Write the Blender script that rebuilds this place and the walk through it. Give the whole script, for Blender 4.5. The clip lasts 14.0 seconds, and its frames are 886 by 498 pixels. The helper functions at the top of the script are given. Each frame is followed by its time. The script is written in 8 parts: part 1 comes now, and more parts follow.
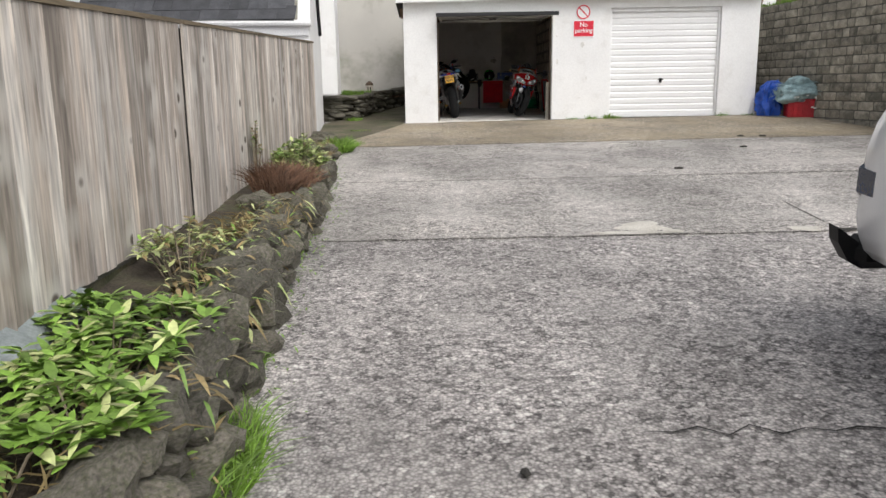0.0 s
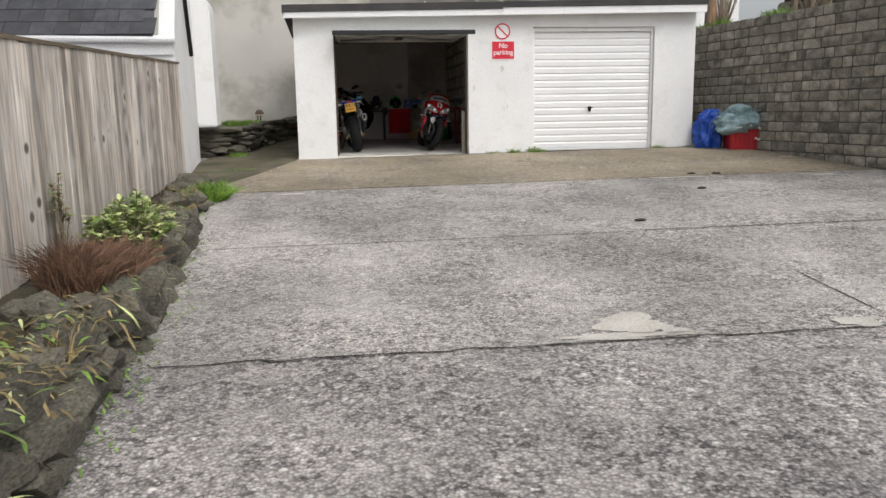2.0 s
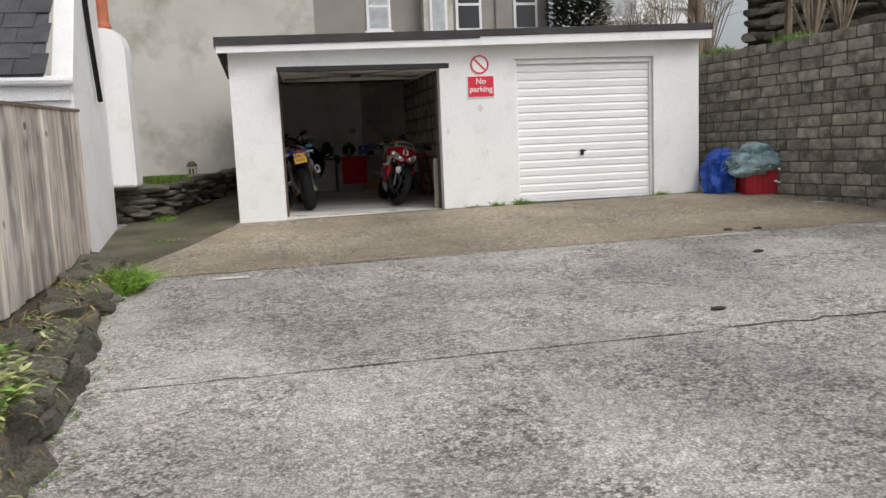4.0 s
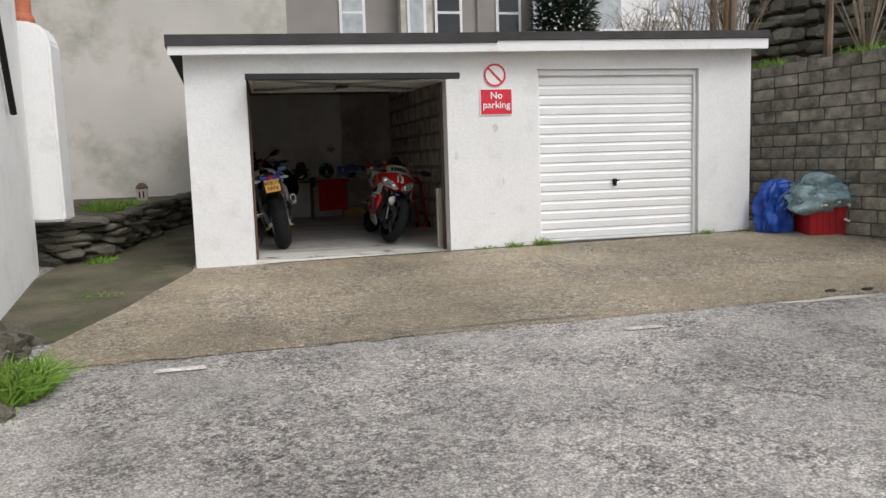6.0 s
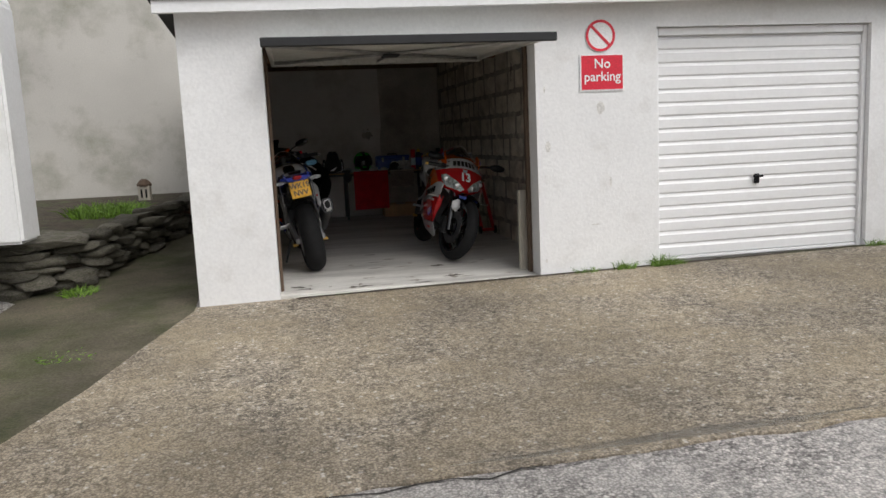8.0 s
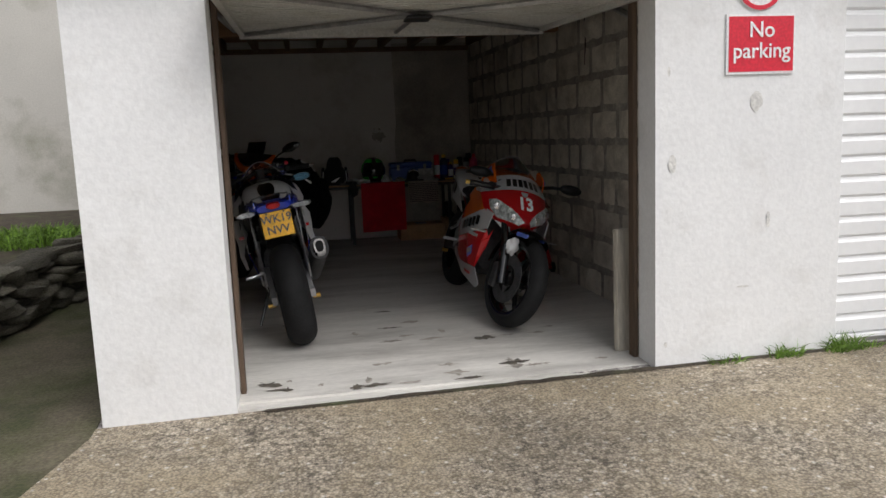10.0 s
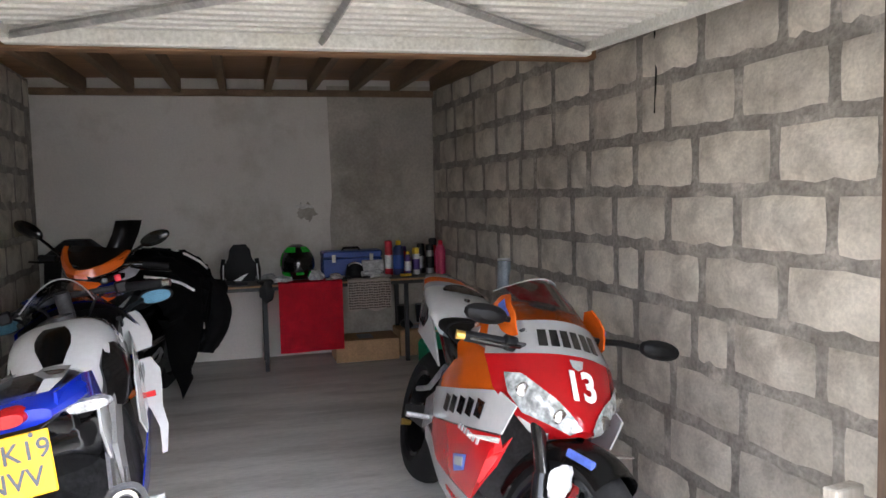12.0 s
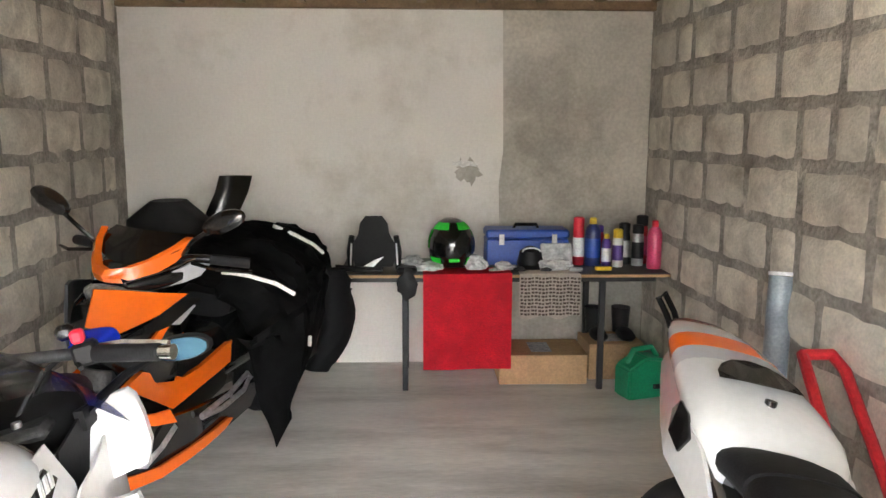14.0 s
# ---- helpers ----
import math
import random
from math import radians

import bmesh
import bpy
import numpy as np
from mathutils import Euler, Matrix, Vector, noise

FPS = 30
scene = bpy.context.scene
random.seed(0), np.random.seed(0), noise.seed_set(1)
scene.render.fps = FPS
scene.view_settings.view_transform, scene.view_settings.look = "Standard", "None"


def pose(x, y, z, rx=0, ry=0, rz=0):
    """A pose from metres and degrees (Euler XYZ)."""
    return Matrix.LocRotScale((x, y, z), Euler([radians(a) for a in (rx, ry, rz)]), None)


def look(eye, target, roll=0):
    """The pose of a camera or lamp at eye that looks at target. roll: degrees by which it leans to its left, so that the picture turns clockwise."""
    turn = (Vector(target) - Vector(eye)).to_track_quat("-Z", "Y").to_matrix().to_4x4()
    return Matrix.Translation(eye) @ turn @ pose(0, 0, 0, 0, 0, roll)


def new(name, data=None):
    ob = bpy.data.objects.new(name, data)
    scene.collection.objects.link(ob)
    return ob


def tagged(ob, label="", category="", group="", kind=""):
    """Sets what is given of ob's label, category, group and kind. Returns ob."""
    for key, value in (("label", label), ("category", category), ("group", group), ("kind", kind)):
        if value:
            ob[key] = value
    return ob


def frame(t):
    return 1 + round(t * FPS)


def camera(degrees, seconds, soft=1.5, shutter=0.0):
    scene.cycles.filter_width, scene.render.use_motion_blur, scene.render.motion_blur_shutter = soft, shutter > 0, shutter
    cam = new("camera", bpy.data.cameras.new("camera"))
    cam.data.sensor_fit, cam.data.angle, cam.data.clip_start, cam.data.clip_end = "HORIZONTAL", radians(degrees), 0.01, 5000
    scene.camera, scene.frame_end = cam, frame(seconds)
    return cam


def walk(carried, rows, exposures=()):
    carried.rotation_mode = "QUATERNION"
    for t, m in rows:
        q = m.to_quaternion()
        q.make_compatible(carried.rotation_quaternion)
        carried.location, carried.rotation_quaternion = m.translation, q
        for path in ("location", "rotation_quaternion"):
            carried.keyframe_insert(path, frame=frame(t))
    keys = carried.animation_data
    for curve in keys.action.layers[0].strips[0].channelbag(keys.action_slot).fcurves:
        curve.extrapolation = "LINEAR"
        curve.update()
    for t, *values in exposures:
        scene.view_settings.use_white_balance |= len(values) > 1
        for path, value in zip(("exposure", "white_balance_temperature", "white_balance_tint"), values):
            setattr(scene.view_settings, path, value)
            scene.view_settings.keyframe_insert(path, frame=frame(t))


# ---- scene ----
cam = camera(59.6, 14.0)
PATH = [
    (0, (-0.136, 0.146, 1.625), (-0.184, 2.103, 1.216), -0.8),
    (0.5, (-0.139, 0.636, 1.649), (-0.164, 2.596, 1.252), -1.1),
    (1, (-0.159, 1.197, 1.673), (-0.088, 3.16, 1.295), -1.2),
    (1.5, (-0.14, 1.743, 1.681), (-0.005, 3.705, 1.322), -0.9),
    (2, (-0.129, 2.303, 1.685), (0.065, 4.263, 1.336), -0.9),
    (2.5, (-0.145, 2.822, 1.739), (0.09, 4.78, 1.407), -1.2),
    (3, (-0.114, 3.428, 1.775), (0.151, 5.387, 1.466), -1.7),
    (3.5, (-0.197, 4.014, 1.803), (0.101, 5.971, 1.517), -2.1),
    (3.7, (-0.249, 4.194, 1.799), (0.066, 6.151, 1.53), -2.3),
    (5.8, (-0.4, 6.276, 2.032), (0.04, 8.214, 1.806), -1.8),
    (6, (-0.407, 6.502, 2.012), (0.028, 8.441, 1.785), -1.8),
    (6.5, (-0.445, 7.002, 2.102), (-0.029, 8.943, 1.86), -1.9),
    (7, (-0.451, 7.576, 2.17), (-0.058, 9.52, 1.912), -2.2),
    (7.2, (-0.459, 7.831, 2.135), (-0.074, 9.776, 1.872), -2.3),
    (9.3, (-0.246, 10.386, 2.225), (0.115, 12.331, 1.929), -2.7),
    (9.5, (-0.235, 10.64, 2.203), (0.122, 12.586, 1.91), -2.6),
    (10, (-0.186, 11.234, 2.251), (0.16, 13.182, 1.96), -2.3),
    (10.5, (-0.07, 11.839, 2.286), (0.259, 13.794, 2.019), -2.0),
    (11, (-0.031, 12.485, 2.329), (0.281, 14.448, 2.109), -1.6),
    (11.5, (0.135, 13.136, 2.363), (0.599, 15.077, 2.224), -0.8),
    (12, (0.209, 13.783, 2.406), (0.703, 15.715, 2.262), -1.4),
    (12.5, (0.287, 14.346, 2.429), (0.628, 16.31, 2.261), -2.2),
    (13, (0.347, 14.877, 2.454), (0.56, 16.851, 2.213), -1.2),
    (13.5, (0.334, 15.296, 2.484), (0.508, 17.27, 2.214), -0.2),
    (14, (0.394, 15.571, 2.511), (0.464, 17.547, 2.212), 0.2),
]
LIGHT = [(0, 0.35, 6450, 10), (1.5, 0.27, 6450, 10), (2.5, 0.15, 6450, 10), (3.5, 0.1, 6450, 10), (6.0, 0.12, 6400, 10), (7.0, 0.02, 6400, 10), (9.5, 0.05, 6350, 10), (10.5, 0.15, 6350, 11), (11.0, 0.5, 6280, 11), (11.5, 2.05, 5850, 10), (12.0, 3.05, 5900, 13), (12.5, 3.65, 6350, 13), (13.0, 4.25, 6350, 11), (14.0, 4.9, 6400, 8)]
walk(cam, [(t, look(eye, target, roll)) for t, eye, target, roll in PATH], LIGHT)

# ---- world and light: an overcast day ----
world = bpy.data.worlds.new("overcast_sky")
scene.world = world
world.use_nodes = True
wn = world.node_tree
sky = wn.nodes.new("ShaderNodeTexSky")
sky.sky_type = "NISHITA"
sky.sun_disc = False
sky.sun_elevation = radians(48)
sky.sun_rotation = radians(146)
sky.air_density, sky.dust_density, sky.ozone_density = 1.0, 4.0, 1.0
soft_sky = wn.nodes.new("ShaderNodeHueSaturation")
soft_sky.inputs["Saturation"].default_value = 0.25
wn.links.new(sky.outputs[0], soft_sky.inputs["Color"])
wn.links.new(soft_sky.outputs[0], wn.nodes["Background"].inputs[0])
wn.nodes["Background"].inputs[1].default_value = 0.13
sun_data = bpy.data.lights.new("sun", "SUN")
sun_data.energy, sun_data.angle, sun_data.color = 1.1, radians(40), (1.0, 0.97, 0.93)
sun = new("sun", sun_data)
sun.matrix_world = look((6, -9, 14), (0, 0, 0))

# ---- materials ----


def rgba(c, k=1.0):
    return (min(c[0] * k, 1), min(c[1] * k, 1), min(c[2] * k, 1), 1)


def material(name, base, rough=0.7, metal=0.0, scale=3.0, amount=0.2, fine=80.0, fine_amount=0.15, bump=0.15,
             stain=None, stain_scale=1.5, stain_at=0.58, stain_soft=0.12, local=False, random_amount=0.0,
             stretch=(1, 1, 1), coat=0.0, island=0.0):
    """A surface with broad variation, fine grain, an optional second tone in patches, and relief."""
    m = bpy.data.materials.new(name)
    m.use_nodes = True
    t = m.node_tree
    n, link = t.nodes, t.links.new
    b = n["Principled BSDF"]
    b.inputs["Roughness"].default_value = rough
    b.inputs["Metallic"].default_value = metal
    b.inputs["Coat Weight"].default_value = coat
    mapping = n.new("ShaderNodeMapping")
    mapping.inputs["Scale"].default_value = stretch
    if local:
        link(n.new("ShaderNodeTexCoord").outputs["Object"], mapping.inputs["Vector"])
    else:
        link(n.new("ShaderNodeNewGeometry").outputs["Position"], mapping.inputs["Vector"])
    if random_amount or local:
        info = n.new("ShaderNodeObjectInfo")
        shift = n.new("ShaderNodeMath")
        shift.operation = "MULTIPLY"
        shift.inputs[1].default_value = 37.0
        link(info.outputs["Random"], shift.inputs[0])
        link(shift.outputs[0], mapping.inputs["Location"])
    broad = n.new("ShaderNodeTexNoise")
    broad.inputs["Scale"].default_value, broad.inputs["Detail"].default_value = scale, 5
    grain = n.new("ShaderNodeTexNoise")
    grain.inputs["Scale"].default_value, grain.inputs["Detail"].default_value = fine, 3
    link(mapping.outputs[0], broad.inputs["Vector"])
    link(mapping.outputs[0], grain.inputs["Vector"])
    ramp = n.new("ShaderNodeMapRange")
    ramp.inputs["From Min"].default_value, ramp.inputs["From Max"].default_value = 0.3, 0.7
    ramp.inputs["To Min"].default_value, ramp.inputs["To Max"].default_value = 1 - amount, 1 + amount
    link(broad.outputs["Fac"], ramp.inputs["Value"])
    ramp2 = n.new("ShaderNodeMapRange")
    ramp2.inputs["From Min"].default_value, ramp2.inputs["From Max"].default_value = 0.3, 0.7
    ramp2.inputs["To Min"].default_value, ramp2.inputs["To Max"].default_value = 1 - fine_amount, 1 + fine_amount
    link(grain.outputs["Fac"], ramp2.inputs["Value"])
    mul = n.new("ShaderNodeMath")
    mul.operation = "MULTIPLY"
    link(ramp.outputs[0], mul.inputs[0])
    link(ramp2.outputs[0], mul.inputs[1])
    value = mul.outputs[0]
    if random_amount or island:
        rr = n.new("ShaderNodeMapRange")
        k = random_amount or island
        rr.inputs["To Min"].default_value, rr.inputs["To Max"].default_value = 1 - k, 1 + k
        if random_amount:
            link(info.outputs["Random"], rr.inputs["Value"])
        else:
            link(n.new("ShaderNodeNewGeometry").outputs["Random Per Island"], rr.inputs["Value"])
        mul2 = n.new("ShaderNodeMath")
        mul2.operation = "MULTIPLY"
        link(value, mul2.inputs[0])
        link(rr.outputs[0], mul2.inputs[1])
        value = mul2.outputs[0]
    tone = n.new("ShaderNodeRGB")
    tone.outputs[0].default_value = rgba(base)
    colour = tone.outputs[0]
    if stain:
        patch = n.new("ShaderNodeTexNoise")
        patch.inputs["Scale"].default_value, patch.inputs["Detail"].default_value = stain_scale, 6
        patch.inputs["Roughness"].default_value = 0.65
        link(mapping.outputs[0], patch.inputs["Vector"])
        edge = n.new("ShaderNodeMapRange")
        edge.inputs["From Min"].default_value = stain_at - stain_soft
        edge.inputs["From Max"].default_value = stain_at + stain_soft
        link(patch.outputs["Fac"], edge.inputs["Value"])
        mix = n.new("ShaderNodeMix")
        mix.data_type = "RGBA"
        link(edge.outputs[0], mix.inputs[0])
        link(colour, mix.inputs[6])
        mix.inputs[7].default_value = rgba(stain)
        colour = mix.outputs[2]
    final = n.new("ShaderNodeVectorMath")
    final.operation = "SCALE"
    link(colour, final.inputs[0])
    link(value, final.inputs["Scale"])
    link(final.outputs[0], b.inputs["Base Color"])
    if bump:
        relief = n.new("ShaderNodeBump")
        relief.inputs["Strength"].default_value = bump
        relief.inputs["Distance"].default_value = 0.01
        both = n.new("ShaderNodeMath")
        link(broad.outputs["Fac"], both.inputs[0])
        link(grain.outputs["Fac"], both.inputs[1])
        link(both.outputs[0], relief.inputs["Height"])
        link(relief.outputs[0], b.inputs["Normal"])
    return m


def aggregate(name, dark, light, pale, size, patch_scale, patch_at, bump, speck=0.5):
    """Worn concrete with stones showing: cells of many tones at two sizes, white specks, dark pits, paler worn patches."""
    m = bpy.data.materials.new(name)
    m.use_nodes = True
    n, link = m.node_tree.nodes, m.node_tree.links.new
    b = n["Principled BSDF"]
    b.inputs["Roughness"].default_value = 0.75
    pos = n.new("ShaderNodeNewGeometry").outputs["Position"]

    def tex_noise(scale, detail, rough=0.55):
        t = n.new("ShaderNodeTexNoise")
        t.inputs["Scale"].default_value, t.inputs["Detail"].default_value = scale, detail
        t.inputs["Roughness"].default_value = rough
        link(pos, t.inputs["Vector"])
        return t.outputs["Fac"]

    def spread(value, a, b, lo, hi):
        r = n.new("ShaderNodeMapRange")
        for key, x in zip(("From Min", "From Max", "To Min", "To Max"), (a, b, lo, hi)):
            r.inputs[key].default_value = x
        link(value, r.inputs["Value"])
        return r.outputs[0]

    def maths(op, x, y):
        r = n.new("ShaderNodeMath")
        r.operation = op
        for k, q in enumerate((x, y)):
            if isinstance(q, (int, float)):
                r.inputs[k].default_value = q
            else:
                link(q, r.inputs[k])
        return r.outputs[0]

    def cells(scale):
        t = n.new("ShaderNodeTexVoronoi")
        t.inputs["Scale"].default_value = scale
        link(pos, t.inputs["Vector"])
        c = n.new("ShaderNodeSeparateColor")
        link(t.outputs["Color"], c.inputs[0])
        return c.outputs[0], t.outputs["Distance"]

    big, big_far = cells(size * 0.45)
    small, small_far = cells(size)
    clump = tex_noise(size * 0.10, 8, 0.7)
    stones = maths("ADD", maths("MULTIPLY", big, 0.45), maths("MULTIPLY", small, 0.55))
    add = maths("ADD", maths("MULTIPLY", stones, 0.74), maths("MULTIPLY", clump, 0.46))
    stone = n.new("ShaderNodeValToRGB")
    e = stone.color_ramp.elements
    e[0].position, e[0].color = 0.34, rgba(dark)
    e[1].position, e[1].color = 0.84, rgba(light)
    link(add, stone.inputs[0])
    mix = n.new("ShaderNodeMix")
    mix.data_type = "RGBA"
    link(spread(tex_noise(patch_scale, 9, 0.72), patch_at - 0.09, patch_at + 0.12, 0.0, 0.75), mix.inputs[0])
    link(stone.outputs[0], mix.inputs[6])
    mix.inputs[7].default_value = rgba(pale)
    white = n.new("ShaderNodeMix")
    white.data_type = "RGBA"
    link(maths("MULTIPLY", spread(big, 0.90, 0.94, 0.0, speck), spread(big_far, 0.25, 0.5, 1.0, 0.0)), white.inputs[0])
    link(mix.outputs[2], white.inputs[6])
    white.inputs[7].default_value = (0.72, 0.70, 0.66, 1)
    grade = maths("MULTIPLY", spread(tex_noise(0.75, 6), 0.33, 0.63, 0.66, 1.15), spread(tex_noise(13.0, 9, 0.8), 0.30, 0.70, 0.78, 1.30))
    grade = maths("MULTIPLY", grade, spread(small_far, 0.30, 0.75, 1.18, 0.62))
    final = n.new("ShaderNodeVectorMath")
    final.operation = "SCALE"
    link(white.outputs[2], final.inputs[0])
    link(grade, final.inputs["Scale"])
    link(final.outputs[0], b.inputs["Base Color"])
    relief = n.new("ShaderNodeBump")
    relief.inputs["Strength"].default_value, relief.inputs["Distance"].default_value = bump, 0.010
    link(maths("SUBTRACT", add, maths("MULTIPLY", small_far, 0.6)), relief.inputs["Height"])
    link(relief.outputs[0], b.inputs["Normal"])
    return m


def fence_timber(name):
    """Silvered softwood: long grain, brown and pale streaks, bleached patches round small dark knots."""
    m = material(name, (0.40, 0.345, 0.295), 0.85, scale=7, amount=0.42, fine=42, fine_amount=0.34, bump=0.4, local=True,
                 random_amount=0.28, stretch=(1, 1, 0.11), stain=(0.56, 0.53, 0.49), stain_scale=5.5, stain_at=0.55)
    n, link = m.node_tree.nodes, m.node_tree.links.new
    b = n["Principled BSDF"]
    colour = b.inputs["Base Color"].links[0].from_socket
    mapping = [k for k in n if k.type == "MAPPING"][0]
    spots = n.new("ShaderNodeMapping")
    spots.inputs["Scale"].default_value = (1, 1, 1.4)
    link(mapping.inputs["Vector"].links[0].from_socket, spots.inputs["Vector"])
    link(mapping.inputs["Location"].links[0].from_socket, spots.inputs["Location"])
    knots = n.new("ShaderNodeTexVoronoi")
    knots.inputs["Scale"].default_value = 3.0
    link(spots.outputs[0], knots.inputs["Vector"])
    last = colour
    for a, z, tone, k in ((0.16, 0.40, (0.62, 0.59, 0.54), 0.6), (0.07, 0.13, (0.07, 0.05, 0.035), 0.9)):
        r = n.new("ShaderNodeMapRange")
        r.inputs["From Min"].default_value, r.inputs["From Max"].default_value = a, z
        r.inputs["To Min"].default_value, r.inputs["To Max"].default_value = k, 0.0
        link(knots.outputs["Distance"], r.inputs["Value"])
        x = n.new("ShaderNodeMix")
        x.data_type = "RGBA"
        link(r.outputs[0], x.inputs[0])
        link(last, x.inputs[6])
        x.inputs[7].default_value = rgba(tone)
        last = x.outputs[2]
    link(last, b.inputs["Base Color"])
    return m


def glass(name, tint, rough=0.02):
    m = bpy.data.materials.new(name)
    m.use_nodes = True
    b = m.node_tree.nodes["Principled BSDF"]
    b.inputs["Base Color"].default_value = rgba(tint)
    b.inputs["Roughness"].default_value = rough
    b.inputs["Transmission Weight"].default_value = 1.0
    b.inputs["IOR"].default_value = 1.1
    return m


M_ROUGH = aggregate("rough_concrete", (0.098, 0.089, 0.085), (0.58, 0.54, 0.515), (0.48, 0.45, 0.425), 62, 2.3, 0.56, 1.0, 0.9)
M_SLAB = aggregate("worn_slab", (0.110, 0.101, 0.094), (0.60, 0.56, 0.52), (0.55, 0.52, 0.485), 80, 1.4, 0.53, 0.9, 0.6)
M_APRON = aggregate("brown_concrete", (0.095, 0.080, 0.060), (0.47, 0.405, 0.32), (0.36, 0.295, 0.20), 85, 1.1, 0.48, 0.55, 0.5)
M_CREAM = material("patch_mortar", (0.54, 0.515, 0.46), 0.85, amount=0.2, fine=60, bump=0.4, stain=(0.42, 0.39, 0.34), stain_scale=6)
# dirt in the cracks; also the painted shade between the fence boards
M_CRACK_AND_GAP = material("crack_dirt_and_gap_shade", (0.035, 0.032, 0.028), 0.95, amount=0.4)
M_TAPE = material("faded_white_line", (0.62, 0.58, 0.54), 0.8, fine=50, fine_amount=0.3, stain=(0.3, 0.28, 0.26), stain_scale=22, stain_at=0.62)
M_SOIL = material("soil", (0.062, 0.048, 0.034), 0.95, scale=6, amount=0.4, fine=70, fine_amount=0.4, bump=0.8, stain=(0.06, 0.07, 0.03), stain_scale=3)
M_MOSSY = material("mossy_concrete", (0.115, 0.098, 0.068), 0.9, scale=2, amount=0.3, fine=60, fine_amount=0.3, bump=0.5, stain=(0.06, 0.065, 0.028), stain_scale=2.2, stain_at=0.52)
M_FENCE = fence_timber("weathered_fence_board")
M_GRAVEL = material("gravel_board_timber", (0.16, 0.125, 0.08), 0.9, scale=5, amount=0.3, stretch=(1, 0.1, 1), local=True, bump=0.3)
M_RUBBLE = material("rubble_stone", (0.15, 0.135, 0.112), 0.9, scale=9, amount=0.4, fine=70, fine_amount=0.3, bump=0.7, local=True, random_amount=0.35, stain=(0.07, 0.075, 0.04), stain_scale=6, stain_at=0.55)
M_SLATE = material("slate", (0.055, 0.056, 0.062), 0.6, scale=6, amount=0.3, fine=50, fine_amount=0.2, bump=0.3, random_amount=0.25, local=True)
M_SLATE_PALE = material("pale_slate", (0.20, 0.225, 0.225), 0.7, scale=8, amount=0.25, random_amount=0.2, local=True, bump=0.3)
M_WHITE = material("white_painted_render", (0.80, 0.80, 0.795), 0.8, scale=1.2, amount=0.04, fine=45, fine_amount=0.04, bump=0.22, stain=(0.68, 0.67, 0.65), stain_scale=2.5, stain_at=0.66)
M_WHITE_PAINT = material("white_gloss_paint", (0.82, 0.82, 0.82), 0.4, scale=2, amount=0.03, fine=30, fine_amount=0.03, bump=0.04, stain=(0.66, 0.65, 0.62), stain_scale=5, stain_at=0.68)
M_DOOR = material("white_door_steel", (0.83, 0.83, 0.83), 0.38, scale=2, amount=0.03, fine=30, fine_amount=0.02, bump=0.02)
M_GREY_RENDER = material("stained_grey_render", (0.52, 0.50, 0.455), 0.88, scale=0.7, amount=0.12, fine=60, fine_amount=0.06, bump=0.25, stain=(0.22, 0.215, 0.15), stain_scale=0.8, stain_at=0.62, stain_soft=0.13)
M_HOUSE = material("brown_grey_render", (0.27, 0.25, 0.23), 0.9, scale=0.8, amount=0.12, bump=0.2)
M_CHIP = material("worn_paint", (0.68, 0.67, 0.64), 0.9, scale=20, amount=0.12, bump=0.2)
M_FELT = material("roofing_felt", (0.048, 0.046, 0.046), 0.85, scale=4, amount=0.2, fine=150, fine_amount=0.3, bump=0.3)
M_BLOCK_OUT = material("outdoor_block", (0.33, 0.30, 0.245), 0.92, scale=7, amount=0.25, fine=90, fine_amount=0.25, bump=0.5, local=True, random_amount=0.26, stain=(0.10, 0.098, 0.078), stain_scale=4, stain_at=0.56)
M_MORTAR_OUT = material("outdoor_mortar", (0.10, 0.094, 0.08), 0.95, scale=5, amount=0.3, bump=0.5, stain=(0.06, 0.06, 0.05), stain_scale=2)
M_BLOCK_IN = material("indoor_block", (0.68, 0.635, 0.55), 0.92, scale=6, amount=0.16, fine=75, fine_amount=0.10, bump=0.3, local=True, random_amount=0.14, stain=(0.40, 0.36, 0.30), stain_scale=5, stain_at=0.585)
M_MORTAR_IN = material("indoor_mortar", (0.345, 0.318, 0.278), 0.95, scale=7, amount=0.3, fine=50, fine_amount=0.22, bump=0.8, stain=(0.50, 0.465, 0.41), stain_scale=7, stain_at=0.66)
M_PLASTER = material("pale_plaster", (0.71, 0.685, 0.64), 0.88, scale=1.2, amount=0.08, fine=60, fine_amount=0.04, bump=0.12, stain=(0.47, 0.435, 0.37), stain_scale=1.25, stain_at=0.61, stain_soft=0.11)
M_PLASTER_DARK = material("bare_grey_plaster", (0.47, 0.44, 0.385), 0.92, scale=2.2, amount=0.18, fine=50, fine_amount=0.1, bump=0.25, stain=(0.30, 0.278, 0.235), stain_scale=1.9, stain_at=0.58, stain_soft=0.12)
M_FLOOR = material("garage_floor_concrete", (0.62, 0.60, 0.56), 0.75, scale=1.4, amount=0.16, fine=45, fine_amount=0.08, bump=0.12, stain=(0.38, 0.36, 0.33), stain_scale=1.7, stain_at=0.60, stretch=(0.5, 2.2, 1))
M_GRIME = material("worn_floor_patch", (0.36, 0.33, 0.29), 0.85, scale=14, amount=0.3, fine=70, fine_amount=0.2, bump=0.2)
M_FLAKE = material("dark_floor_stain", (0.12, 0.105, 0.085), 0.8, scale=20, amount=0.4)
M_TIMBER = material("roof_timber", (0.34, 0.19, 0.095), 0.8, scale=5, amount=0.3, fine=40, fine_amount=0.2, bump=0.2, stretch=(0.15, 1, 1), stain=(0.13, 0.085, 0.05), stain_scale=2.5, stain_at=0.55)
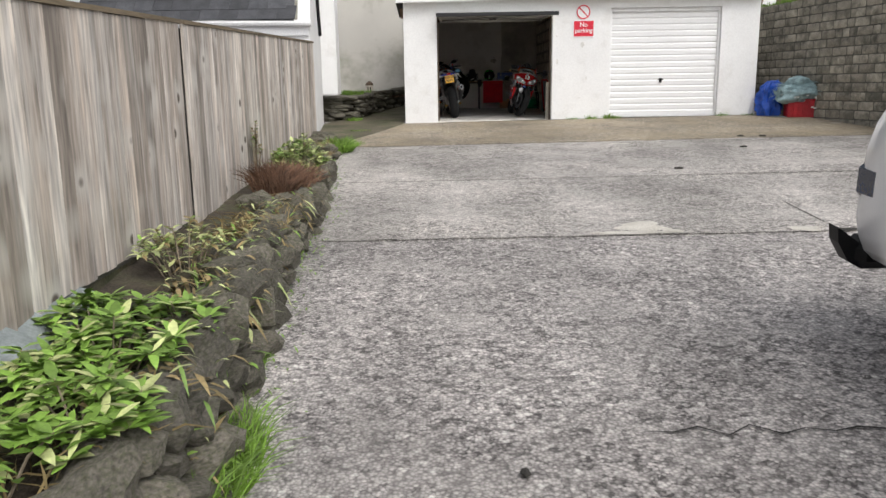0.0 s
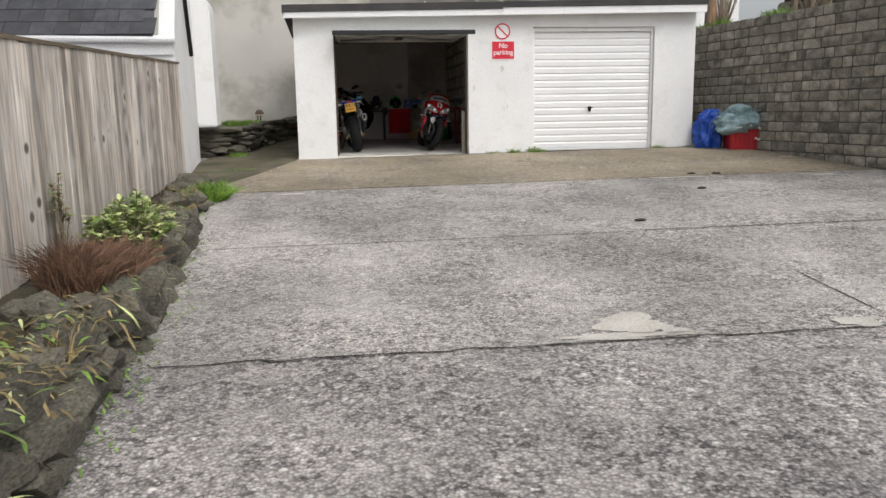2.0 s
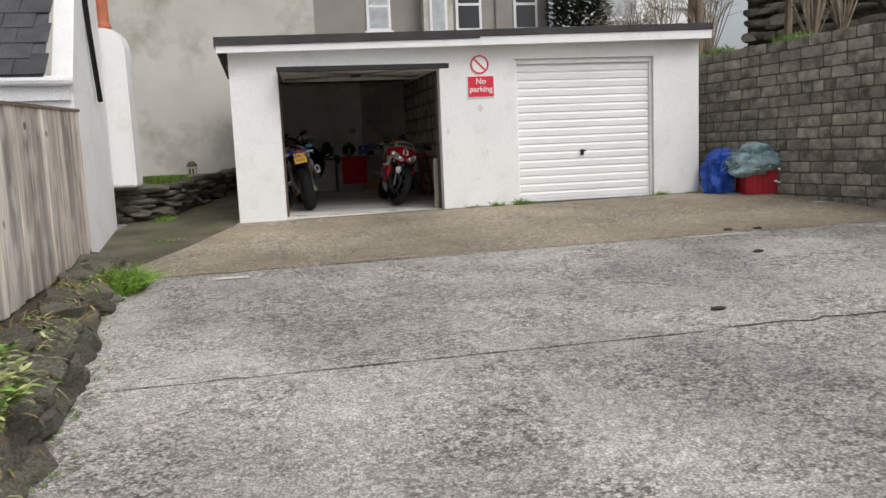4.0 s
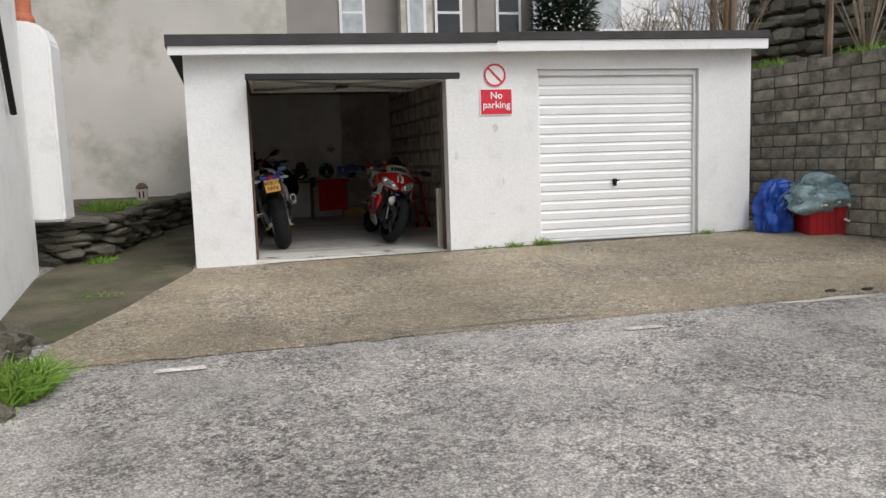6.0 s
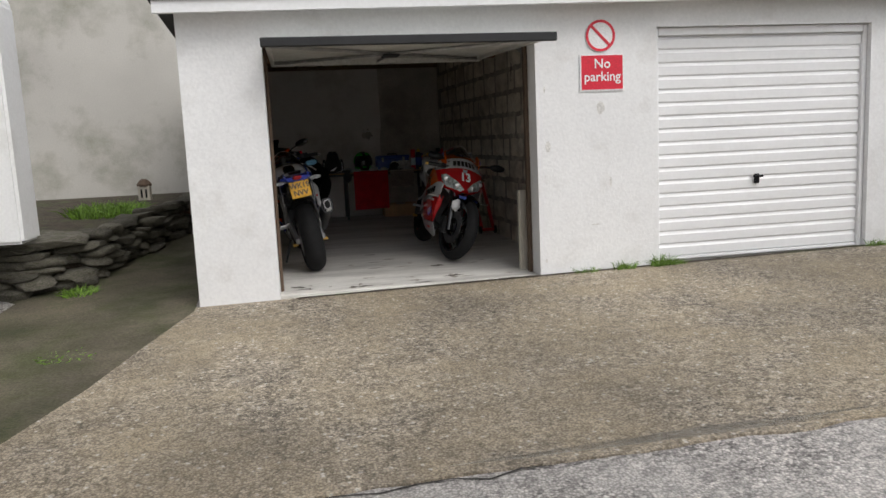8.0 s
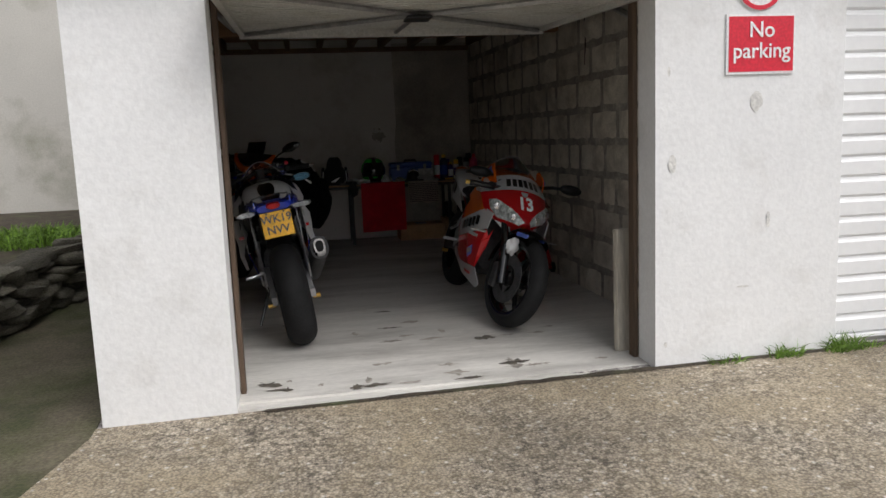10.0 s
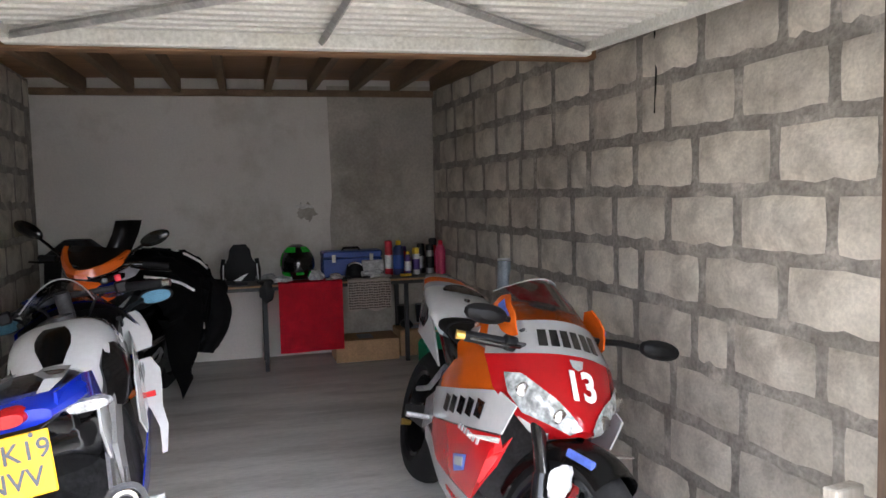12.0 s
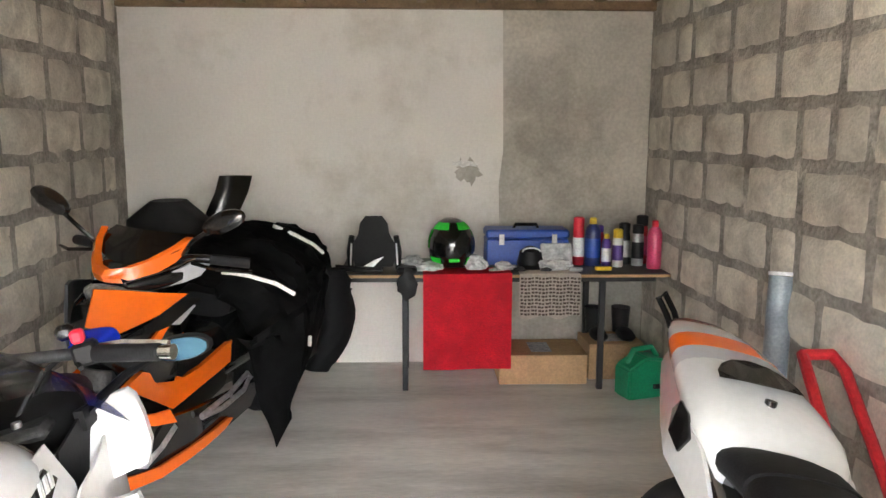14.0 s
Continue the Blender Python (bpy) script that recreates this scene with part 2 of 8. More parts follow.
M_JOIST = material("old_joist", (0.20, 0.135, 0.08), 0.85, scale=5, amount=0.35, stretch=(1, 0.12, 1), bump=0.2)
M_DARKWOOD = material("dark_door_frame", (0.10, 0.065, 0.042), 0.8, scale=6, amount=0.35, stretch=(1, 1, 0.15), bump=0.2)
M_PALEWOOD = material("pale_timber_offcut", (0.46, 0.42, 0.35), 0.8, scale=6, amount=0.15, stretch=(1, 1, 0.15), bump=0.15)
M_DOOR_BACK = material("dusty_door_inside", (0.60, 0.60, 0.56), 0.6, scale=3, amount=0.12, bump=0.06, stain=(0.42, 0.41, 0.36), stain_scale=3)
M_GALV = material("galvanised_steel", (0.42, 0.42, 0.41), 0.5, 0.7, scale=12, amount=0.2, bump=0.05)
M_DARK_STEEL = material("dark_painted_steel", (0.022, 0.022, 0.023), 0.5, 0.3, scale=8, amount=0.2, bump=0.05)
M_RED_SIGN = material("red_sign_plastic", (0.66, 0.015, 0.04), 0.45, scale=4, amount=0.06, bump=0.02)
M_SIGN_WHITE = material("white_sign_plastic", (0.85, 0.85, 0.85), 0.4, scale=4, amount=0.03, bump=0.0)
M_BLUE_TARP = material("blue_woven_bag", (0.012, 0.075, 0.42), 0.4, scale=10, amount=0.25, fine=200, fine_amount=0.2, bump=0.25, local=True)
M_CRATE = material("red_crate_plastic", (0.42, 0.012, 0.02), 0.5, scale=6, amount=0.2, bump=0.05)
M_NET = material("grey_green_net", (0.27, 0.38, 0.40), 0.7, scale=14, amount=0.35, bump=0.3, local=True)
M_LEAF = material("green_leaf", (0.19, 0.32, 0.055), 0.5, scale=8, amount=0.25, island=0.45, bump=0.0)
M_LEAF_PALE = material("variegated_leaf", (0.42, 0.46, 0.2), 0.5, scale=8, amount=0.3, island=0.5, bump=0.0)
M_LEAF_DRY = material("dry_leaf", (0.25, 0.19, 0.085), 0.7, scale=8, amount=0.3, island=0.5, bump=0.0)
M_GRASS = material("grass_blade", (0.14, 0.25, 0.03), 0.6, scale=8, amount=0.2, island=0.45, bump=0.0)
M_FERN = material("dead_fern", (0.15, 0.082, 0.05), 0.85, scale=8, amount=0.3, island=0.5, bump=0.0)
M_CONIFER = material("conifer_leaf", (0.016, 0.036, 0.018), 0.7, scale=8, amount=0.3, island=0.4, bump=0.0)
M_TWIG = material("bare_twig", (0.22, 0.18, 0.13), 0.9, scale=8, amount=0.3, island=0.35, bump=0.0)
M_BARK = material("bark", (0.17, 0.125, 0.09), 0.9, scale=9, amount=0.3, stretch=(1, 1, 0.3), bump=0.5)
M_TERRACOTTA = material("terracotta", (0.45, 0.14, 0.075), 0.7, scale=8, amount=0.15)
M_PANE = material("window_glass_dark", (0.02, 0.022, 0.025), 0.08, scale=2, amount=0.2, bump=0.0)
M_PANE_PALE = material("window_glass_curtained", (0.42, 0.45, 0.46), 0.12, scale=3, amount=0.2, bump=0.0)
M_PVC = material("white_pvc", (0.78, 0.78, 0.79), 0.4, scale=4, amount=0.03, bump=0.0)
M_BLACK = material("black_plastic", (0.007, 0.007, 0.0075), 0.5, scale=8, amount=0.2, bump=0.03, local=True)

# ---- building helpers ----


def mesh_of(bm, name, mat, smooth=False):
    bmesh.ops.recalc_face_normals(bm, faces=bm.faces)
    me = bpy.data.meshes.new(name)
    bm.to_mesh(me)
    bm.free()
    for m in (mat if isinstance(mat, (list, tuple)) else [mat]):
        me.materials.append(m)
    if smooth:
        me.shade_smooth()
        me.set_sharp_from_angle(angle=radians(38))
    return me


def part(name, bm, mat, parent=None, label="", smooth=False):
    ob = new(name, mesh_of(bm, name, mat, smooth))
    if parent is not None:
        ob.parent = parent
    if label:
        ob["label"] = label
    return ob


def empty(name, m=None, label="", category="", group="", kind=""):
    ob = new(name)
    if m is not None:
        ob.matrix_world = m
    return tagged(ob, label, category, group, kind)


def thing(name, bm, mat, label, category, kind="", smooth=False, group=""):
    return tagged(part(name, bm, mat, None, "", smooth), label, category, group, kind)


def box(bm, x0, x1, y0, y1, z0, z1, bevel=0.0, m=None):
    made = bmesh.ops.create_cube(bm, size=1)["verts"]
    for v in made:
        v.co = Vector(((x0 + x1) / 2 + v.co.x * (x1 - x0), (y0 + y1) / 2 + v.co.y * (y1 - y0), (z0 + z1) / 2 + v.co.z * (z1 - z0)))
    if bevel:
        edges = list({e for v in made for e in v.link_edges})
        made = bmesh.ops.bevel(bm, geom=edges, offset=bevel, segments=1, affect="EDGES")["verts"]
    if m is not None:
        bmesh.ops.transform(bm, matrix=m, verts=made)
    return bm


def boxed(*a, **k):
    return box(bmesh.new(), *a, **k)


def prism(points, lo, hi, axis="z", bm=None):
    """A flat outline drawn out along an axis; lo and hi may be functions of the point."""
    bm = bm or bmesh.new()
    low = lo if callable(lo) else (lambda p: lo)
    high = hi if callable(hi) else (lambda p: hi)

    def place(p, h):
        return {"z": (p[0], p[1], h), "y": (p[0], h, p[1]), "x": (h, p[0], p[1])}[axis]
    a = [bm.verts.new(place(p, low(p))) for p in points]
    b = [bm.verts.new(place(p, high(p))) for p in points]
    bm.faces.new(a[::-1])
    bm.faces.new(b)
    for i in range(len(points)):
        j = (i + 1) % len(points)
        bm.faces.new((a[i], a[j], b[j], b[i]))
    return bm


def tube(points, radius, bm=None, sides=8, caps=True):
    """A round bar through points; radius a number or a list."""
    bm = bm or bmesh.new()
    pts = [Vector(p) for p in points]
    rings = []
    for i, p in enumerate(pts):
        way = (pts[min(i + 1, len(pts) - 1)] - pts[max(i - 1, 0)]).normalized()
        side = way.cross(Vector((0, 0, 1)) if abs(way.z) < 0.95 else Vector((1, 0, 0))).normalized()
        up = side.cross(way)
        r = radius[i] if isinstance(radius, (list, tuple)) else radius
        rings.append([bm.verts.new(p + r * (math.cos(2 * math.pi * k / sides) * side + math.sin(2 * math.pi * k / sides) * up)) for k in range(sides)])
    for a, b in zip(rings, rings[1:]):
        for k in range(sides):
            bm.faces.new((a[k], a[(k + 1) % sides], b[(k + 1) % sides], b[k]))
    if caps:
        bm.faces.new(rings[0][::-1])
        bm.faces.new(rings[-1])
    return bm


def loft(sections, bm=None, caps=True, closed=True):
    """A skin over rings of equal count."""
    bm = bm or bmesh.new()
    rings = [[bm.verts.new(p) for p in s] for s in sections]
    n = len(rings[0])
    for a, b in zip(rings, rings[1:]):
        for k in range(n if closed else n - 1):
            bm.faces.new((a[k], a[(k + 1) % n], b[(k + 1) % n], b[k]))
    if caps and closed:
        bm.faces.new(rings[0][::-1])
        bm.faces.new(rings[-1])
    return bm


def lathe(profile, bm=None, sides=20, axis="z", centre=(0, 0, 0), caps=True):
    """Profile of (radius, height) turned about an axis."""
    secs = []
    c = Vector(centre)
    for r, h in profile:
        ring = []
        for k in range(sides):
            a = 2 * math.pi * k / sides
            u, v = r * math.cos(a), r * math.sin(a)
            ring.append(c + Vector({"z": (u, v, h), "x": (h, u, v), "y": (u, h, v)}[axis]))
        secs.append(ring)
    return loft(secs, bm, caps)


def lump(bm, centre, size, seed, rough=0.25, detail=2, squash=1.0):
    """An uneven rounded lump, as of stone or soil."""
    made = bmesh.ops.create_icosphere(bm, subdivisions=detail, radius=1)["verts"]
    for v in made:
        d = noise.noise(v.co * 1.3 + Vector((seed * 7.3, seed * 1.7, seed))) * rough
        d += noise.noise(v.co * 3.1 + Vector((seed, seed * 3.1, seed * 2))) * rough * 0.4
        q = Vector([math.copysign(abs(c) ** squash, c) for c in v.co]) * (1 + d)
        v.co = Vector(centre) + Vector((q.x * size[0], q.y * size[1], q.z * size[2]))
    return bm


def text_mesh(words, size, depth=0.001, align="CENTER", stroke=0.01):
    curve = bpy.data.curves.new("lettering", "FONT")
    curve.body, curve.size, curve.extrude = words, size, depth
    curve.align_x, curve.align_y = align, "CENTER"
    curve.resolution_u, curve.offset = 4, size * stroke
    ob = new("lettering", curve)
    bpy.context.view_layer.update()
    me = bpy.data.meshes.new_from_object(ob.evaluated_get(bpy.context.evaluated_depsgraph_get()))
    bpy.data.objects.remove(ob)
    bpy.data.curves.remove(curve)
    return me


def lettering(words, size, mat, parent, m, label="", depth=0.001):
    me = text_mesh(words, size, depth)
    me.materials.clear()
    me.materials.append(mat)
    ob = new("lettering", me)
    ob.parent = parent
    ob.matrix_basis = m
    if label:
        ob["label"] = label
    return ob


def ring_xy(x, y, z, rx, ry, n=16):
    return [(x + rx * math.cos(2 * math.pi * k / n), y + ry * math.sin(2 * math.pi * k / n), z) for k in range(n)]


# ---- the plan ----
def ground_z(x, y):
    return 0.06 + 0.0612 * y + 0.012 * x


def floor_z(y):
    return 1.0 + 0.02 * (y - 14.95)


def left_wall(y):
    return -1.0 - 0.061 * (y - 15.1)


def right_wall(y):
    return 1.98 - 0.039 * (y - 15.1)


def edge_x(y):
    """Where the planted bed meets the concrete."""
    return float(np.interp(y, [-2, 2.5, 3.84, 5.4, 7.2, 9.7, 12.0, 13.0], [-0.66, -1.02, -1.20, -1.35, -1.46, -1.80, -2.10, -2.2]))


def fence_x(y):
    return -2.47 - 0.066 * (y - 12.7)


FRONT, BACK = 14.9, 20.2

# ---- ground ----
bm = bmesh.new()


def far_z(x, y):
    return ground_z(max(-40, min(40, x)), max(-40, min(45, y)))


def sheet(bm, rings, height):
    for quad in rings:
        bm.faces.new([bm.verts.new((x, y, height(x, y))) for x, y in quad])


FAR = 400
sheet(bm, [
    [(-FAR, -FAR), (FAR, -FAR), (40, -40), (-40, -40)],
    [(-40, -40), (40, -40), (40, 14.98), (-40, 14.98)],
    [(-40, 14.98), (-1.1, 14.98), (-1.45, 20.3), (-40, 20.3)],
    [(5.25, 14.98), (40, 14.98), (40, 20.3), (5.25, 20.3)],
    [(-40, 20.3), (40, 20.3), (40, 45), (-40, 45)],
    [(-40, 45), (40, 45), (FAR, FAR), (-FAR, FAR)],
    [(-FAR, -FAR), (-40, -40), (-40, 45), (-FAR, FAR)],
    [(40, -40), (FAR, -FAR), (FAR, FAR), (40, 45)]], far_z)
bmesh.ops.remove_doubles(bm, verts=bm.verts, dist=0.001)
ground = thing("ground", bm, M_ROUGH, "grey rough concrete yard with exposed stones", "ground", "structure")


def slab(name, outline, lift, mat, label, category="pavement"):
    return thing(name, prism(outline, lambda p: ground_z(*p) - 0.05, lambda p: ground_z(*p) + lift), mat, label, category, "structure")


def wander(x0, x1, y, k, seed, step=0.25):
    n = max(2, int(abs(x1 - x0) / step))
    return [(x0 + (x1 - x0) * i / n, y + k * noise.noise((i * 0.9, seed, 0))) for i in range(n + 1)]


slab("pavement_mid", wander(edge_x(6.2), 7.6, 6.2, 0.05, 3) + [(6.75, 8.78)] + wander(6.75, edge_x(8.78), 8.78, 0.02, 5), 0.006, M_SLAB, "pale worn concrete slab with a cracked edge")
slab("pavement_upper", wander(edge_x(8.8), 6.75, 8.8, 0.02, 5) + wander(6.5, -1.95, 11.75, 0.06, 8), 0.006, M_SLAB, "pale worn concrete slab")
slab("pavement_apron", wander(-2.0, 6.5, 11.77, 0.06, 8) + [(5.95, 14.9), (-1.2, 14.9), (-1.2, 14.8), (-1.46, 13.9), (-1.62, 13.3), (-1.95, 12.4)], 0.012, M_APRON, "brownish damp concrete apron before the garages")
slab("pavement_alley", [(-2.9, 12.9), (-2.35, 12.4), (-1.9, 12.45), (-1.62, 13.3), (-1.46, 13.9), (-1.2, 14.8), (-1.28, 17), (-1.5, 20.3), (-4.2, 20.9), (-3.6, 16.5), (-2.7, 15.6)], 0.006, M_MOSSY, "mossy brown concrete alley beside the garage")


def ribbon(points, width, lift, seed):
    """A thin strip on the ground that follows points, of uneven width."""
    bm = bmesh.new()
    rows = []
    for i, (x, y) in enumerate(points):
        a, b = points[max(0, i - 1)], points[min(len(points) - 1, i + 1)]
        d = Vector((b[0] - a[0], b[1] - a[1])).normalized()
        w = width * (0.55 + 0.9 * abs(noise.noise((i * 0.7, seed, 2))))
        if i in (0, len(points) - 1):
            w *= 0.2
        rows.append([(x - d.y * w, y + d.x * w), (x + d.y * w, y - d.x * w)])
    for k in range(2):
        for r in rows:
            r[k] = bm.verts.new((*r[k], ground_z(*r[k]) + lift))
    for a, b in zip(rows, rows[1:]):
        bm.faces.new((a[0], a[1], b[1], b[0]))
    return bm


for pts, w, sd in [(wander(-1.3, 2.9, 6.19, 0.05, 3, 0.12), 0.009, 1), (wander(2.2, 4.9, 8.82, 0.04, 6, 0.12), 0.014, 2),
                   (wander(-1.4, 2.2, 8.79, 0.03, 5, 0.12), 0.006, 3), (wander(-1.95, 0.6, 11.74, 0.06, 8, 0.15), 0.008, 4),
                   ([(2.85 + 0.06 * noise.noise((i, 1, 1)), 7.4 - 0.125 * i) for i in range(9)], 0.007, 5),
                   (wander(3.6, 5.2, 10.5, 0.2, 11, 0.12), 0.007, 7), (wander(0.6, 2.4, 3.05, 0.1, 14, 0.1), 0.007, 8)]:
    thing("crack", ribbon(pts, w, 0.010, sd), M_CRACK_AND_GAP, "dark dirt-filled crack in the concrete", "crack", "structure")


def blot(cx, cy, rx, ry, seed, lift):
    bm = bmesh.new()
    vs = []
    for k in range(28):
        a = 2 * math.pi * k / 28
        r = 1 + 0.75 * noise.noise((math.cos(a) * 1.6 + seed, math.sin(a) * 1.6, seed)) + 0.35 * noise.noise((math.cos(a) * 5, math.sin(a) * 5, seed))
        x, y = cx + rx * r * math.cos(a), cy + ry * r * math.sin(a)
        vs.append(bm.verts.new((x, y, ground_z(x, y) + lift)))
    bm.faces.new(vs)
    return bm


for c in [(1.36, 6.44, 0.20, 0.15, 1), (1.20, 6.26, 0.36, 0.05, 2), (1.55, 6.27, 0.10, 0.06, 12), (2.62, 6.28, 0.15, 0.08, 3), (1.3, 11.86, 0.85, 0.035, 6), (3.9, 11.7, 0.5, 0.04, 7)]:
    thing("mortar_patch", blot(*c, 0.012), M_CREAM, "cream mortar patch on the cracked concrete", "patch", "structure")
thing("drain_hole", blot(2.92, 6.22, 0.10, 0.05, 9, 0.014), M_CRACK_AND_GAP, "dark broken hole at the slab's edge", "hole", "structure")
for x0, x1, y0, y1 in [(-1.16, -0.84, 11.46, 11.53), (1.99, 2.28, 11.40, 11.46), (5.45, 5.75, 11.46, 11.52), (6.0, 6.18, 13.25, 13.3), (-1.15, -1.02, 8.9, 8.93)]:
    bm = bmesh.new()
    sheet(bm, [[(x0, y0), (x1, y0 - 0.01), (x1 - 0.01, y1), (x0 + 0.01, y1)]], lambda x, y: ground_z(x, y) + 0.014)
    thing("bay_mark", bm, M_TAPE, "faded white parking bay mark on concrete", "line", "structure")

thing("moss_line", ribbon(wander(-0.45, 5.3, 14.885, 0.015, 21, 0.08), 0.035, 0.016, 9), M_SOIL, "dark mossy dirt along the garage foot", "dirt", "structure")

# ---- garage shell ----


def tilt_z(x):
    return 0.012 * x


garage = empty("garage", None, "white rendered double garage with a flat felt roof", "garage", kind="structure")
walls_front = [(-1.17, -0.56, 0.8, 3.22), (1.57, 2.62, 0.8, 3.22), (4.64, 5.33, 0.8, 3.26), (-0.56, 1.57, 2.95, 3.22), (2.62, 4.64, 3.0, 3.24)]
for x0, x1, z0, z1 in walls_front:
    part("front_wall", boxed(x0, x1, FRONT, FRONT + 0.2, z0, z1), M_WHITE, garage)
part("side_wall", prism([(-1.17, 15.1), (left_wall(15.1), 15.1), (left_wall(BACK), BACK), (left_wall(BACK) - 0.2, BACK)], 0.8, lambda p: 3.22 + 0.02 * (p[1] - 15)), M_MORTAR_IN, garage, "bare block side wall")
part("side_wall", prism([(1.98, 15.1), (2.25, 15.1), (2.15, BACK), (right_wall(BACK), BACK)], 0.8, lambda p: 3.22 + 0.02 * (p[1] - 15)), M_MORTAR_IN, garage, "bare block party wall")
part("side_wall", boxed(5.13, 5.33, 15.1, BACK, 0.8, 3.26), M_WHITE, garage)
part("back_wall", boxed(-1.55, 5.33, BACK, BACK + 0.2, 0.8, 3.35), M_PLASTER, garage, "pale plastered back wall with grey stains")
part("back_wall", prism([(0.92, 1.1), (1.83, 1.1), (1.83, 3.3), (0.9, 3.3), (0.915, 2.4), (0.89, 2.2)], BACK - 0.006, BACK - 0.001, "y"), M_PLASTER_DARK, garage, "bare grey patch of unpainted plaster")
part("floor", prism([(-1.02, 14.98), (1.99, 14.98), (1.82, BACK), (-1.33, BACK)], 0.8, lambda p: floor_z(p[1])), M_FLOOR, garage, "pale stained concrete garage floor")
part("floor", boxed(2.25, 5.13, 15.0, BACK, 0.8, 1.05), M_FLOOR, garage)
part("threshold", prism([(-0.56, 14.9), (1.57, 14.9), (1.57, 15.0), (-0.56, 15.0)], 0.8, 0.99), M_FLOOR, garage)
roof_low = [(-1.25, 14.76), (5.38, 14.76), (5.38, 20.45), (-1.62, 20.45)]
part("roof_deck", prism(roof_low, lambda p: 3.27 + tilt_z(p[0]) + 0.016 * (p[1] - 14.9), lambda p: 3.30 + tilt_z(p[0]) + 0.016 * (p[1] - 14.9)), M_TIMBER, garage, "timber roof boards")
part("roof_felt", prism([(-1.31, 14.68), (2.1, 14.68), (2.1, 20.5), (-1.66, 20.5)], lambda p: 3.235 + tilt_z(p[0]) + 0.016 * max(0, p[1] - 14.9) + 0.069 * (p[1] > 15), lambda p: 3.345 + tilt_z(p[0]) + 0.016 * (p[1] - 14.9)), M_FELT, garage, "dark grey roofing felt edge")
part("roof_felt", prism([(2.1, 14.68), (5.43, 14.68), (5.43, 20.5), (2.1, 20.5)], lambda p: 3.26 + tilt_z(p[0]) + 0.016 * max(0, p[1] - 14.9) + 0.045 * (p[1] > 15), lambda p: 3.348 + tilt_z(p[0]) + 0.016 * (p[1] - 14.9)), M_FELT, garage, "dark grey roofing felt edge")
for x0, x1, lift in [(-1.29, 2.10, 0.0), (2.104, 5.42, 0.022)]:
    part("fascia", prism([(x0, 14.70), (x1, 14.70), (x1, 14.745), (x0, 14.745)], lambda p: 3.145 + tilt_z(p[0]) * 0.9, lambda p: 3.233 + lift + tilt_z(p[0])), M_WHITE_PAINT, garage, "white painted fascia board")
part("soffit", prism([(-1.27, 14.748), (5.4, 14.748), (5.4, 14.898), (-1.27, 14.898)], lambda p: 3.17 + tilt_z(p[0]), lambda p: 3.19 + tilt_z(p[0])), M_WHITE_PAINT, garage)
for x0, x1 in [(-0.557, -0.532), (1.542, 1.567)]:
    part("door_frame", boxed(x0, x1, 15.103, 15.17, 0.99, 2.96, 0.004), M_DARKWOOD, garage, "dark weathered timber door post")
part("door_frame", boxed(-0.56, 1.57, 15.103, 15.17, 2.945, 3.05), M_DARKWOOD, garage, "dark weathered timber door head")
for i in range(9):
    x = -0.95 + i * 0.345
    part("joist", prism([(x - 0.025, 15.12), (x + 0.025, 15.12), (x + 0.025 - 0.02 * (i - 4) / 4, 20.19), (x - 0.025 - 0.02 * (i - 4) / 4, 20.19)], lambda p: 3.15 + tilt_z(p[0]) + 0.016 * (p[1] - 14.9), lambda p: 3.268 + tilt_z(p[0]) + 0.016 * (p[1] - 14.9)), M_JOIST, garage)
part("beam", boxed(-1.15, 1.88, 17.25, 17.35, 3.03, 3.185, 0.006), M_TIMBER, garage, "orange-brown timber cross beam")
part("wall_plate", boxed(-1.3, 1.79, BACK - 0.06, BACK - 0.008, 3.21, 3.26), M_JOIST, garage)

# ---- garage doors ----
door_open = empty("garage_door_1", None, "open white steel up-and-over door overhead, braced inside", "garage door", kind="structure")
Z0, Z1 = 2.88, 2.955


def door_lie(y):
    return Z0 + (Z1 - Z0) * (y - 14.58) / 2.05


bm = bmesh.new()
prof = []
for i in range(22):
    y = 14.6 + i * 2.0 / 22
    prof += [(y, 0.018), (y + 0.045, 0.018), (y + 0.055, 0.032), (y + 0.085, 0.032)]
rows = [[bm.verts.new((x, y, door_lie(y) + h)) for y, h in prof] for x in (-0.52, 1.53)]
for i in range(len(prof) - 1):
    bm.faces.new((rows[0][i], rows[0][i + 1], rows[1][i + 1], rows[1][i]))
part("door_skin", bm, M_DOOR_BACK, door_open, "ribbed dusty white inner face")
part("edge_rail", boxed(-0.56, 1.64, 14.55, 14.60, 2.865, 2.93, 0.006), M_DARK_STEEL, door_open, "dark grey lower edge of the raised door")
part("edge_rail", boxed(-0.53, 1.54, 16.58, 16.63, 2.925, 2.985, 0.006), M_DOOR_BACK, door_open)
for x in (-0.53, 1.51):
    part("edge_rail", prism([(14.6, door_lie(14.6) - 0.012), (16.6, door_lie(16.6) - 0.012), (16.6, door_lie(16.6) + 0.03), (14.6, door_lie(14.6) + 0.03)], x, x + 0.035, "x"), M_DOOR_BACK, door_open)
for a, b in [((-0.5, 14.62), (0.5, 15.6)), ((1.5, 14.62), (0.5, 15.6)), ((-0.5, 16.58), (0.5, 15.6)), ((1.5, 16.58), (0.5, 15.6)), ((0.5, 15.62), (0.5, 16.58))]:
    part("brace", tube([(a[0], a[1], door_lie(a[1]) - 0.004), (b[0], b[1], door_lie(b[1]) - 0.004)], 0.014, sides=4), M_GALV, door_open, "galvanised bracing strip")
part("hub_plate", boxed(0.43, 0.57, 15.52, 15.68, 2.885, 2.9, 0.003), M_DARK_STEEL, door_open)
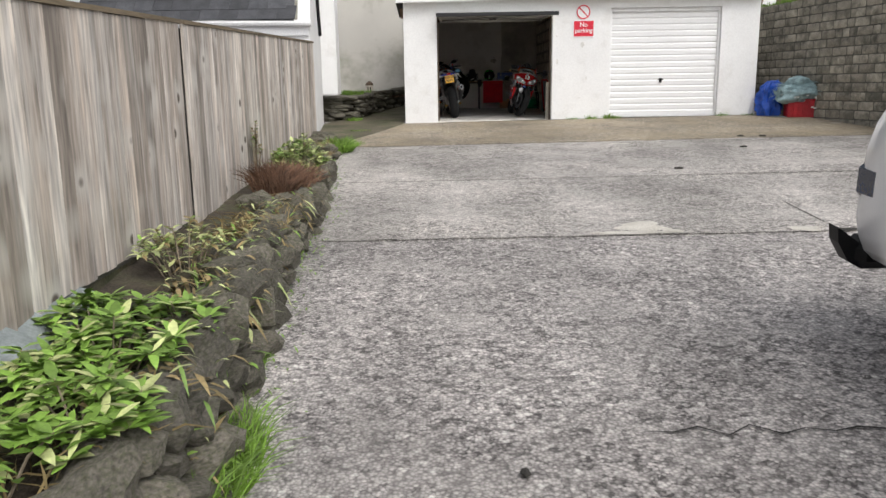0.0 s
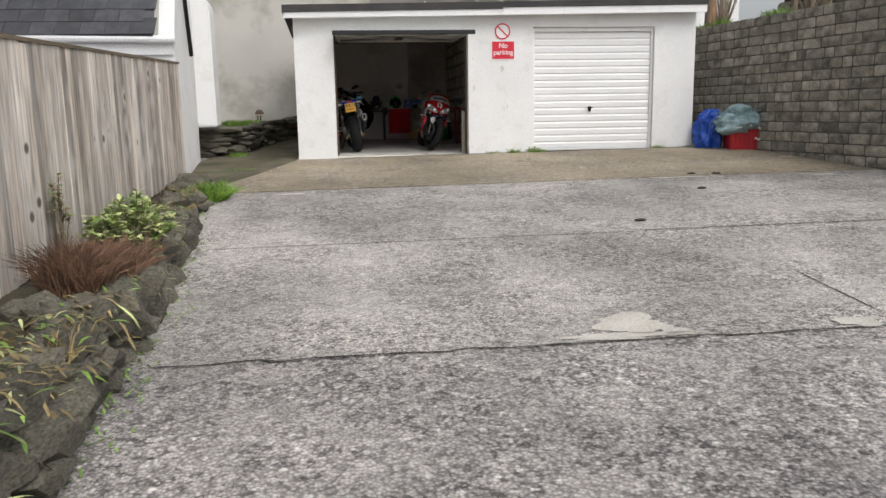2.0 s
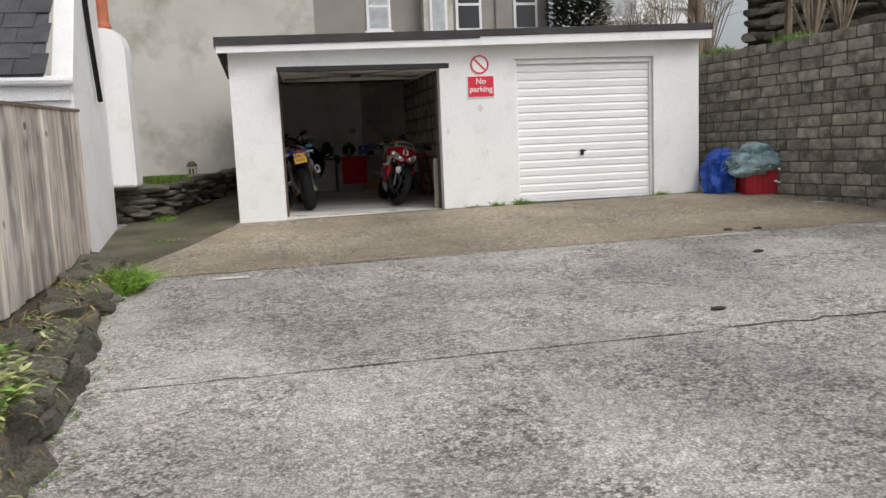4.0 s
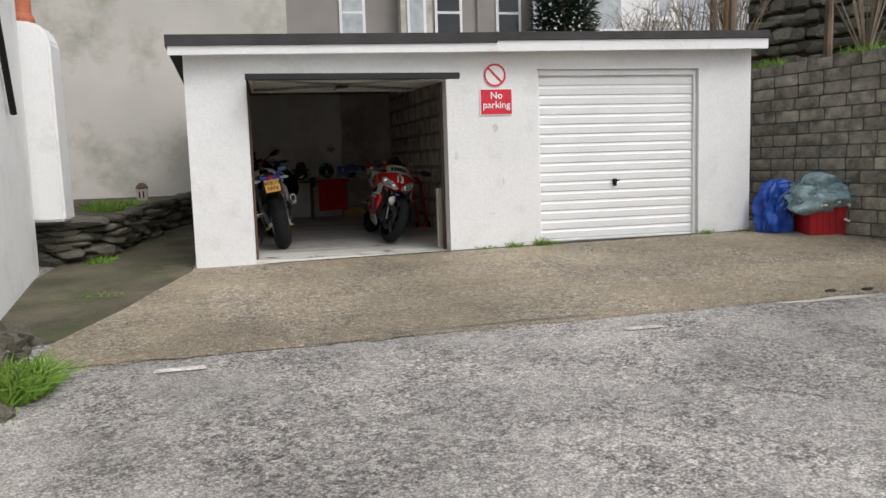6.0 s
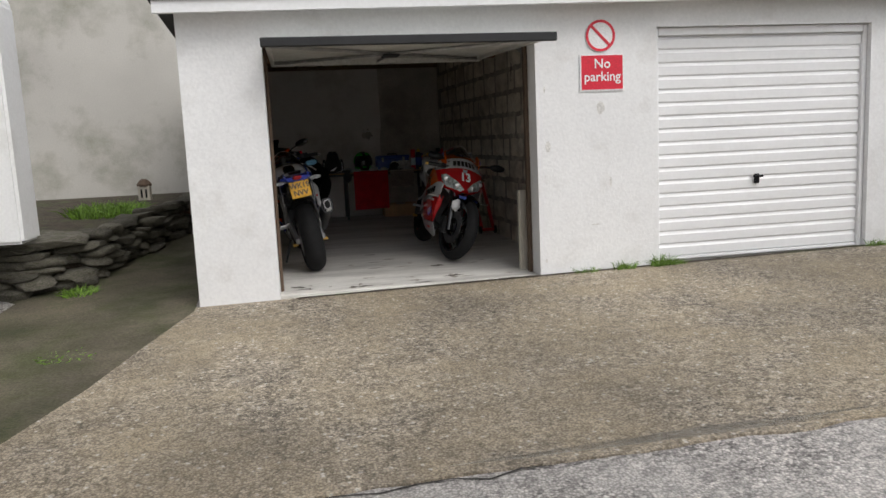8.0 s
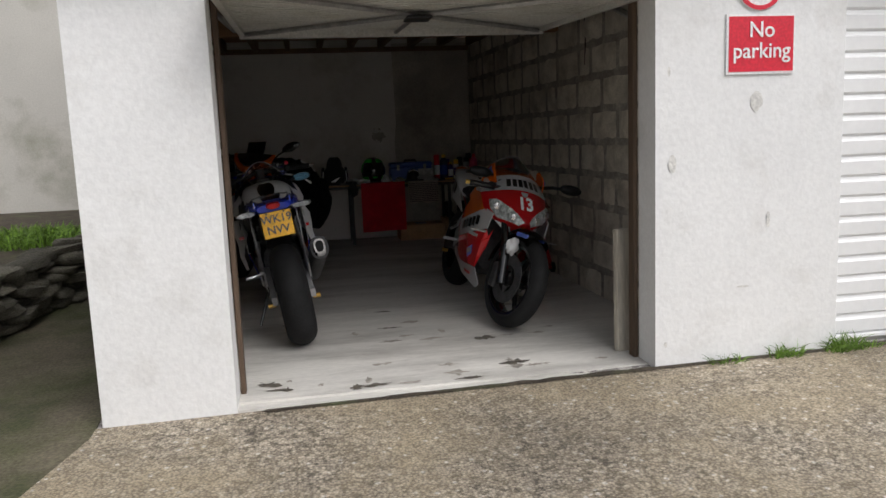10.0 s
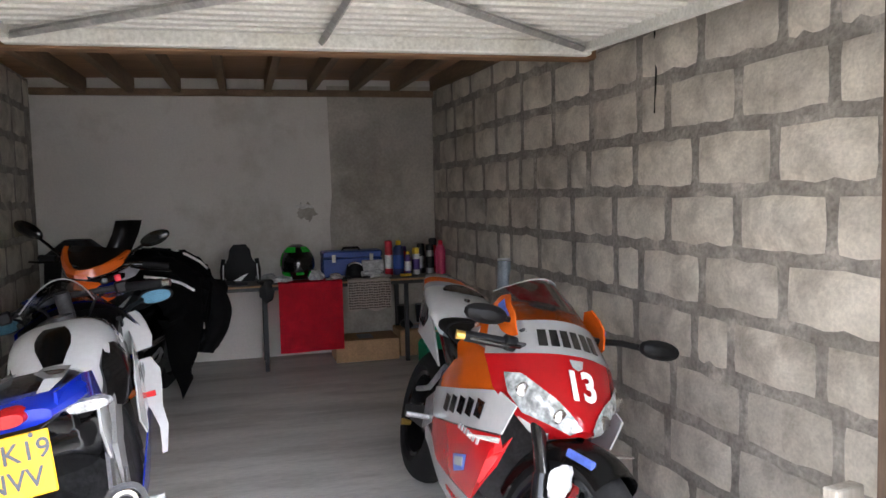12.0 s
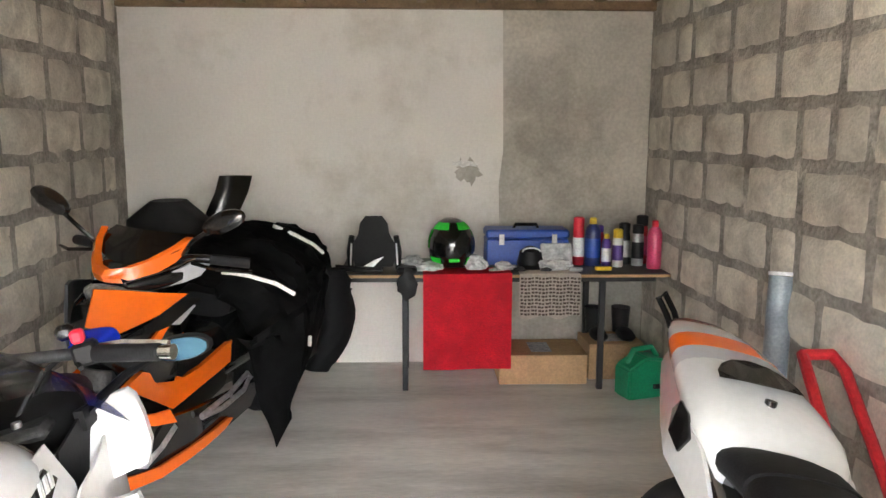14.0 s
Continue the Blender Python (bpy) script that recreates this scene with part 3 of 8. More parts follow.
for x in (-0.58, 1.60):
    part("guide_arm", tube([(x, 15.15, 2.2 + 0.6), (x, 15.5, 2.93), (x, 16.9, 3.02)], 0.018, sides=6), M_GALV, door_open, "galvanised door track")

door_shut = empty("garage_door_2", None, "closed white steel up-and-over door with horizontal ribs", "garage door", kind="structure")
DY = 14.985
n_ribs = 17
step = (2.93 - 1.06) / n_ribs
for i in range(n_ribs):
    z = 1.06 + i * step
    part("rib", prism([(DY + 0.012, z), (DY - 0.004, z + 0.012), (DY - 0.006, z + step - 0.03), (DY + 0.006, z + step - 0.018), (DY + 0.014, z + step), (DY + 0.03, z + step), (DY + 0.03, z)], 2.66, 4.60, "x"), M_DOOR, door_shut)
part("door_frame", boxed(2.622, 2.662, 14.95, 15.06, 1.03, 2.995, 0.004), M_WHITE_PAINT, door_shut)
part("door_frame", boxed(4.598, 4.638, 14.95, 15.06, 1.03, 2.995, 0.004), M_WHITE_PAINT, door_shut)
part("door_frame", boxed(2.664, 4.596, 14.95, 15.06, 2.932, 2.995, 0.004), M_WHITE_PAINT, door_shut)
part("bottom_rail", boxed(2.664, 4.596, 14.97, 15.02, 1.035, 1.058, 0.003), M_DOOR, door_shut)
handle = part("handle", boxed(3.565, 3.615, DY - 0.03, DY - 0.008, 1.655, 1.74, 0.008), M_BLACK, door_shut, "black locking handle")
part("lever", boxed(3.545, 3.64, DY - 0.05, DY - 0.03, 1.71, 1.73, 0.005), M_BLACK, handle)

# ---- signs ----
sign = thing("no_parking_sign", prism([(1.945, 2.495), (2.325, 2.495), (2.325, 2.79), (1.945, 2.79)], FRONT - 0.012, FRONT - 0.003, "y"), M_SIGN_WHITE, "red plastic no parking sign with white lettering, on white wall", "sign")
part("red_panel", prism([(1.957, 2.507), (2.313, 2.507), (2.313, 2.778), (1.957, 2.778)], FRONT - 0.015, FRONT - 0.0125, "y"), M_RED_SIGN, sign)
for words, z in (("No", 2.71), ("parking", 2.607)):
    lettering(words, 0.108, M_SIGN_WHITE, sign, pose(2.135, FRONT - 0.019, z, 90), depth=0.001)
round_sign = thing("prohibition_sign", lathe([(0.001, 0), (0.128, 0), (0.13, 0.004), (0.13, 0.008), (0.001, 0.008)], sides=32, axis="y", centre=(2.125, FRONT - 0.012, 2.935)), M_SIGN_WHITE, "round white sign with red ring and slash", "sign")
part("ring", lathe([(0.105, 0), (0.126, 0), (0.126, 0.003), (0.105, 0.003), (0.105, 0)], sides=32, axis="y", centre=(2.125, FRONT - 0.0155, 2.935), caps=False), M_RED_SIGN, round_sign)
part("slash", boxed(-0.108, 0.108, -0.0015, 0.0015, -0.011, 0.011, m=pose(2.125, FRONT - 0.0145, 2.935, 0, 45, 0)), M_RED_SIGN, round_sign)
for i, (x, z, w, h) in enumerate([(2.12, 2.36, 0.07, 0.10), (1.66, 2.06, 0.045, 0.09), (1.64, 2.52, 0.015, 0.05), (2.2, 1.75, 0.02, 0.09), (2.06, 1.4, 0.07, 0.012), (1.625, 1.12, 0.02, 0.03)]):
    bm = bmesh.new()
    vs = [bm.verts.new((x + w / 2 * math.cos(a) * (1 + 0.3 * noise.noise((a * 2, i, 1))), FRONT - 0.004, z + h / 2 * math.sin(a) * (1 + 0.3 * noise.noise((a, i, 5))))) for a in [k * math.pi / 7 for k in range(14)]]
    bm.faces.new(vs)
    part("paint_chip", bm, M_CHIP, garage)

# ---- planted bed, stones and fence base ----


def bed_top(y):
    """Height of the bed's soil over the concrete at its stone edge."""
    return max(0.13, 0.48 - 0.036 * (y - 2.5))


def fence_foot(y):
    return 0.76 + 0.002 * (y - 3) if y < 5.4 else 0.72 + 0.031 * (y - 5.4)


bm = bmesh.new()
rows = []
for i in range(60):
    y = -2 + i * 0.25
    e, f = edge_x(y), fence_x(y) - 0.3
    row = []
    for k in range(6):
        u = k / 5
        x = e - 0.10 + (f - e) * u
        lo, hi = ground_z(e, y) + bed_top(y) * 0.75, max(ground_z(e, y) + bed_top(y), fence_foot(y) - 0.02)
        z = lo + (hi - lo) * min(1, u * 1.35) + 0.04 * noise.noise((x * 3, y * 3, 1))
        row.append(bm.verts.new((x, y, z if k else ground_z(e, y) - 0.05)))
    rows.append(row)
for a, b in zip(rows, rows[1:]):
    for k in range(5):
        bm.faces.new((a[k], a[k + 1], b[k + 1], b[k]))
thing("planted_bed", bm, M_SOIL, "dark soil bed below the timber fence", "ground", "structure", True)

edging = empty("stone_edging", None, "low dry rubble stone edging with moss along the bed", "wall", kind="structure")
rng = random.Random(4)
stone_meshes = []
for k in range(9):
    bm = bmesh.new()
    lump(bm, (0, 0, 0), (1, 1, 1), k + 3, 0.6, 2, 0.6)
    stone_meshes.append(mesh_of(bm, "stone", M_RUBBLE, False))
y = 0.6
while y < 12.3:
    length = rng.uniform(0.14, 0.34)
    h = bed_top(y)
    courses = max(2, round(h / 0.13))
    for c in range(courses):
        st = new("stone", stone_meshes[rng.randrange(9)])
        st.parent = edging
        zc = ground_z(edge_x(y), y) + h * (c + 0.45) / courses
        st.matrix_world = pose(edge_x(y) - 0.07 - 0.03 * c + rng.uniform(-0.05, 0.04), y + length / 2 + rng.uniform(-0.05, 0.05), zc, rng.uniform(-12, 12), rng.uniform(-15, 15), rng.uniform(-20, 20)) @ Matrix.Diagonal((rng.uniform(0.10, 0.17), length * 0.58, h / courses * rng.uniform(0.55, 0.75), 1))
    y += length * 0.92
for k in range(26):
    y = rng.uniform(2.2, 12.2)
    st = new("stone", stone_meshes[rng.randrange(9)])
    st.parent = edging
    u = rng.uniform(0.15, 0.6)
    x = edge_x(y) + (fence_x(y) - edge_x(y)) * u
    st.matrix_world = pose(x, y, ground_z(x, y) + bed_top(y) * 0.9 + 0.05 * u, rng.uniform(-20, 20), rng.uniform(-20, 20), rng.uniform(0, 180)) @ Matrix.Diagonal((rng.uniform(0.06, 0.15), rng.uniform(0.06, 0.16), rng.uniform(0.04, 0.08), 1))

fence = empty("fence", None, "weathered grey-brown closeboard timber fence", "fence", kind="structure")
slate_coping = empty("slate_coping", None, "row of overlapping pale slates under the fence", "coping", kind="structure")
bm = prism([(-0.09, -0.12), (0.07, -0.11), (0.085, 0.06), (0.05, 0.12), (-0.08, 0.11)], -0.008, 0.008)
slate_me = mesh_of(bm, "slate", M_SLATE_PALE)
for k in range(11):
    y = 1.2 + k * 0.215
    sl = new("slate", slate_me)
    sl.parent = slate_coping
    sl.matrix_world = pose(fence_x(y) + 0.07, y, fence_foot(y) - 0.03 + 0.012 * (k % 2), 8, 24 + rng.uniform(-4, 4), rng.uniform(-8, 8))
part("gravel_board", prism([(5.42, 0.52), (12.72, 0.82), (12.72, 0.99), (5.42, 0.76)], lambda p: fence_x(p[0]) - 0.03, lambda p: fence_x(p[0]) - 0.002, "x"), M_GRAVEL, fence, "brown timber gravel board")
part("plinth", prism([(-2, 0.30), (5.42, 0.45), (5.42, 0.74), (-2, 0.74)], lambda p: fence_x(p[0]) - 0.16, lambda p: fence_x(p[0]) - 0.0, "x"), M_MOSSY, fence, "mossy concrete plinth under the boards")

# ---- leaves and grass ----


def leaf(bm, base, way, length, width, droop, rng):
    way = Vector(way).normalized()
    side = way.cross(Vector((0, 0, 1)))
    side = side.normalized() if side.length > 0.05 else Vector((1, 0, 0))
    pts = []
    for u, w in ((0.0, 0.08), (0.35, 1.0), (0.7, 0.72)):
        c = Vector(base) + way * length * u + Vector((0, 0, -droop * length * u * u))
        pts.append((bm.verts.new(c - side * width * w), bm.verts.new(c + side * width * w)))
    tip = bm.verts.new(Vector(base) + way * length + Vector((0, 0, -droop * length)))
    for a, b in zip(pts, pts[1:]):
        bm.faces.new((a[0], a[1], b[1], b[0]))
    bm.faces.new((pts[-1][0], pts[-1][1], tip))


def leafy_plant(name, centre, spread, height, stems, mats, label, seed, length=0.09, width=0.016, per=15, share=0.25):
    """Stems that rise from one root, each with rosettes of narrow leaves."""
    rng = random.Random(seed)
    plant = empty(name, pose(*centre), label, "plant")
    stems_bm, leaves = bmesh.new(), [bmesh.new() for _ in mats]
    for s in range(stems):
        a, r = rng.uniform(0, 6.283), math.sqrt(rng.random())
        tip = Vector((math.cos(a) * spread[0] * r, math.sin(a) * spread[1] * r, height * rng.uniform(0.55, 1.0) * (1.1 - 0.5 * r)))
        root = Vector((tip.x * 0.35, tip.y * 0.35, -0.03))
        mid = root.lerp(tip, 0.55) + Vector((0, 0, 0.04))
        tube([root, mid, tip], [0.005, 0.004, 0.002], stems_bm, 4, False)
        for k in range(per):
            u = 0.35 + 0.65 * (k / per) ** 0.28
            p = root.lerp(mid, u / 0.55) if u < 0.55 else mid.lerp(tip, (u - 0.55) / 0.45)
            b = rng.uniform(0, 6.283)
            way = (math.cos(b), math.sin(b), rng.uniform(0.05, 0.9))
            i = 0 if rng.random() > share else rng.randrange(len(mats))
            leaf(leaves[i], p, way, length * rng.uniform(0.6, 1.2), width * rng.uniform(0.7, 1.3), rng.uniform(0.1, 0.5), rng)
    part("stem_growth", stems_bm, M_TWIG, plant)["kind"] = "stuff"
    for bm, m in zip(leaves, mats):
        part("foliage", bm, m, plant)["kind"] = "stuff"
    return plant


def tuft(name, centre, spread, height, blades, mat, label, seed, width=0.004, lean=0.5, kind=""):
    rng = random.Random(seed)
    bm = bmesh.new()
    for _ in range(blades):
        a, r = rng.uniform(0, 6.283), math.sqrt(rng.random())
        base = Vector((math.cos(a) * spread[0] * r, math.sin(a) * spread[1] * r, -0.01))
        b = rng.uniform(0, 6.283)
        tip_out = lean * rng.random() * 1.6
        way = Vector((math.cos(b) * tip_out, math.sin(b) * tip_out, 1)).normalized()
        h = height * rng.uniform(0.5, 1.0)
        side = way.cross(Vector((math.cos(b + 1), math.sin(b + 1), 0))).normalized() * width
        c = base + way * h * 0.6
        tip = base + way * h + Vector((way.x, way.y, -0.5)) * h * 0.35
        v = [bm.verts.new(q) for q in (base - side, base + side, c + side * 0.8, c - side * 0.8)]
        bm.faces.new(v)
        bm.faces.new((v[3], v[2], bm.verts.new(tip)))
    ob = thing(name, bm, mat, label, "plant", kind)
    ob.matrix_world = pose(*centre)
    return ob


def on_bed(y, u):
    x = edge_x(y) + (fence_x(y) - edge_x(y)) * u
    return (x, y, ground_z(x, y) + bed_top(y) * (0.85 if u > 0.1 else 0.0))


PLANT = "bright green leafy evergreen spilling over the stone edging"
for i, (y, u, sx, sy, h, st) in enumerate([(2.2, 0.30, 0.22, 0.25, 0.26, 26), (2.4, 0.72, 0.22, 0.3, 0.26, 24), (2.62, 0.08, 0.15, 0.2, 0.26, 18), (2.72, 0.45, 0.25, 0.25, 0.27, 26), (3.1, 0.65, 0.22, 0.25, 0.25, 20), (3.15, 0.22, 0.17, 0.22, 0.2, 14), (1.9, 0.55, 0.25, 0.3, 0.3, 22), (2.2, 0.02, 0.12, 0.16, 0.24, 14)]):
    leafy_plant("evergreen_plant", on_bed(y, u), (sx, sy), h, st, [M_LEAF, M_LEAF_PALE], PLANT, 20 + i, 0.10, 0.017, 15, 0.3)
leafy_plant("evergreen_plant", on_bed(4.1, 0.55), (0.24, 0.3), 0.36, 24, [M_LEAF_PALE, M_LEAF, M_LEAF_DRY], "yellow-green straggly evergreen beside the fence", 41, 0.08, 0.012, 14, 0.6)
leafy_plant("evergreen_plant", on_bed(4.5, 0.02), (0.13, 0.25), 0.22, 14, [M_LEAF_PALE, M_LEAF], "small pale leafy plant at the stone foot", 42, 0.06, 0.011, 12, 0.5)
leafy_plant("variegated_shrub", on_bed(7.55, 0.28), (0.30, 0.42), 0.46, 60, [M_LEAF_PALE, M_LEAF], "cream and green variegated shrub over the edging", 43, 0.07, 0.017, 16, 0.5)
leafy_plant("variegated_shrub", on_bed(8.15, 0.45), (0.26, 0.35), 0.40, 36, [M_LEAF, M_LEAF_PALE], "green and cream shrub below the fence", 44, 0.07, 0.016, 15, 0.4)
leafy_plant("ivy", (fence_x(7.3) + 0.08, 7.3, 0.85), (0.07, 0.12), 0.55, 10, [M_LEAF_DRY, M_LEAF], "thin dark climber against the fence", 45, 0.045, 0.014, 16, 0.4)
tuft("dead_fern", on_bed(6.55, 0.42), (0.15, 0.20), 0.46, 1200, M_FERN, "brown dead fern clump on the bed", 50, 0.004, 0.5)
tuft("dead_fern", on_bed(6.95, 0.25), (0.16, 0.22), 0.34, 700, M_FERN, "brown dead fern clump on the bed", 51, 0.004, 0.6)
tuft("grass_tuft", (edge_x(2.75) + 0.03, 2.75, ground_z(-1.05, 2.75)), (0.12, 0.36), 0.30, 900, M_GRASS, "green grass tuft at the bed's edge", 52, 0.003, 0.6)
tuft("grass_tuft", (edge_x(3.7) - 0.02, 3.75, ground_z(-1.1, 3.7)), (0.08, 0.2), 0.16, 260, M_GRASS, "green grass tuft at the bed's edge", 53, 0.003, 0.6)
tuft("grass_tuft", (-1.90, 11.3, ground_z(-1.9, 11.3) + 0.02), (0.20, 0.26), 0.30, 750, M_GRASS, "bright green grass clump at the fence end", 54, 0.006, 0.9)
tuft("dry_grass", on_bed(11.0, 0.4), (0.2, 0.5), 0.16, 160, M_LEAF_DRY, "dry brown stalks on the bed", 55, 0.004, 1.6, "stuff")
tuft("dry_grass", on_bed(5.5, 0.35), (0.22, 0.55), 0.2, 240, M_LEAF_DRY, "dry brown stalks hanging over the stones", 56, 0.004, 1.8, "stuff")
tuft("dry_grass", on_bed(9.6, 0.4), (0.2, 0.6), 0.16, 200, M_LEAF_DRY, "dry brown stalks on the bed", 57, 0.004, 1.6, "stuff")
tuft("dry_grass", on_bed(2.3, 0.5), (0.35, 0.5), 0.22, 200, M_LEAF_DRY, "dry brown stalks among the leaves", 58, 0.004, 1.6, "stuff")
rng = random.Random(77)
for y0, n, mat, label in ((2.2, 700, M_LEAF_DRY, "dead leaves and stalks over the stones"), (2.2, 420, M_LEAF, "creeping green growth over the stones"), (2.2, 330, M_LEAF_PALE, "pale trailing leaves over the stones")):
    cover = bmesh.new()
    for k in range(n):
        y = rng.uniform(y0, 11.8)
        while noise.noise((y * 1.7, n * 0.01, 0)) < rng.uniform(-0.6, 0.25):
            y = rng.uniform(y0, 11.8)
        u = rng.uniform(-0.06, 0.55)
        x = edge_x(y) + (fence_x(y) - edge_x(y)) * u
        z = ground_z(x, y) + bed_top(y) * (rng.uniform(0.2, 1.0) if u < 0.1 else 1.0) + 0.03
        b = rng.uniform(-1.2, 1.2) + (0 if rng.random() < 0.7 else 3.1)
        leaf(cover, (x, y, z), (math.cos(b), math.sin(b), rng.uniform(-0.6, 0.9)), rng.uniform(0.05, 0.15), rng.uniform(0.006, 0.013), rng.uniform(0.2, 0.9), rng)
    thing("creeper", cover, mat, label, "plant", "stuff")
moss = bmesh.new()
for k in range(900):
    y = rng.uniform(2.5, 12.0)
    x = edge_x(y) + abs(rng.gauss(0, 0.10)) - 0.02
    z = ground_z(x, y) + 0.006
    b = rng.uniform(0, 6.28)
    leaf(moss, (x, y, z), (math.cos(b), math.sin(b), rng.uniform(0.2, 1.5)), rng.uniform(0.02, 0.06), 0.006, 0.2, rng)
thing("weeds", moss, M_LEAF, "small green weeds along the foot of the stones", "plant", "stuff")
for i, (x, n, h) in enumerate([(1.95, 50, 0.10), (2.3, 90, 0.13), (2.62, 110, 0.16), (2.75, 60, 0.1), (4.72, 60, 0.12), (5.2, 40, 0.08)]):
    tuft("weed_tuft", (x, 14.85, ground_z(x, 14.85) + 0.008), (0.10, 0.03), h, n, M_GRASS, "weeds growing along the garage wall foot", 60 + i, 0.003, 0.9)

# ---- white house beside the fence ----
house = empty("white_house", None, "white rendered cottage with a slate roof", "house", kind="structure")
part("wall", prism([(-2.50, 12.78), (-2.78, 15.28), (-2.95, 15.28), (-6.0, 15.28), (-6.0, 12.82)], 0.55, 2.60), M_WHITE, house)
part("gable", prism([(12.785, 2.602), (15.27, 2.602), (15.27, 5.2), (14.6, 5.2)], lambda p: -2.50 - 0.112 * (p[0] - 12.78) - 0.2, lambda p: -2.50 - 0.112 * (p[0] - 12.78), "x"), M_WHITE, house, "white gable wall rising past the roof")
part("gutter", tube([(-6.0, 12.70, 2.70), (-2.46, 12.70, 2.64)], 0.05, sides=10), M_PVC, house, "white plastic gutter")
part("fascia", prism([(-6.0, 12.74), (-2.52, 12.74), (-2.52, 12.779), (-6.0, 12.779)], 2.46, 2.60), M_PVC, house, "white fascia board")
part("soffit", boxed(-6.0, -2.52, 12.74, 12.81, 2.604, 2.63), M_PVC, house)
slate_roof = part("roof", prism([(12.66, 2.66), (12.66, 2.69), (14.9, 5.24), (14.9, 5.2)], -6.0, lambda p: -2.73 - 0.1 * (p[0] - 12.7), "x"), M_SLATE, house, "dark grey slate roof")
bm = boxed(-0.148, 0.148, -0.002, 0.3, -0.004, 0.004)
roof_slate = mesh_of(bm, "slate", M_SLATE)
slope = math.degrees(math.atan2(5.24 - 2.69, 14.9 - 12.66))
for r in range(13):
    for c in range(11):
        y = 12.65 + r * 0.15
        x = -2.86 - 0.1 * (y - 12.7) - c * 0.305 - (0.15 if r % 2 else 0)
        sl = new("slate", roof_slate)
        sl.parent = slate_roof
        sl.matrix_world = pose(x, y, 2.70 + (y - 12.65) * math.tan(radians(slope)) + 0.006, slope - 2.0, 0, 0)
part("verge_trim", tube([(-2.60, 13.95, 3.85), (-2.60, 14.05, 3.3), (-2.615, 14.32, 2.55)], 0.03, sides=4), M_BLACK, house, "black verge strip on the gable")
pier = empty("rendered_pier", None, "white rendered chimney pier with rounded shoulders", "pier", kind="structure")
bm = prism([(-3.0, 1.50), (-2.49, 1.50), (-2.50, 3.35), (-2.56, 3.50), (-2.66, 3.55), (-3.0, 3.58)], 15.31, 15.74, "y")
bmesh.ops.bevel(bm, geom=[e for e in bm.edges], offset=0.025, segments=2, affect="EDGES")
part("shaft", bm, M_WHITE, pier)
part("pot", lathe([(0.13, 3.552), (0.14, 3.6), (0.11, 3.66), (0.115, 4.0)], sides=14, centre=(-2.80, 15.5, 0)), M_TERRACOTTA, pier, "terracotta chimney pot")

# ---- grey rendered house behind, stone terrace beside the garage ----
back_house = empty("grey_house", None, "tall grey rendered house wall with mould stains", "house", kind="structure")
part("wall", boxed(-9.0, 0.11, 21.2, 21.5, 0.9, 9.0), M_GREY_RENDER, back_house)
part("wall", boxed(-0.2, 0.11, 21.5, 26.0, 0.9, 9.0), M_GREY_RENDER, back_house)
part("roof", boxed(-9.1, 0.3, 21.0, 26.0, 9.0, 9.2), M_SLATE, back_house)

terrace = empty("stone_terrace", None, "low terrace of stacked flat dark stones", "wall", kind="structure")
bm = bmesh.new()
prism([(-3.9, 15.95), (-2.7, 15.85), (-2.3, 16.2), (-2.05, 17.4), (-1.75, 18.6), (-1.52, 19.8), (-1.6, 21.19), (-4.6, 21.19)], 0.9, lambda p: 1.38 + 0.03 * (p[1] - 16), "z", bm)
part("soil", bm, M_SOIL, terrace)
flat = []
for k in range(6):
    bm = bmesh.new()
    lump(bm, (0, 0, 0), (1, 1, 1), k + 30, 0.3, 2, 0.6)
    flat.append(mesh_of(bm, "stone", M_RUBBLE, True))
rng = random.Random(9)
way = [(-3.0, 15.85), (-2.65, 15.82), (-2.28, 16.15), (-2.05, 17.4), (-1.75, 18.6), (-1.55, 19.7)]
for (ax, ay), (bx, by) in zip(way, way[1:]):
    n = max(2, int(math.hypot(bx - ax, by - ay) / 0.24))
    for i in range(n):
        for c in range(6):
            u = (i + rng.random() * 0.8) / n
            st = new("stone", flat[rng.randrange(6)])
            st.parent = terrace
            x, y = ax + (bx - ax) * u, ay + (by - ay) * u
            st.matrix_world = pose(x + rng.uniform(-0.06, 0.05), y + rng.uniform(-0.05, 0.05), ground_z(x, y) + 0.04 + c * 0.075 * (1 - 0.03 * (y - 16)), rng.uniform(-6, 6), rng.uniform(-6, 6), math.degrees(math.atan2(by - ay, bx - ax)) + rng.uniform(-25, 25)) @ Matrix.Diagonal((rng.uniform(0.12, 0.24), rng.uniform(0.08, 0.15), rng.uniform(0.03, 0.05), 1))
st = new("slab", flat[2])
st.parent = terrace
st.matrix_world = pose(-2.75, 16.05, 1.44, 4, -3, 12) @ Matrix.Diagonal((0.55, 0.35, 0.05, 1))
tuft("grass_tuft", (-2.6, 18.6, 1.44), (0.42, 0.5), 0.24, 900, M_GRASS, "bright green grass on the stone terrace", 80, 0.007, 0.8)
tuft("grass_tuft", (-2.25, 15.75, ground_z(-2.2, 15.7)), (0.14, 0.14), 0.12, 160, M_GRASS, "small green weeds at the foot of the stones", 81, 0.006, 0.9)
tuft("weed_tuft", (-1.9, 14.0, ground_z(-1.9, 14.0)), (0.2, 0.15), 0.05, 110, M_LEAF, "low weeds on the alley", 82, 0.007, 1.6)
tuft("dry_grass", (-1.85, 19.0, 1.42), (0.35, 0.6), 0.15, 320, M_FERN, "brown dead growth on the terrace", 83, 0.006, 1.6, "stuff")
lantern = empty("garden_lantern", pose(-2.45, 20.3, 1.49), "small rusty lantern on the terrace", "lantern")
part("body", boxed(-0.08, 0.08, -0.08, 0.08, 0, 0.22, 0.01), M_PALEWOOD, lantern)
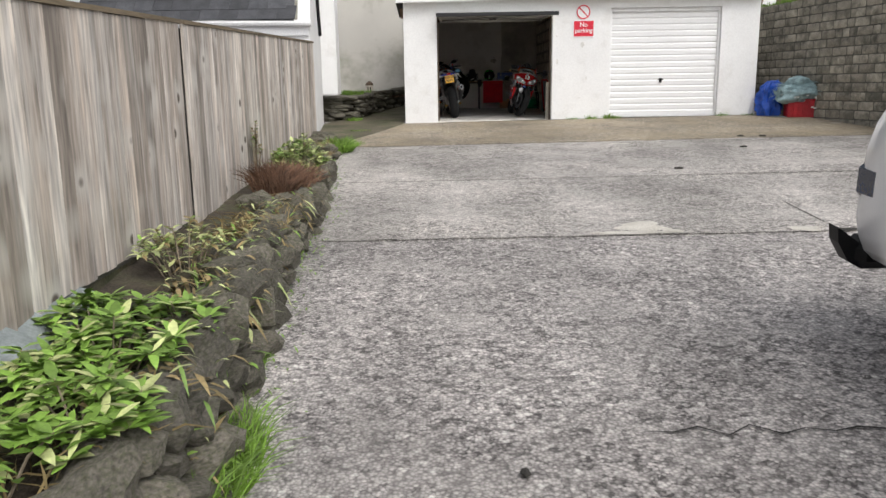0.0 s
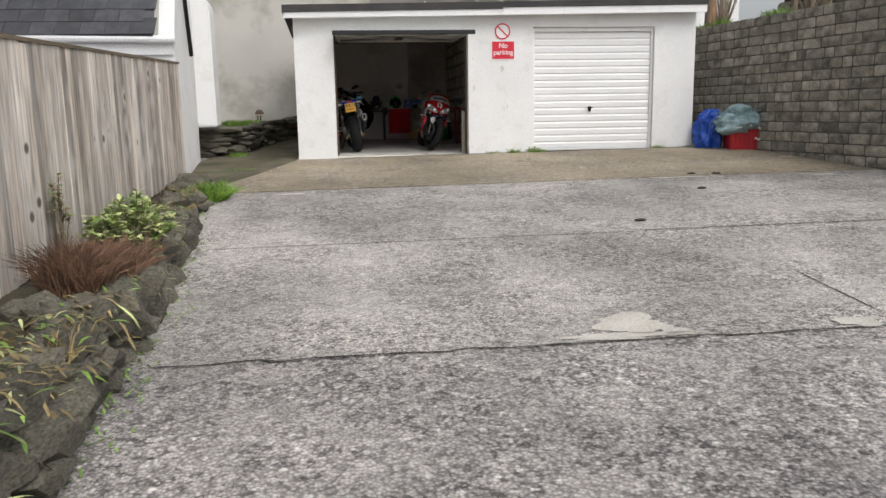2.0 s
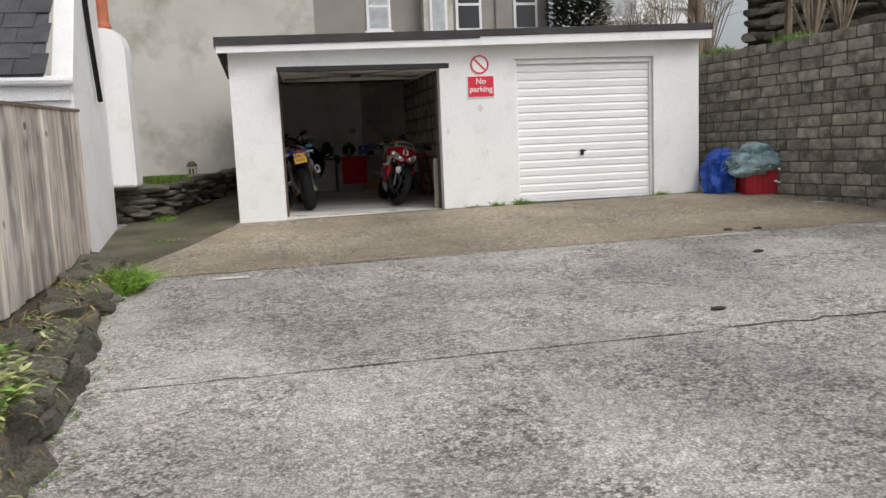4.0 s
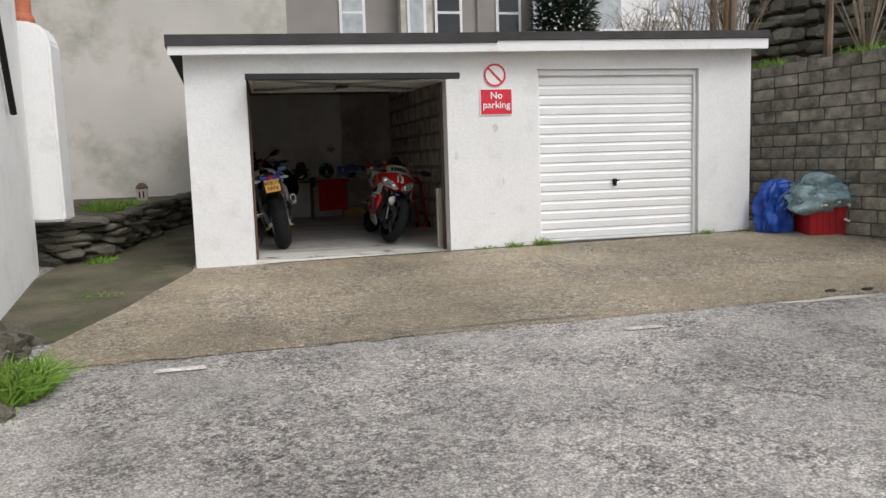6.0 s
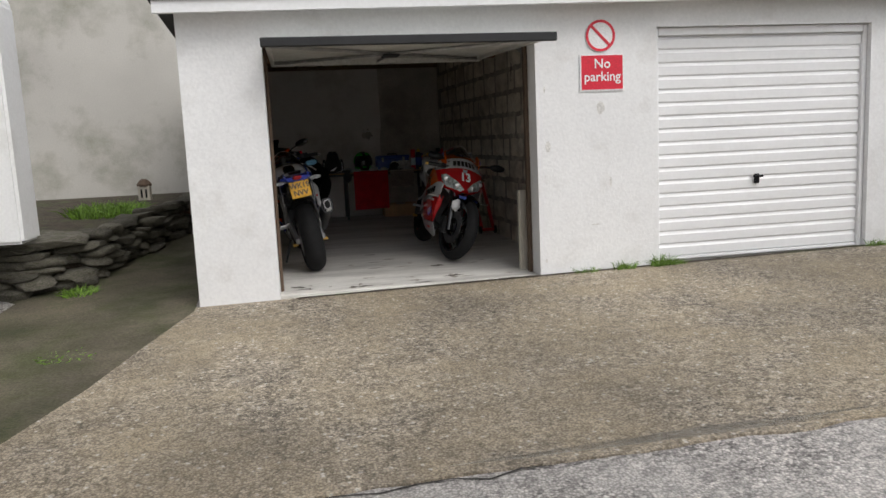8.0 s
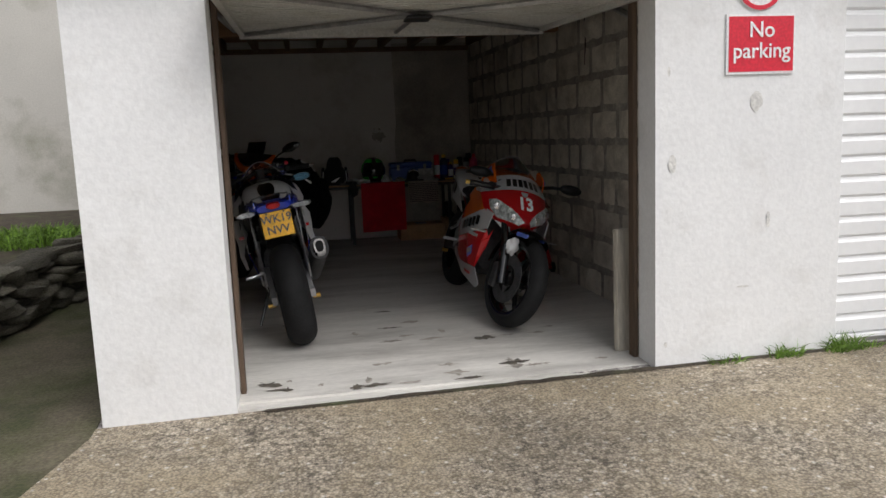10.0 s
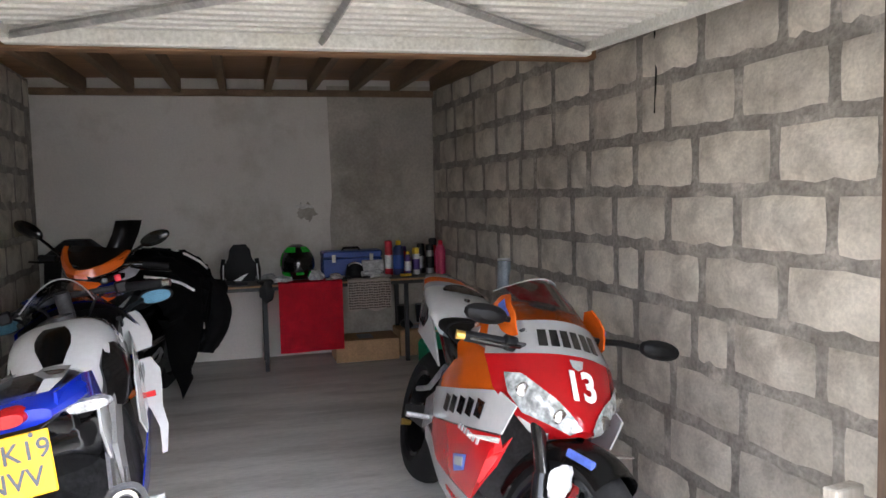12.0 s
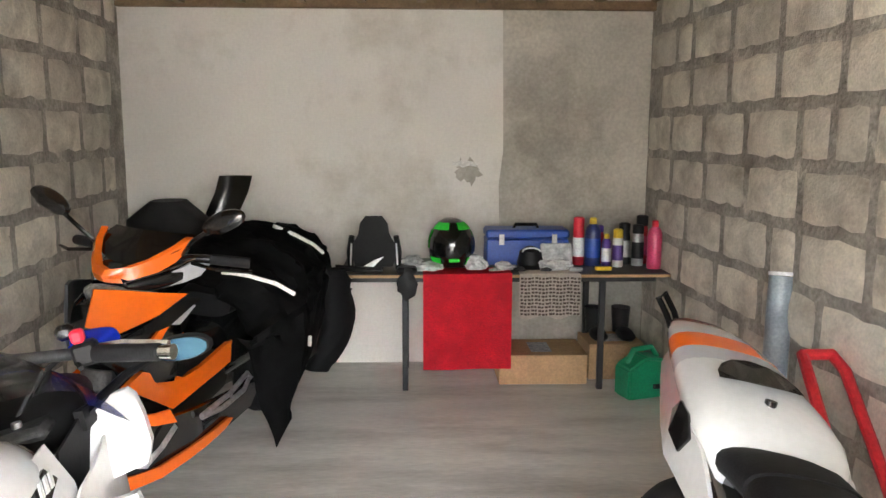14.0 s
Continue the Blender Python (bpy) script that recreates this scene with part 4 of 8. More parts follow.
part("cap", lathe([(0.10, 0.21), (0.10, 0.24), (0.06, 0.29), (0.03, 0.31)], sides=10), M_DARKWOOD, lantern, "rust-brown cap")
for x in (-0.03, 0.03):
    part("slot", boxed(x - 0.012, x + 0.012, -0.084, -0.08, 0.05, 0.17), M_BLACK, lantern)

# ---- retaining wall on the far side (its blocks come last) ----


def far_wall_x(y):
    return 6.35 - 0.175 * (y - 13)


WTOP = 3.07
retaining = empty("block_retaining_wall", None, "grey-brown weathered concrete block retaining wall with moss", "wall", kind="structure")
part("core", prism([(far_wall_x(-3), -3), (far_wall_x(21), 21), (far_wall_x(21) + 0.3, 21), (far_wall_x(-3) + 0.3, -3)], lambda p: ground_z(*p) - 0.1, WTOP - 0.01), M_MORTAR_OUT, retaining)
bm = bmesh.new()
rows = []
for i in range(26):
    y = -3 + i * 1.2
    row = []
    for k in range(9):
        x = far_wall_x(y) + 0.2 + k * 1.1
        z = WTOP - 0.06 + 0.05 * k + 0.15 * noise.noise((x, y, 0)) * min(1, k)
        row.append(bm.verts.new((x, y, z)))
    rows.append(row)
for a, b in zip(rows, rows[1:]):
    for k in range(8):
        bm.faces.new((a[k], a[k + 1], b[k + 1], b[k]))
thing("earth_bank", bm, M_MOSSY, "brown earth bank above the block wall", "ground", "structure", True)
rubble = empty("rubble_wall", None, "old brown rubble stone wall on the bank", "wall", kind="structure")
part("core", prism([(13.5, 27), (19.5, 17), (19.9, 17), (13.9, 27)], 2.4, 8.5), M_SOIL, rubble)
rng = random.Random(12)
for i in range(34):
    for c in range(8):
        u = (i + rng.random()) / 34
        st = new("stone", flat[rng.randrange(6)])
        st.parent = rubble
        st.matrix_world = pose(13.5 + 6 * u, 27 - 10 * u, 4.4 + c * 0.40 + rng.uniform(-0.05, 0.05), 0, 0, -59 + rng.uniform(-8, 8)) @ Matrix.Diagonal((rng.uniform(0.22, 0.42), 0.25, rng.uniform(0.10, 0.2), 1))


def bare_shrub(centre, height, spread, n, seed):
    rng = random.Random(seed)
    bm = bmesh.new()
    for _ in range(n):
        a = rng.uniform(0, 6.28)
        tip = Vector((math.cos(a) * spread * rng.random(), math.sin(a) * spread * rng.random(), height * rng.uniform(0.6, 1)))
        mid = tip * 0.5 + Vector((rng.uniform(-0.1, 0.1), rng.uniform(-0.1, 0.1), 0.1))
        tube([(0, 0, -0.1), mid, tip], [0.018, 0.01, 0.003], bm, 3, False)
        for _ in range(4):
            p = mid.lerp(tip, rng.random())
            tube([p, p + Vector((rng.uniform(-0.3, 0.3), rng.uniform(-0.3, 0.3), rng.uniform(0, 0.35)))], [0.006, 0.002], bm, 3, False)
    ob = thing("bare_shrub", bm, M_TWIG, "bare twiggy shrub above the block wall", "shrub", group="shrubs on the bank")
    ob.matrix_world = pose(*centre)


for i, c in enumerate([(6.1, 17.6, 3.1), (6.4, 19.6, 3.15), (7.2, 18.0, 3.2), (6.9, 21.5, 3.3), (7.9, 16.0, 3.3), (8.2, 20.0, 3.4), (7.3, 14.5, 3.2), (8.6, 24.0, 3.6)]):
    bare_shrub(c, 1.5 + 0.2 * (i % 3), 0.8, 26, 90 + i)
for i, (x, y, h) in enumerate([(6.55, 17.2, 3.6), (7.35, 19.0, 4.0), (8.4, 17.4, 4.2)]):
    trunk = empty("bare_tree", pose(x, y, 3.0), "bare tree trunk on the bank", "tree", "trees on the bank")
    part("trunk", tube([(0, 0, 0), (0.05, 0.02, h * 0.4), (0.0, 0.1, h)], [0.07, 0.06, 0.04], sides=8), M_BARK, trunk)
    bm = bmesh.new()
    rg = random.Random(i)
    for k in range(12):
        z = h * rg.uniform(0.35, 1)
        tube([(0.03, 0.04, z), (rg.uniform(-0.5, 0.5), rg.uniform(-0.5, 0.5), z + 0.4), (rg.uniform(-1, 1), rg.uniform(-1, 1), z + 0.9)], [0.02, 0.012, 0.004], bm, 4, False)
    part("branches", bm, M_TWIG, trunk)
thing("wooden_post", tube([(6.95, 17.9, 3.0), (6.95, 17.9, 6.5)], 0.07, sides=10), M_TIMBER, "red-brown timber post on the bank", "post")
for i, (x, y) in enumerate([(5.95, 15.6), (5.9, 16.4), (6.2, 14.2)]):
    tuft("grass_tuft", (x + 0.1, y, 3.05), (0.12, 0.35), 0.22, 160, M_GRASS, "pale grass along the wall top", 100 + i, 0.006, 0.7)

# ---- houses at the back ----


def sash_window(house, x0, x1, z0, z1, y, mat, rail=True):
    w = part("window", boxed(x0, x1, y - 0.06, y - 0.003, z0, z1), M_PVC, house, "white framed window")
    f = 0.10
    mid = (z0 + z1) / 2
    spans = [(z0 + f, mid - f / 2), (mid + f / 2, z1 - f)] if rail else [(z0 + f, z1 - f)]
    for a, b in spans:
        part("pane", boxed(x0 + f, x1 - f, y - 0.075, y - 0.062, a, b), mat, w)
    part("sill", boxed(x0 - 0.08, x1 + 0.08, y - 0.16, y - 0.062, z0 - 0.1, z0), M_PVC, w)


far_house = empty("terrace_house", None, "brown-grey rendered terrace house with white sash windows", "house", kind="structure")
part("wall", boxed(0.2, 9.4, 34.0, 34.4, 1.5, 10.5), M_HOUSE, far_house)
part("wall", boxed(4.4, 5.5, 33.4, 33.998, 1.5, 10.4), M_GREY_RENDER, far_house, "paler projecting bay")
part("roof", prism([(33.6, 10.5), (33.6, 10.6), (37.5, 13.2), (37.5, 10.5)], 0.0, 9.6, "x"), M_SLATE, far_house)
sash_window(far_house, 2.35, 3.25, 6.3, 8.1, 34.0, M_PANE_PALE)
sash_window(far_house, 4.62, 5.28, 6.1, 8.1, 33.4, M_PANE_PALE, False)
sash_window(far_house, 5.72, 6.72, 6.25, 8.2, 34.0, M_PANE)
sash_window(far_house, 7.98, 8.92, 6.25, 8.2, 34.0, M_PANE)
part("downpipe", tube([(7.3, 33.93, 2), (7.3, 33.93, 10)], 0.05, sides=6), M_HOUSE, far_house)
white_far = empty("white_terrace_house", None, "white rendered house with a wide window", "house", kind="structure")
part("wall", boxed(10.4, 16.4, 36.0, 36.4, 1.5, 10.0), M_WHITE, white_far)
part("roof", boxed(10.2, 16.6, 35.7, 40, 10.0, 10.3), M_SLATE, white_far)
sash_window(white_far, 12.0, 13.9, 6.95, 8.6, 36.0, M_PANE_PALE, False)
sash_window(white_far, 15.4, 16.1, 7.45, 8.6, 36.0, M_PANE_PALE, False)
rail = empty("white_railing", None, "white tubular railing behind the garage roof", "railing")
for z in (4.62, 4.80):
    part("rail", tube([(1.55, 26.0, z - 0.10), (1.75, 26.0, z), (6.2, 26.0, z)], 0.035, sides=6), M_PVC, rail)
for x in (1.8, 4.0, 4.5, 6.1):
    part("post", tube([(x, 26, 1.6), (x, 26, 4.9)], 0.03, sides=6), M_PVC, rail)
terrace_wall = thing("rear_extension", boxed(1.4, 6.5, 26.1, 30, 1.4, 4.45), M_HOUSE, "low grey flat-roofed rear extension", "house", "structure")
conifer = empty("conifer", pose(10.3, 33.2, 2.0), "dark green dense conifer between the houses", "tree")
part("trunk", tube([(0, 0, 0), (0, 0, 4), (0, 0, 8)], [0.2, 0.13, 0.03], sides=8), M_BARK, conifer)
bm = bmesh.new()
rg = random.Random(5)
for _ in range(9000):
    z = rg.uniform(1.0, 8.6)
    r = 1.15 * (1 - ((z - 3.5) / 5.6) ** 2 * 0.8 if z > 3.5 else 1) * rg.uniform(0.55, 1.05)
    a = rg.uniform(0, 6.283)
    leaf(bm, (math.cos(a) * r, math.sin(a) * r, z), (math.cos(a), math.sin(a), rg.uniform(-0.2, 1.2)), rg.uniform(0.16, 0.34), 0.07, 0.2, rg)
part("crown", bm, M_CONIFER, conifer)["kind"] = "stuff"

# ---- bag, crate and net by the garage ----
bag = bmesh.new()
secs = []
for i in range(29):
    u = i / 28
    z = ground_z(5.52, 14.72) + 0.012 + 0.62 * u
    ring = []
    for k in range(56):
        a = 2 * math.pi * k / 56
        c, q = math.cos(a), math.sin(a)
        r = 1 + 0.42 * noise.noise((c * 2, q * 2, u * 3)) + 0.30 * noise.noise((c * 5 + 3, q * 5, u * 7)) + 0.14 * abs(noise.noise((c * 11, q * 11, u * 15)))
        w = (0.17 + 0.05 * math.sin(u * 3.0) - 0.05 * u) * r * (1 if u < 0.9 else 1 - 4 * (u - 0.9))
        ring.append((5.53 + 1.05 * w * c + 0.03 * u, 14.70 + 0.85 * w * q, z + 0.05 * noise.noise((c * 2, q * 2, u * 4)) * u))
    secs.append(ring)
blue = thing("blue_bag", loft(secs, bag), M_BLUE_TARP, "crumpled blue woven plastic sack beside the garage", "bag", smooth=True)
part("handle_strap", tube([(5.42, 14.54, 1.5), (5.45, 14.5, 1.62), (5.58, 14.5, 1.64), (5.64, 14.54, 1.5)], 0.012, sides=5), M_BLUE_TARP, blue)
crate = empty("red_crate", pose(5.98, 14.42, ground_z(5.98, 14.42) + 0.004, 0, 0, -10), "red plastic fish crate holding nets", "crate")
for x0, x1, y0, y1 in [(-0.25, 0.25, -0.18, -0.165), (-0.25, 0.25, 0.165, 0.18), (-0.25, -0.235, -0.164, 0.164), (0.235, 0.25, -0.164, 0.164)]:
    part("side", boxed(x0, x1, y0, y1, 0.0, 0.31, 0.003), M_CRATE, crate)
part("bottom", boxed(-0.234, 0.234, -0.164, 0.164, 0.005, 0.02), M_CRATE, crate)
for i in range(7):
    part("rib", boxed(-0.24 + i * 0.077, -0.225 + i * 0.077, -0.192, -0.181, 0.02, 0.28, 0.003), M_CRATE, crate)
part("rim", tube([(-0.26, -0.19, 0.305), (0.26, -0.19, 0.305), (0.26, 0.19, 0.305), (-0.26, 0.19, 0.305), (-0.26, -0.19, 0.305)], 0.014, sides=6), M_CRATE, crate)
net = empty("fishing_net", pose(5.96, 14.42, ground_z(5.98, 14.42) + 0.32), "heap of grey-green fishing net with white floats", "net")
bm = bmesh.new()
lump(bm, (0.0, -0.02, 0.09), (0.41, 0.27, 0.21), 3, 0.45, 5)
lump(bm, (0.16, -0.06, 0.16), (0.20, 0.17, 0.13), 9, 0.45, 4)
lump(bm, (-0.08, -0.02, 0.28), (0.2, 0.17, 0.13), 5, 0.3, 3)
part("netting", bm, M_NET, net, smooth=True)
rg = random.Random(3)
bm = bmesh.new()
for _ in range(420):
    a, b = rg.uniform(0, 6.28), rg.uniform(-0.2, 1.3)
    p = Vector((0.37 * math.cos(a) * math.cos(b), 0.26 * math.sin(a) * math.cos(b), 0.10 + 0.22 * math.sin(b)))
    q = p + Vector((rg.uniform(-0.2, 0.2), rg.uniform(-0.15, 0.15), rg.uniform(-0.12, 0.06)))
    tube([p * 1.02, (p + q) / 2 * 1.1, q], 0.004, bm, 3, False)
part("cords", bm, M_NET, net)
for k in range(13):
    a = rg.uniform(3.3, 6.2)
    bm = bmesh.new()
    lump(bm, (0.40 * math.cos(a), 0.29 * math.sin(a), rg.uniform(-0.16, 0.14)), (0.028, 0.018, 0.016), k, 0.1, 1)
    part("float", bm, M_SIGN_WHITE, net)
thing("net_scrap", blot(5.62, 14.42, 0.16, 0.05, 4, 0.018), M_NET, "scrap of green net on the concrete", "net", "structure")
for i, (x, y) in enumerate([(4.05, 11.9), (4.35, 11.85), (3.7, 10.8), (2.4, 9.2), (0.09, 2.74)]):
    bm = bmesh.new()
    lump(bm, (x, y, ground_z(x, y) + 0.02), (0.055, 0.022, 0.014) if i < 4 else (0.018, 0.03, 0.01), i, 0.5, 2)
    thing("debris", bm, M_CRACK_AND_GAP, "dark scrap of debris on the concrete", "debris")

# ---- parked white van ----
M_VAN = material("white_van_paint", (0.80, 0.80, 0.81), 0.25, scale=3, amount=0.03, bump=0.0, coat=0.5, fine_amount=0.02)
M_LAMP_DARK = material("dark_lamp_lens", (0.02, 0.03, 0.06), 0.12, scale=5, amount=0.2, bump=0.0)
van = empty("white_van", pose(2.69, 2.12, ground_z(2.69, 2.12), 3.5), "white parked van with a black plastic bumper", "van")
secs = []
for y, w, lo, hi in [(-2.1, 0.80, 0.42, 1.55), (-1.9, 0.87, 0.34, 1.78), (0.8, 0.89, 0.34, 1.80), (1.6, 0.89, 0.34, 1.62), (1.85, 0.885, 0.36, 1.28), (2.0, 0.82, 0.42, 1.05)]:
    ring = []
    for k in range(28):
        a = 2 * math.pi * (k + 0.5) / 28
        c, s = math.cos(a), math.sin(a)
        up = max(0, s)
        ring.append((w * (1 - 0.16 * up ** 2) * math.copysign(abs(c) ** 0.35, c), y, (lo + hi) / 2 + (hi - lo) / 2 * math.copysign(abs(s) ** 0.45, s)))
    secs.append(ring)
part("body", loft(secs), M_VAN, van, smooth=True)
bm = bmesh.new()
box(bm, -0.86, 0.86, 1.86, 2.06, 0.36, 0.52, 0.05)
part("bumper", bm, M_BLACK, van, "black plastic bumper")
bm = prism([(-0.84, 0.50), (-0.92, 0.56), (-0.95, 0.58), (-0.94, 0.50), (-0.88, 0.40), (-0.80, 0.36)], 1.90, 2.0, "y")
part("bumper_corner", bm, M_BLACK, van, "torn black bumper corner")
part("lamp", boxed(-0.885, -0.70, 1.70, 1.94, 0.72, 0.92, 0.04), M_LAMP_DARK, van, "dark lamp cluster")
part("step_bar", tube([(-0.95, 1.35, 0.40), (-0.3, 1.75, 0.38)], 0.03, sides=8), M_BLACK, van)
for x in (-0.80, 0.80):
    for y in (-1.3, 1.05):
        wheel = part("wheel", lathe([(0.12, -0.09), (0.30, -0.10), (0.33, -0.06), (0.33, 0.06), (0.30, 0.10), (0.12, 0.09)], sides=24, axis="x", centre=(x, y, 0.33)), M_BLACK, van, smooth=True)
        part("rim", lathe([(0.001, -0.105), (0.2, -0.105), (0.2, -0.09), (0.2, 0.09), (0.2, 0.105), (0.001, 0.105)], sides=16, axis="x", centre=(x, y, 0.33)), M_GALV, wheel)
for side in (-1, 1):
    part("window", prism([(-0.9, 1.15), (1.1, 1.15), (0.75, 1.62), (-0.9, 1.64)], side * 0.80, side * 0.868, "x"), M_PANE, van)

# ---- inside the garage: table and what lies on it ----
M_BOARD = material("chipboard_edge", (0.42, 0.25, 0.12), 0.7, scale=8, amount=0.2, stretch=(0.3, 1, 1), bump=0.1)
M_DARKTOP = material("dark_table_top", (0.06, 0.05, 0.045), 0.6, scale=6, amount=0.3, bump=0.05)
M_TOWEL = material("red_terry_cloth", (0.80, 0.022, 0.045), 0.95, scale=9, amount=0.12, fine=260, fine_amount=0.25, bump=0.5)
M_CARD = material("brown_cardboard", (0.44, 0.28, 0.15), 0.85, scale=6, amount=0.12, bump=0.05, local=True)
M_HELMET_GREEN = material("green_helmet_paint", (0.03, 0.55, 0.04), 0.25, scale=6, amount=0.1, bump=0.0, coat=0.5)
M_GLOSS_BLACK = material("gloss_black", (0.006, 0.006, 0.006), 0.15, scale=6, amount=0.1, bump=0.0, coat=0.6)
M_TOOLBOX = material("blue_toolbox_steel", (0.015, 0.06, 0.30), 0.4, scale=8, amount=0.1, bump=0.03)
M_CLEAR = material("crumpled_clear_plastic", (0.50, 0.50, 0.50), 0.25, scale=30, amount=0.3, bump=0.4, local=True)
M_GREEN_CAN = material("green_fuel_can", (0.01, 0.26, 0.12), 0.45, scale=6, amount=0.12, bump=0.05)
M_RED_STEEL = material("red_painted_steel", (0.50, 0.02, 0.03), 0.4, scale=8, amount=0.12, bump=0.03)
M_TUBE = material("grey_blue_tube", (0.26, 0.30, 0.34), 0.3, scale=10, amount=0.2, bump=0.03)
M_CHECK_A = material("check_cloth_pale", (0.55, 0.48, 0.42), 0.95, scale=9, amount=0.1, bump=0.2)
M_CHECK_B = material("check_cloth_dark", (0.10, 0.07, 0.06), 0.95, scale=9, amount=0.1, bump=0.2)

TOP = 1.76
table = empty("folding_table", pose(0, 0, 0), "long thin-topped trestle table with black steel legs", "table")
part("tabletop", boxed(-0.02, 1.765, 19.62, 20.17, TOP - 0.018, TOP - 0.003, 0.002), M_BOARD, table, "brown board edge")
part("surface", boxed(-0.018, 1.763, 19.622, 20.168, TOP - 0.0028, TOP, 0.0), M_DARKTOP, table, "dark table surface")
for x in (0.335, 1.415):
    for y in (19.70, 20.10):
        part("leg", boxed(x - 0.016, x + 0.016, y - 0.016, y + 0.016, floor_z(y), TOP - 0.019, 0.003), M_DARK_STEEL, table)
for y in (19.68, 20.12):
    part("rail", boxed(0.05, 1.70, y - 0.012, y + 0.012, TOP - 0.05, TOP - 0.02, 0.002), M_DARK_STEEL, table)

towel = bmesh.new()
rows = []
for j in range(15):
    v = j / 14
    row = []
    for i in range(19):
        u = i / 18
        x = 0.432 + 0.475 * u - 0.006 * v * math.sin(u * 3)
        wave = 0.006 * math.sin(u * 9 + v * 2) * v + 0.004 * noise.noise((u * 5, v * 4, 2))
        if v < 0.14:
            row.append((x, 19.80 - 0.19 * v / 0.14, TOP + 0.006))
        else:
            row.append((x, 19.607 - 0.008 * v + wave, TOP + 0.004 - (v - 0.14) / 0.86 * 0.525 + 0.008 * u))
    rows.append(row)
loft(rows, towel, False, False)
bmesh.ops.solidify(towel, geom=towel.faces[:], thickness=0.006)
thing("red_towel", towel, M_TOWEL, "red towel hanging over the table's front edge", "towel", smooth=True)
rag = empty("check_cloth", pose(0, 0, 0), "small brown and cream checked cloth over the table edge", "cloth")
hang_y = lambda x, z: 19.600 + 0.007 * math.sin(x * 22) * (TOP - z) * 4 + 0.004 * noise.noise((x * 9, z * 9, 4))
bm = bmesh.new()
loft([[(0.945 + 0.33 * i / 24, hang_y(0.945 + 0.33 * i / 24, TOP - z), TOP + 0.004 - z - (0.012 * math.sin(i * 0.5) if z > 0.2 else 0)) for i in range(25)] for z in (0.0, 0.06, 0.12, 0.18, 0.235)], bm, False, False)
bmesh.ops.solidify(bm, geom=bm.faces[:], thickness=-0.004)
part("cloth", bm, M_CHECK_A, rag, "cream checked cloth", True)
bm = bmesh.new()
for j in range(11):
    for i in range(17):
        x, z = 0.952 + i * 0.019 + 0.002 * math.sin(j * 2.1), TOP - 0.012 - j * 0.0195 - 0.002 * math.sin(i * 1.3)
        w = 0.0135 + 0.003 * math.sin(i * 3.7 + j)
        bm.faces.new([bm.verts.new((a, hang_y(a, b) - 0.0035, b)) for a, b in ((x, z), (x + w, z), (x + w, z - 0.011), (x, z - 0.011))])
part("check", bm, M_CHECK_B, rag, "dark brown woven checks")
part("fold_over", boxed(0.95, 1.27, 19.606, 19.72, TOP + 0.001, TOP + 0.006), M_CHECK_A, rag)


def helmet(m, shell_mat, accent, label, tilt_label):
    h = empty("helmet", m, label, "helmet")
    secs = []
    for j in range(15):
        v = j / 14
        z = 0.02 + 0.26 * v
        r = 0.125 * math.sqrt(max(0.0, 1 - ((v - 0.42) / 0.60) ** 2)) + 0.004
        secs.append([(r * 1.0 * math.cos(a), r * 1.15 * math.sin(a) - 0.02 * (1 - v), z) for a in [2 * math.pi * k / 28 for k in range(28)]])
    part("shell", loft(secs), shell_mat, h, smooth=True)
    vis = []
    for j in range(5):
        z = 0.10 + 0.085 * j / 4
        r = 0.129 * math.sqrt(max(0.0, 1 - (((z - 0.02) / 0.26 - 0.42) / 0.60) ** 2)) + 0.006
        vis.append([(r * math.cos(a), r * 1.15 * math.sin(a) - 0.01, z) for a in [math.pi * (1.12 + 0.76 * k / 14) for k in range(15)]])
    part("visor", loft(vis, None, False, False), M_GLOSS_BLACK, h, "dark visor", True)
    if accent:
        for a0, a1, z0, z1 in ((1.08, 1.42, 0.225, 0.262), (1.58, 1.92, 0.225, 0.262), (1.02, 1.30, 0.035, 0.075), (1.70, 1.98, 0.035, 0.075), (1.0, 1.1, 0.12, 0.22), (1.9, 2.0, 0.12, 0.22)):
            band = []
            for j in range(4):
                z = z0 + (z1 - z0) * j / 3
                r = 0.125 * math.sqrt(max(0.0, 1 - (((z - 0.02) / 0.26 - 0.42) / 0.60) ** 2)) + 0.0075
                band.append([(r * math.cos(a), r * 1.15 * math.sin(a) - 0.02 * (1 - (z - 0.02) / 0.26), z) for a in [math.pi * (a0 + (a1 - a0) * k / 8) for k in range(9)]])
            part("flash", loft(band, None, False, False), accent, h, "bright green flash", True)
        part("chin_vent", boxed(-0.03, 0.03, -0.165, -0.14, 0.055, 0.075, 0.006), accent, h)
    return h


helmet(pose(0.59, 19.84, TOP + 0.0, 0, 0, 4), M_GLOSS_BLACK, M_HELMET_GREEN, "black and green full-face motorcycle helmet on the table", "")
visor = empty("spare_cowl", pose(0.165, 19.82, TOP), "black spare headlamp cowl with a white wing badge", "motorcycle part")
bm = bmesh.new()
loft([[(x * w, -0.06 - 0.05 * (1 - (x * x)) * w, z) for x in [k / 6 - 1 for k in range(13)]] for z, w in [(0.02, 0.10), (0.08, 0.125), (0.14, 0.12), (0.2, 0.085), (0.26, 0.075), (0.30, 0.045)]], bm, False, False)
bmesh.ops.solidify(bm, geom=bm.faces[:], thickness=0.02)
part("cowl", bm, M_BLACK, visor, smooth=True)
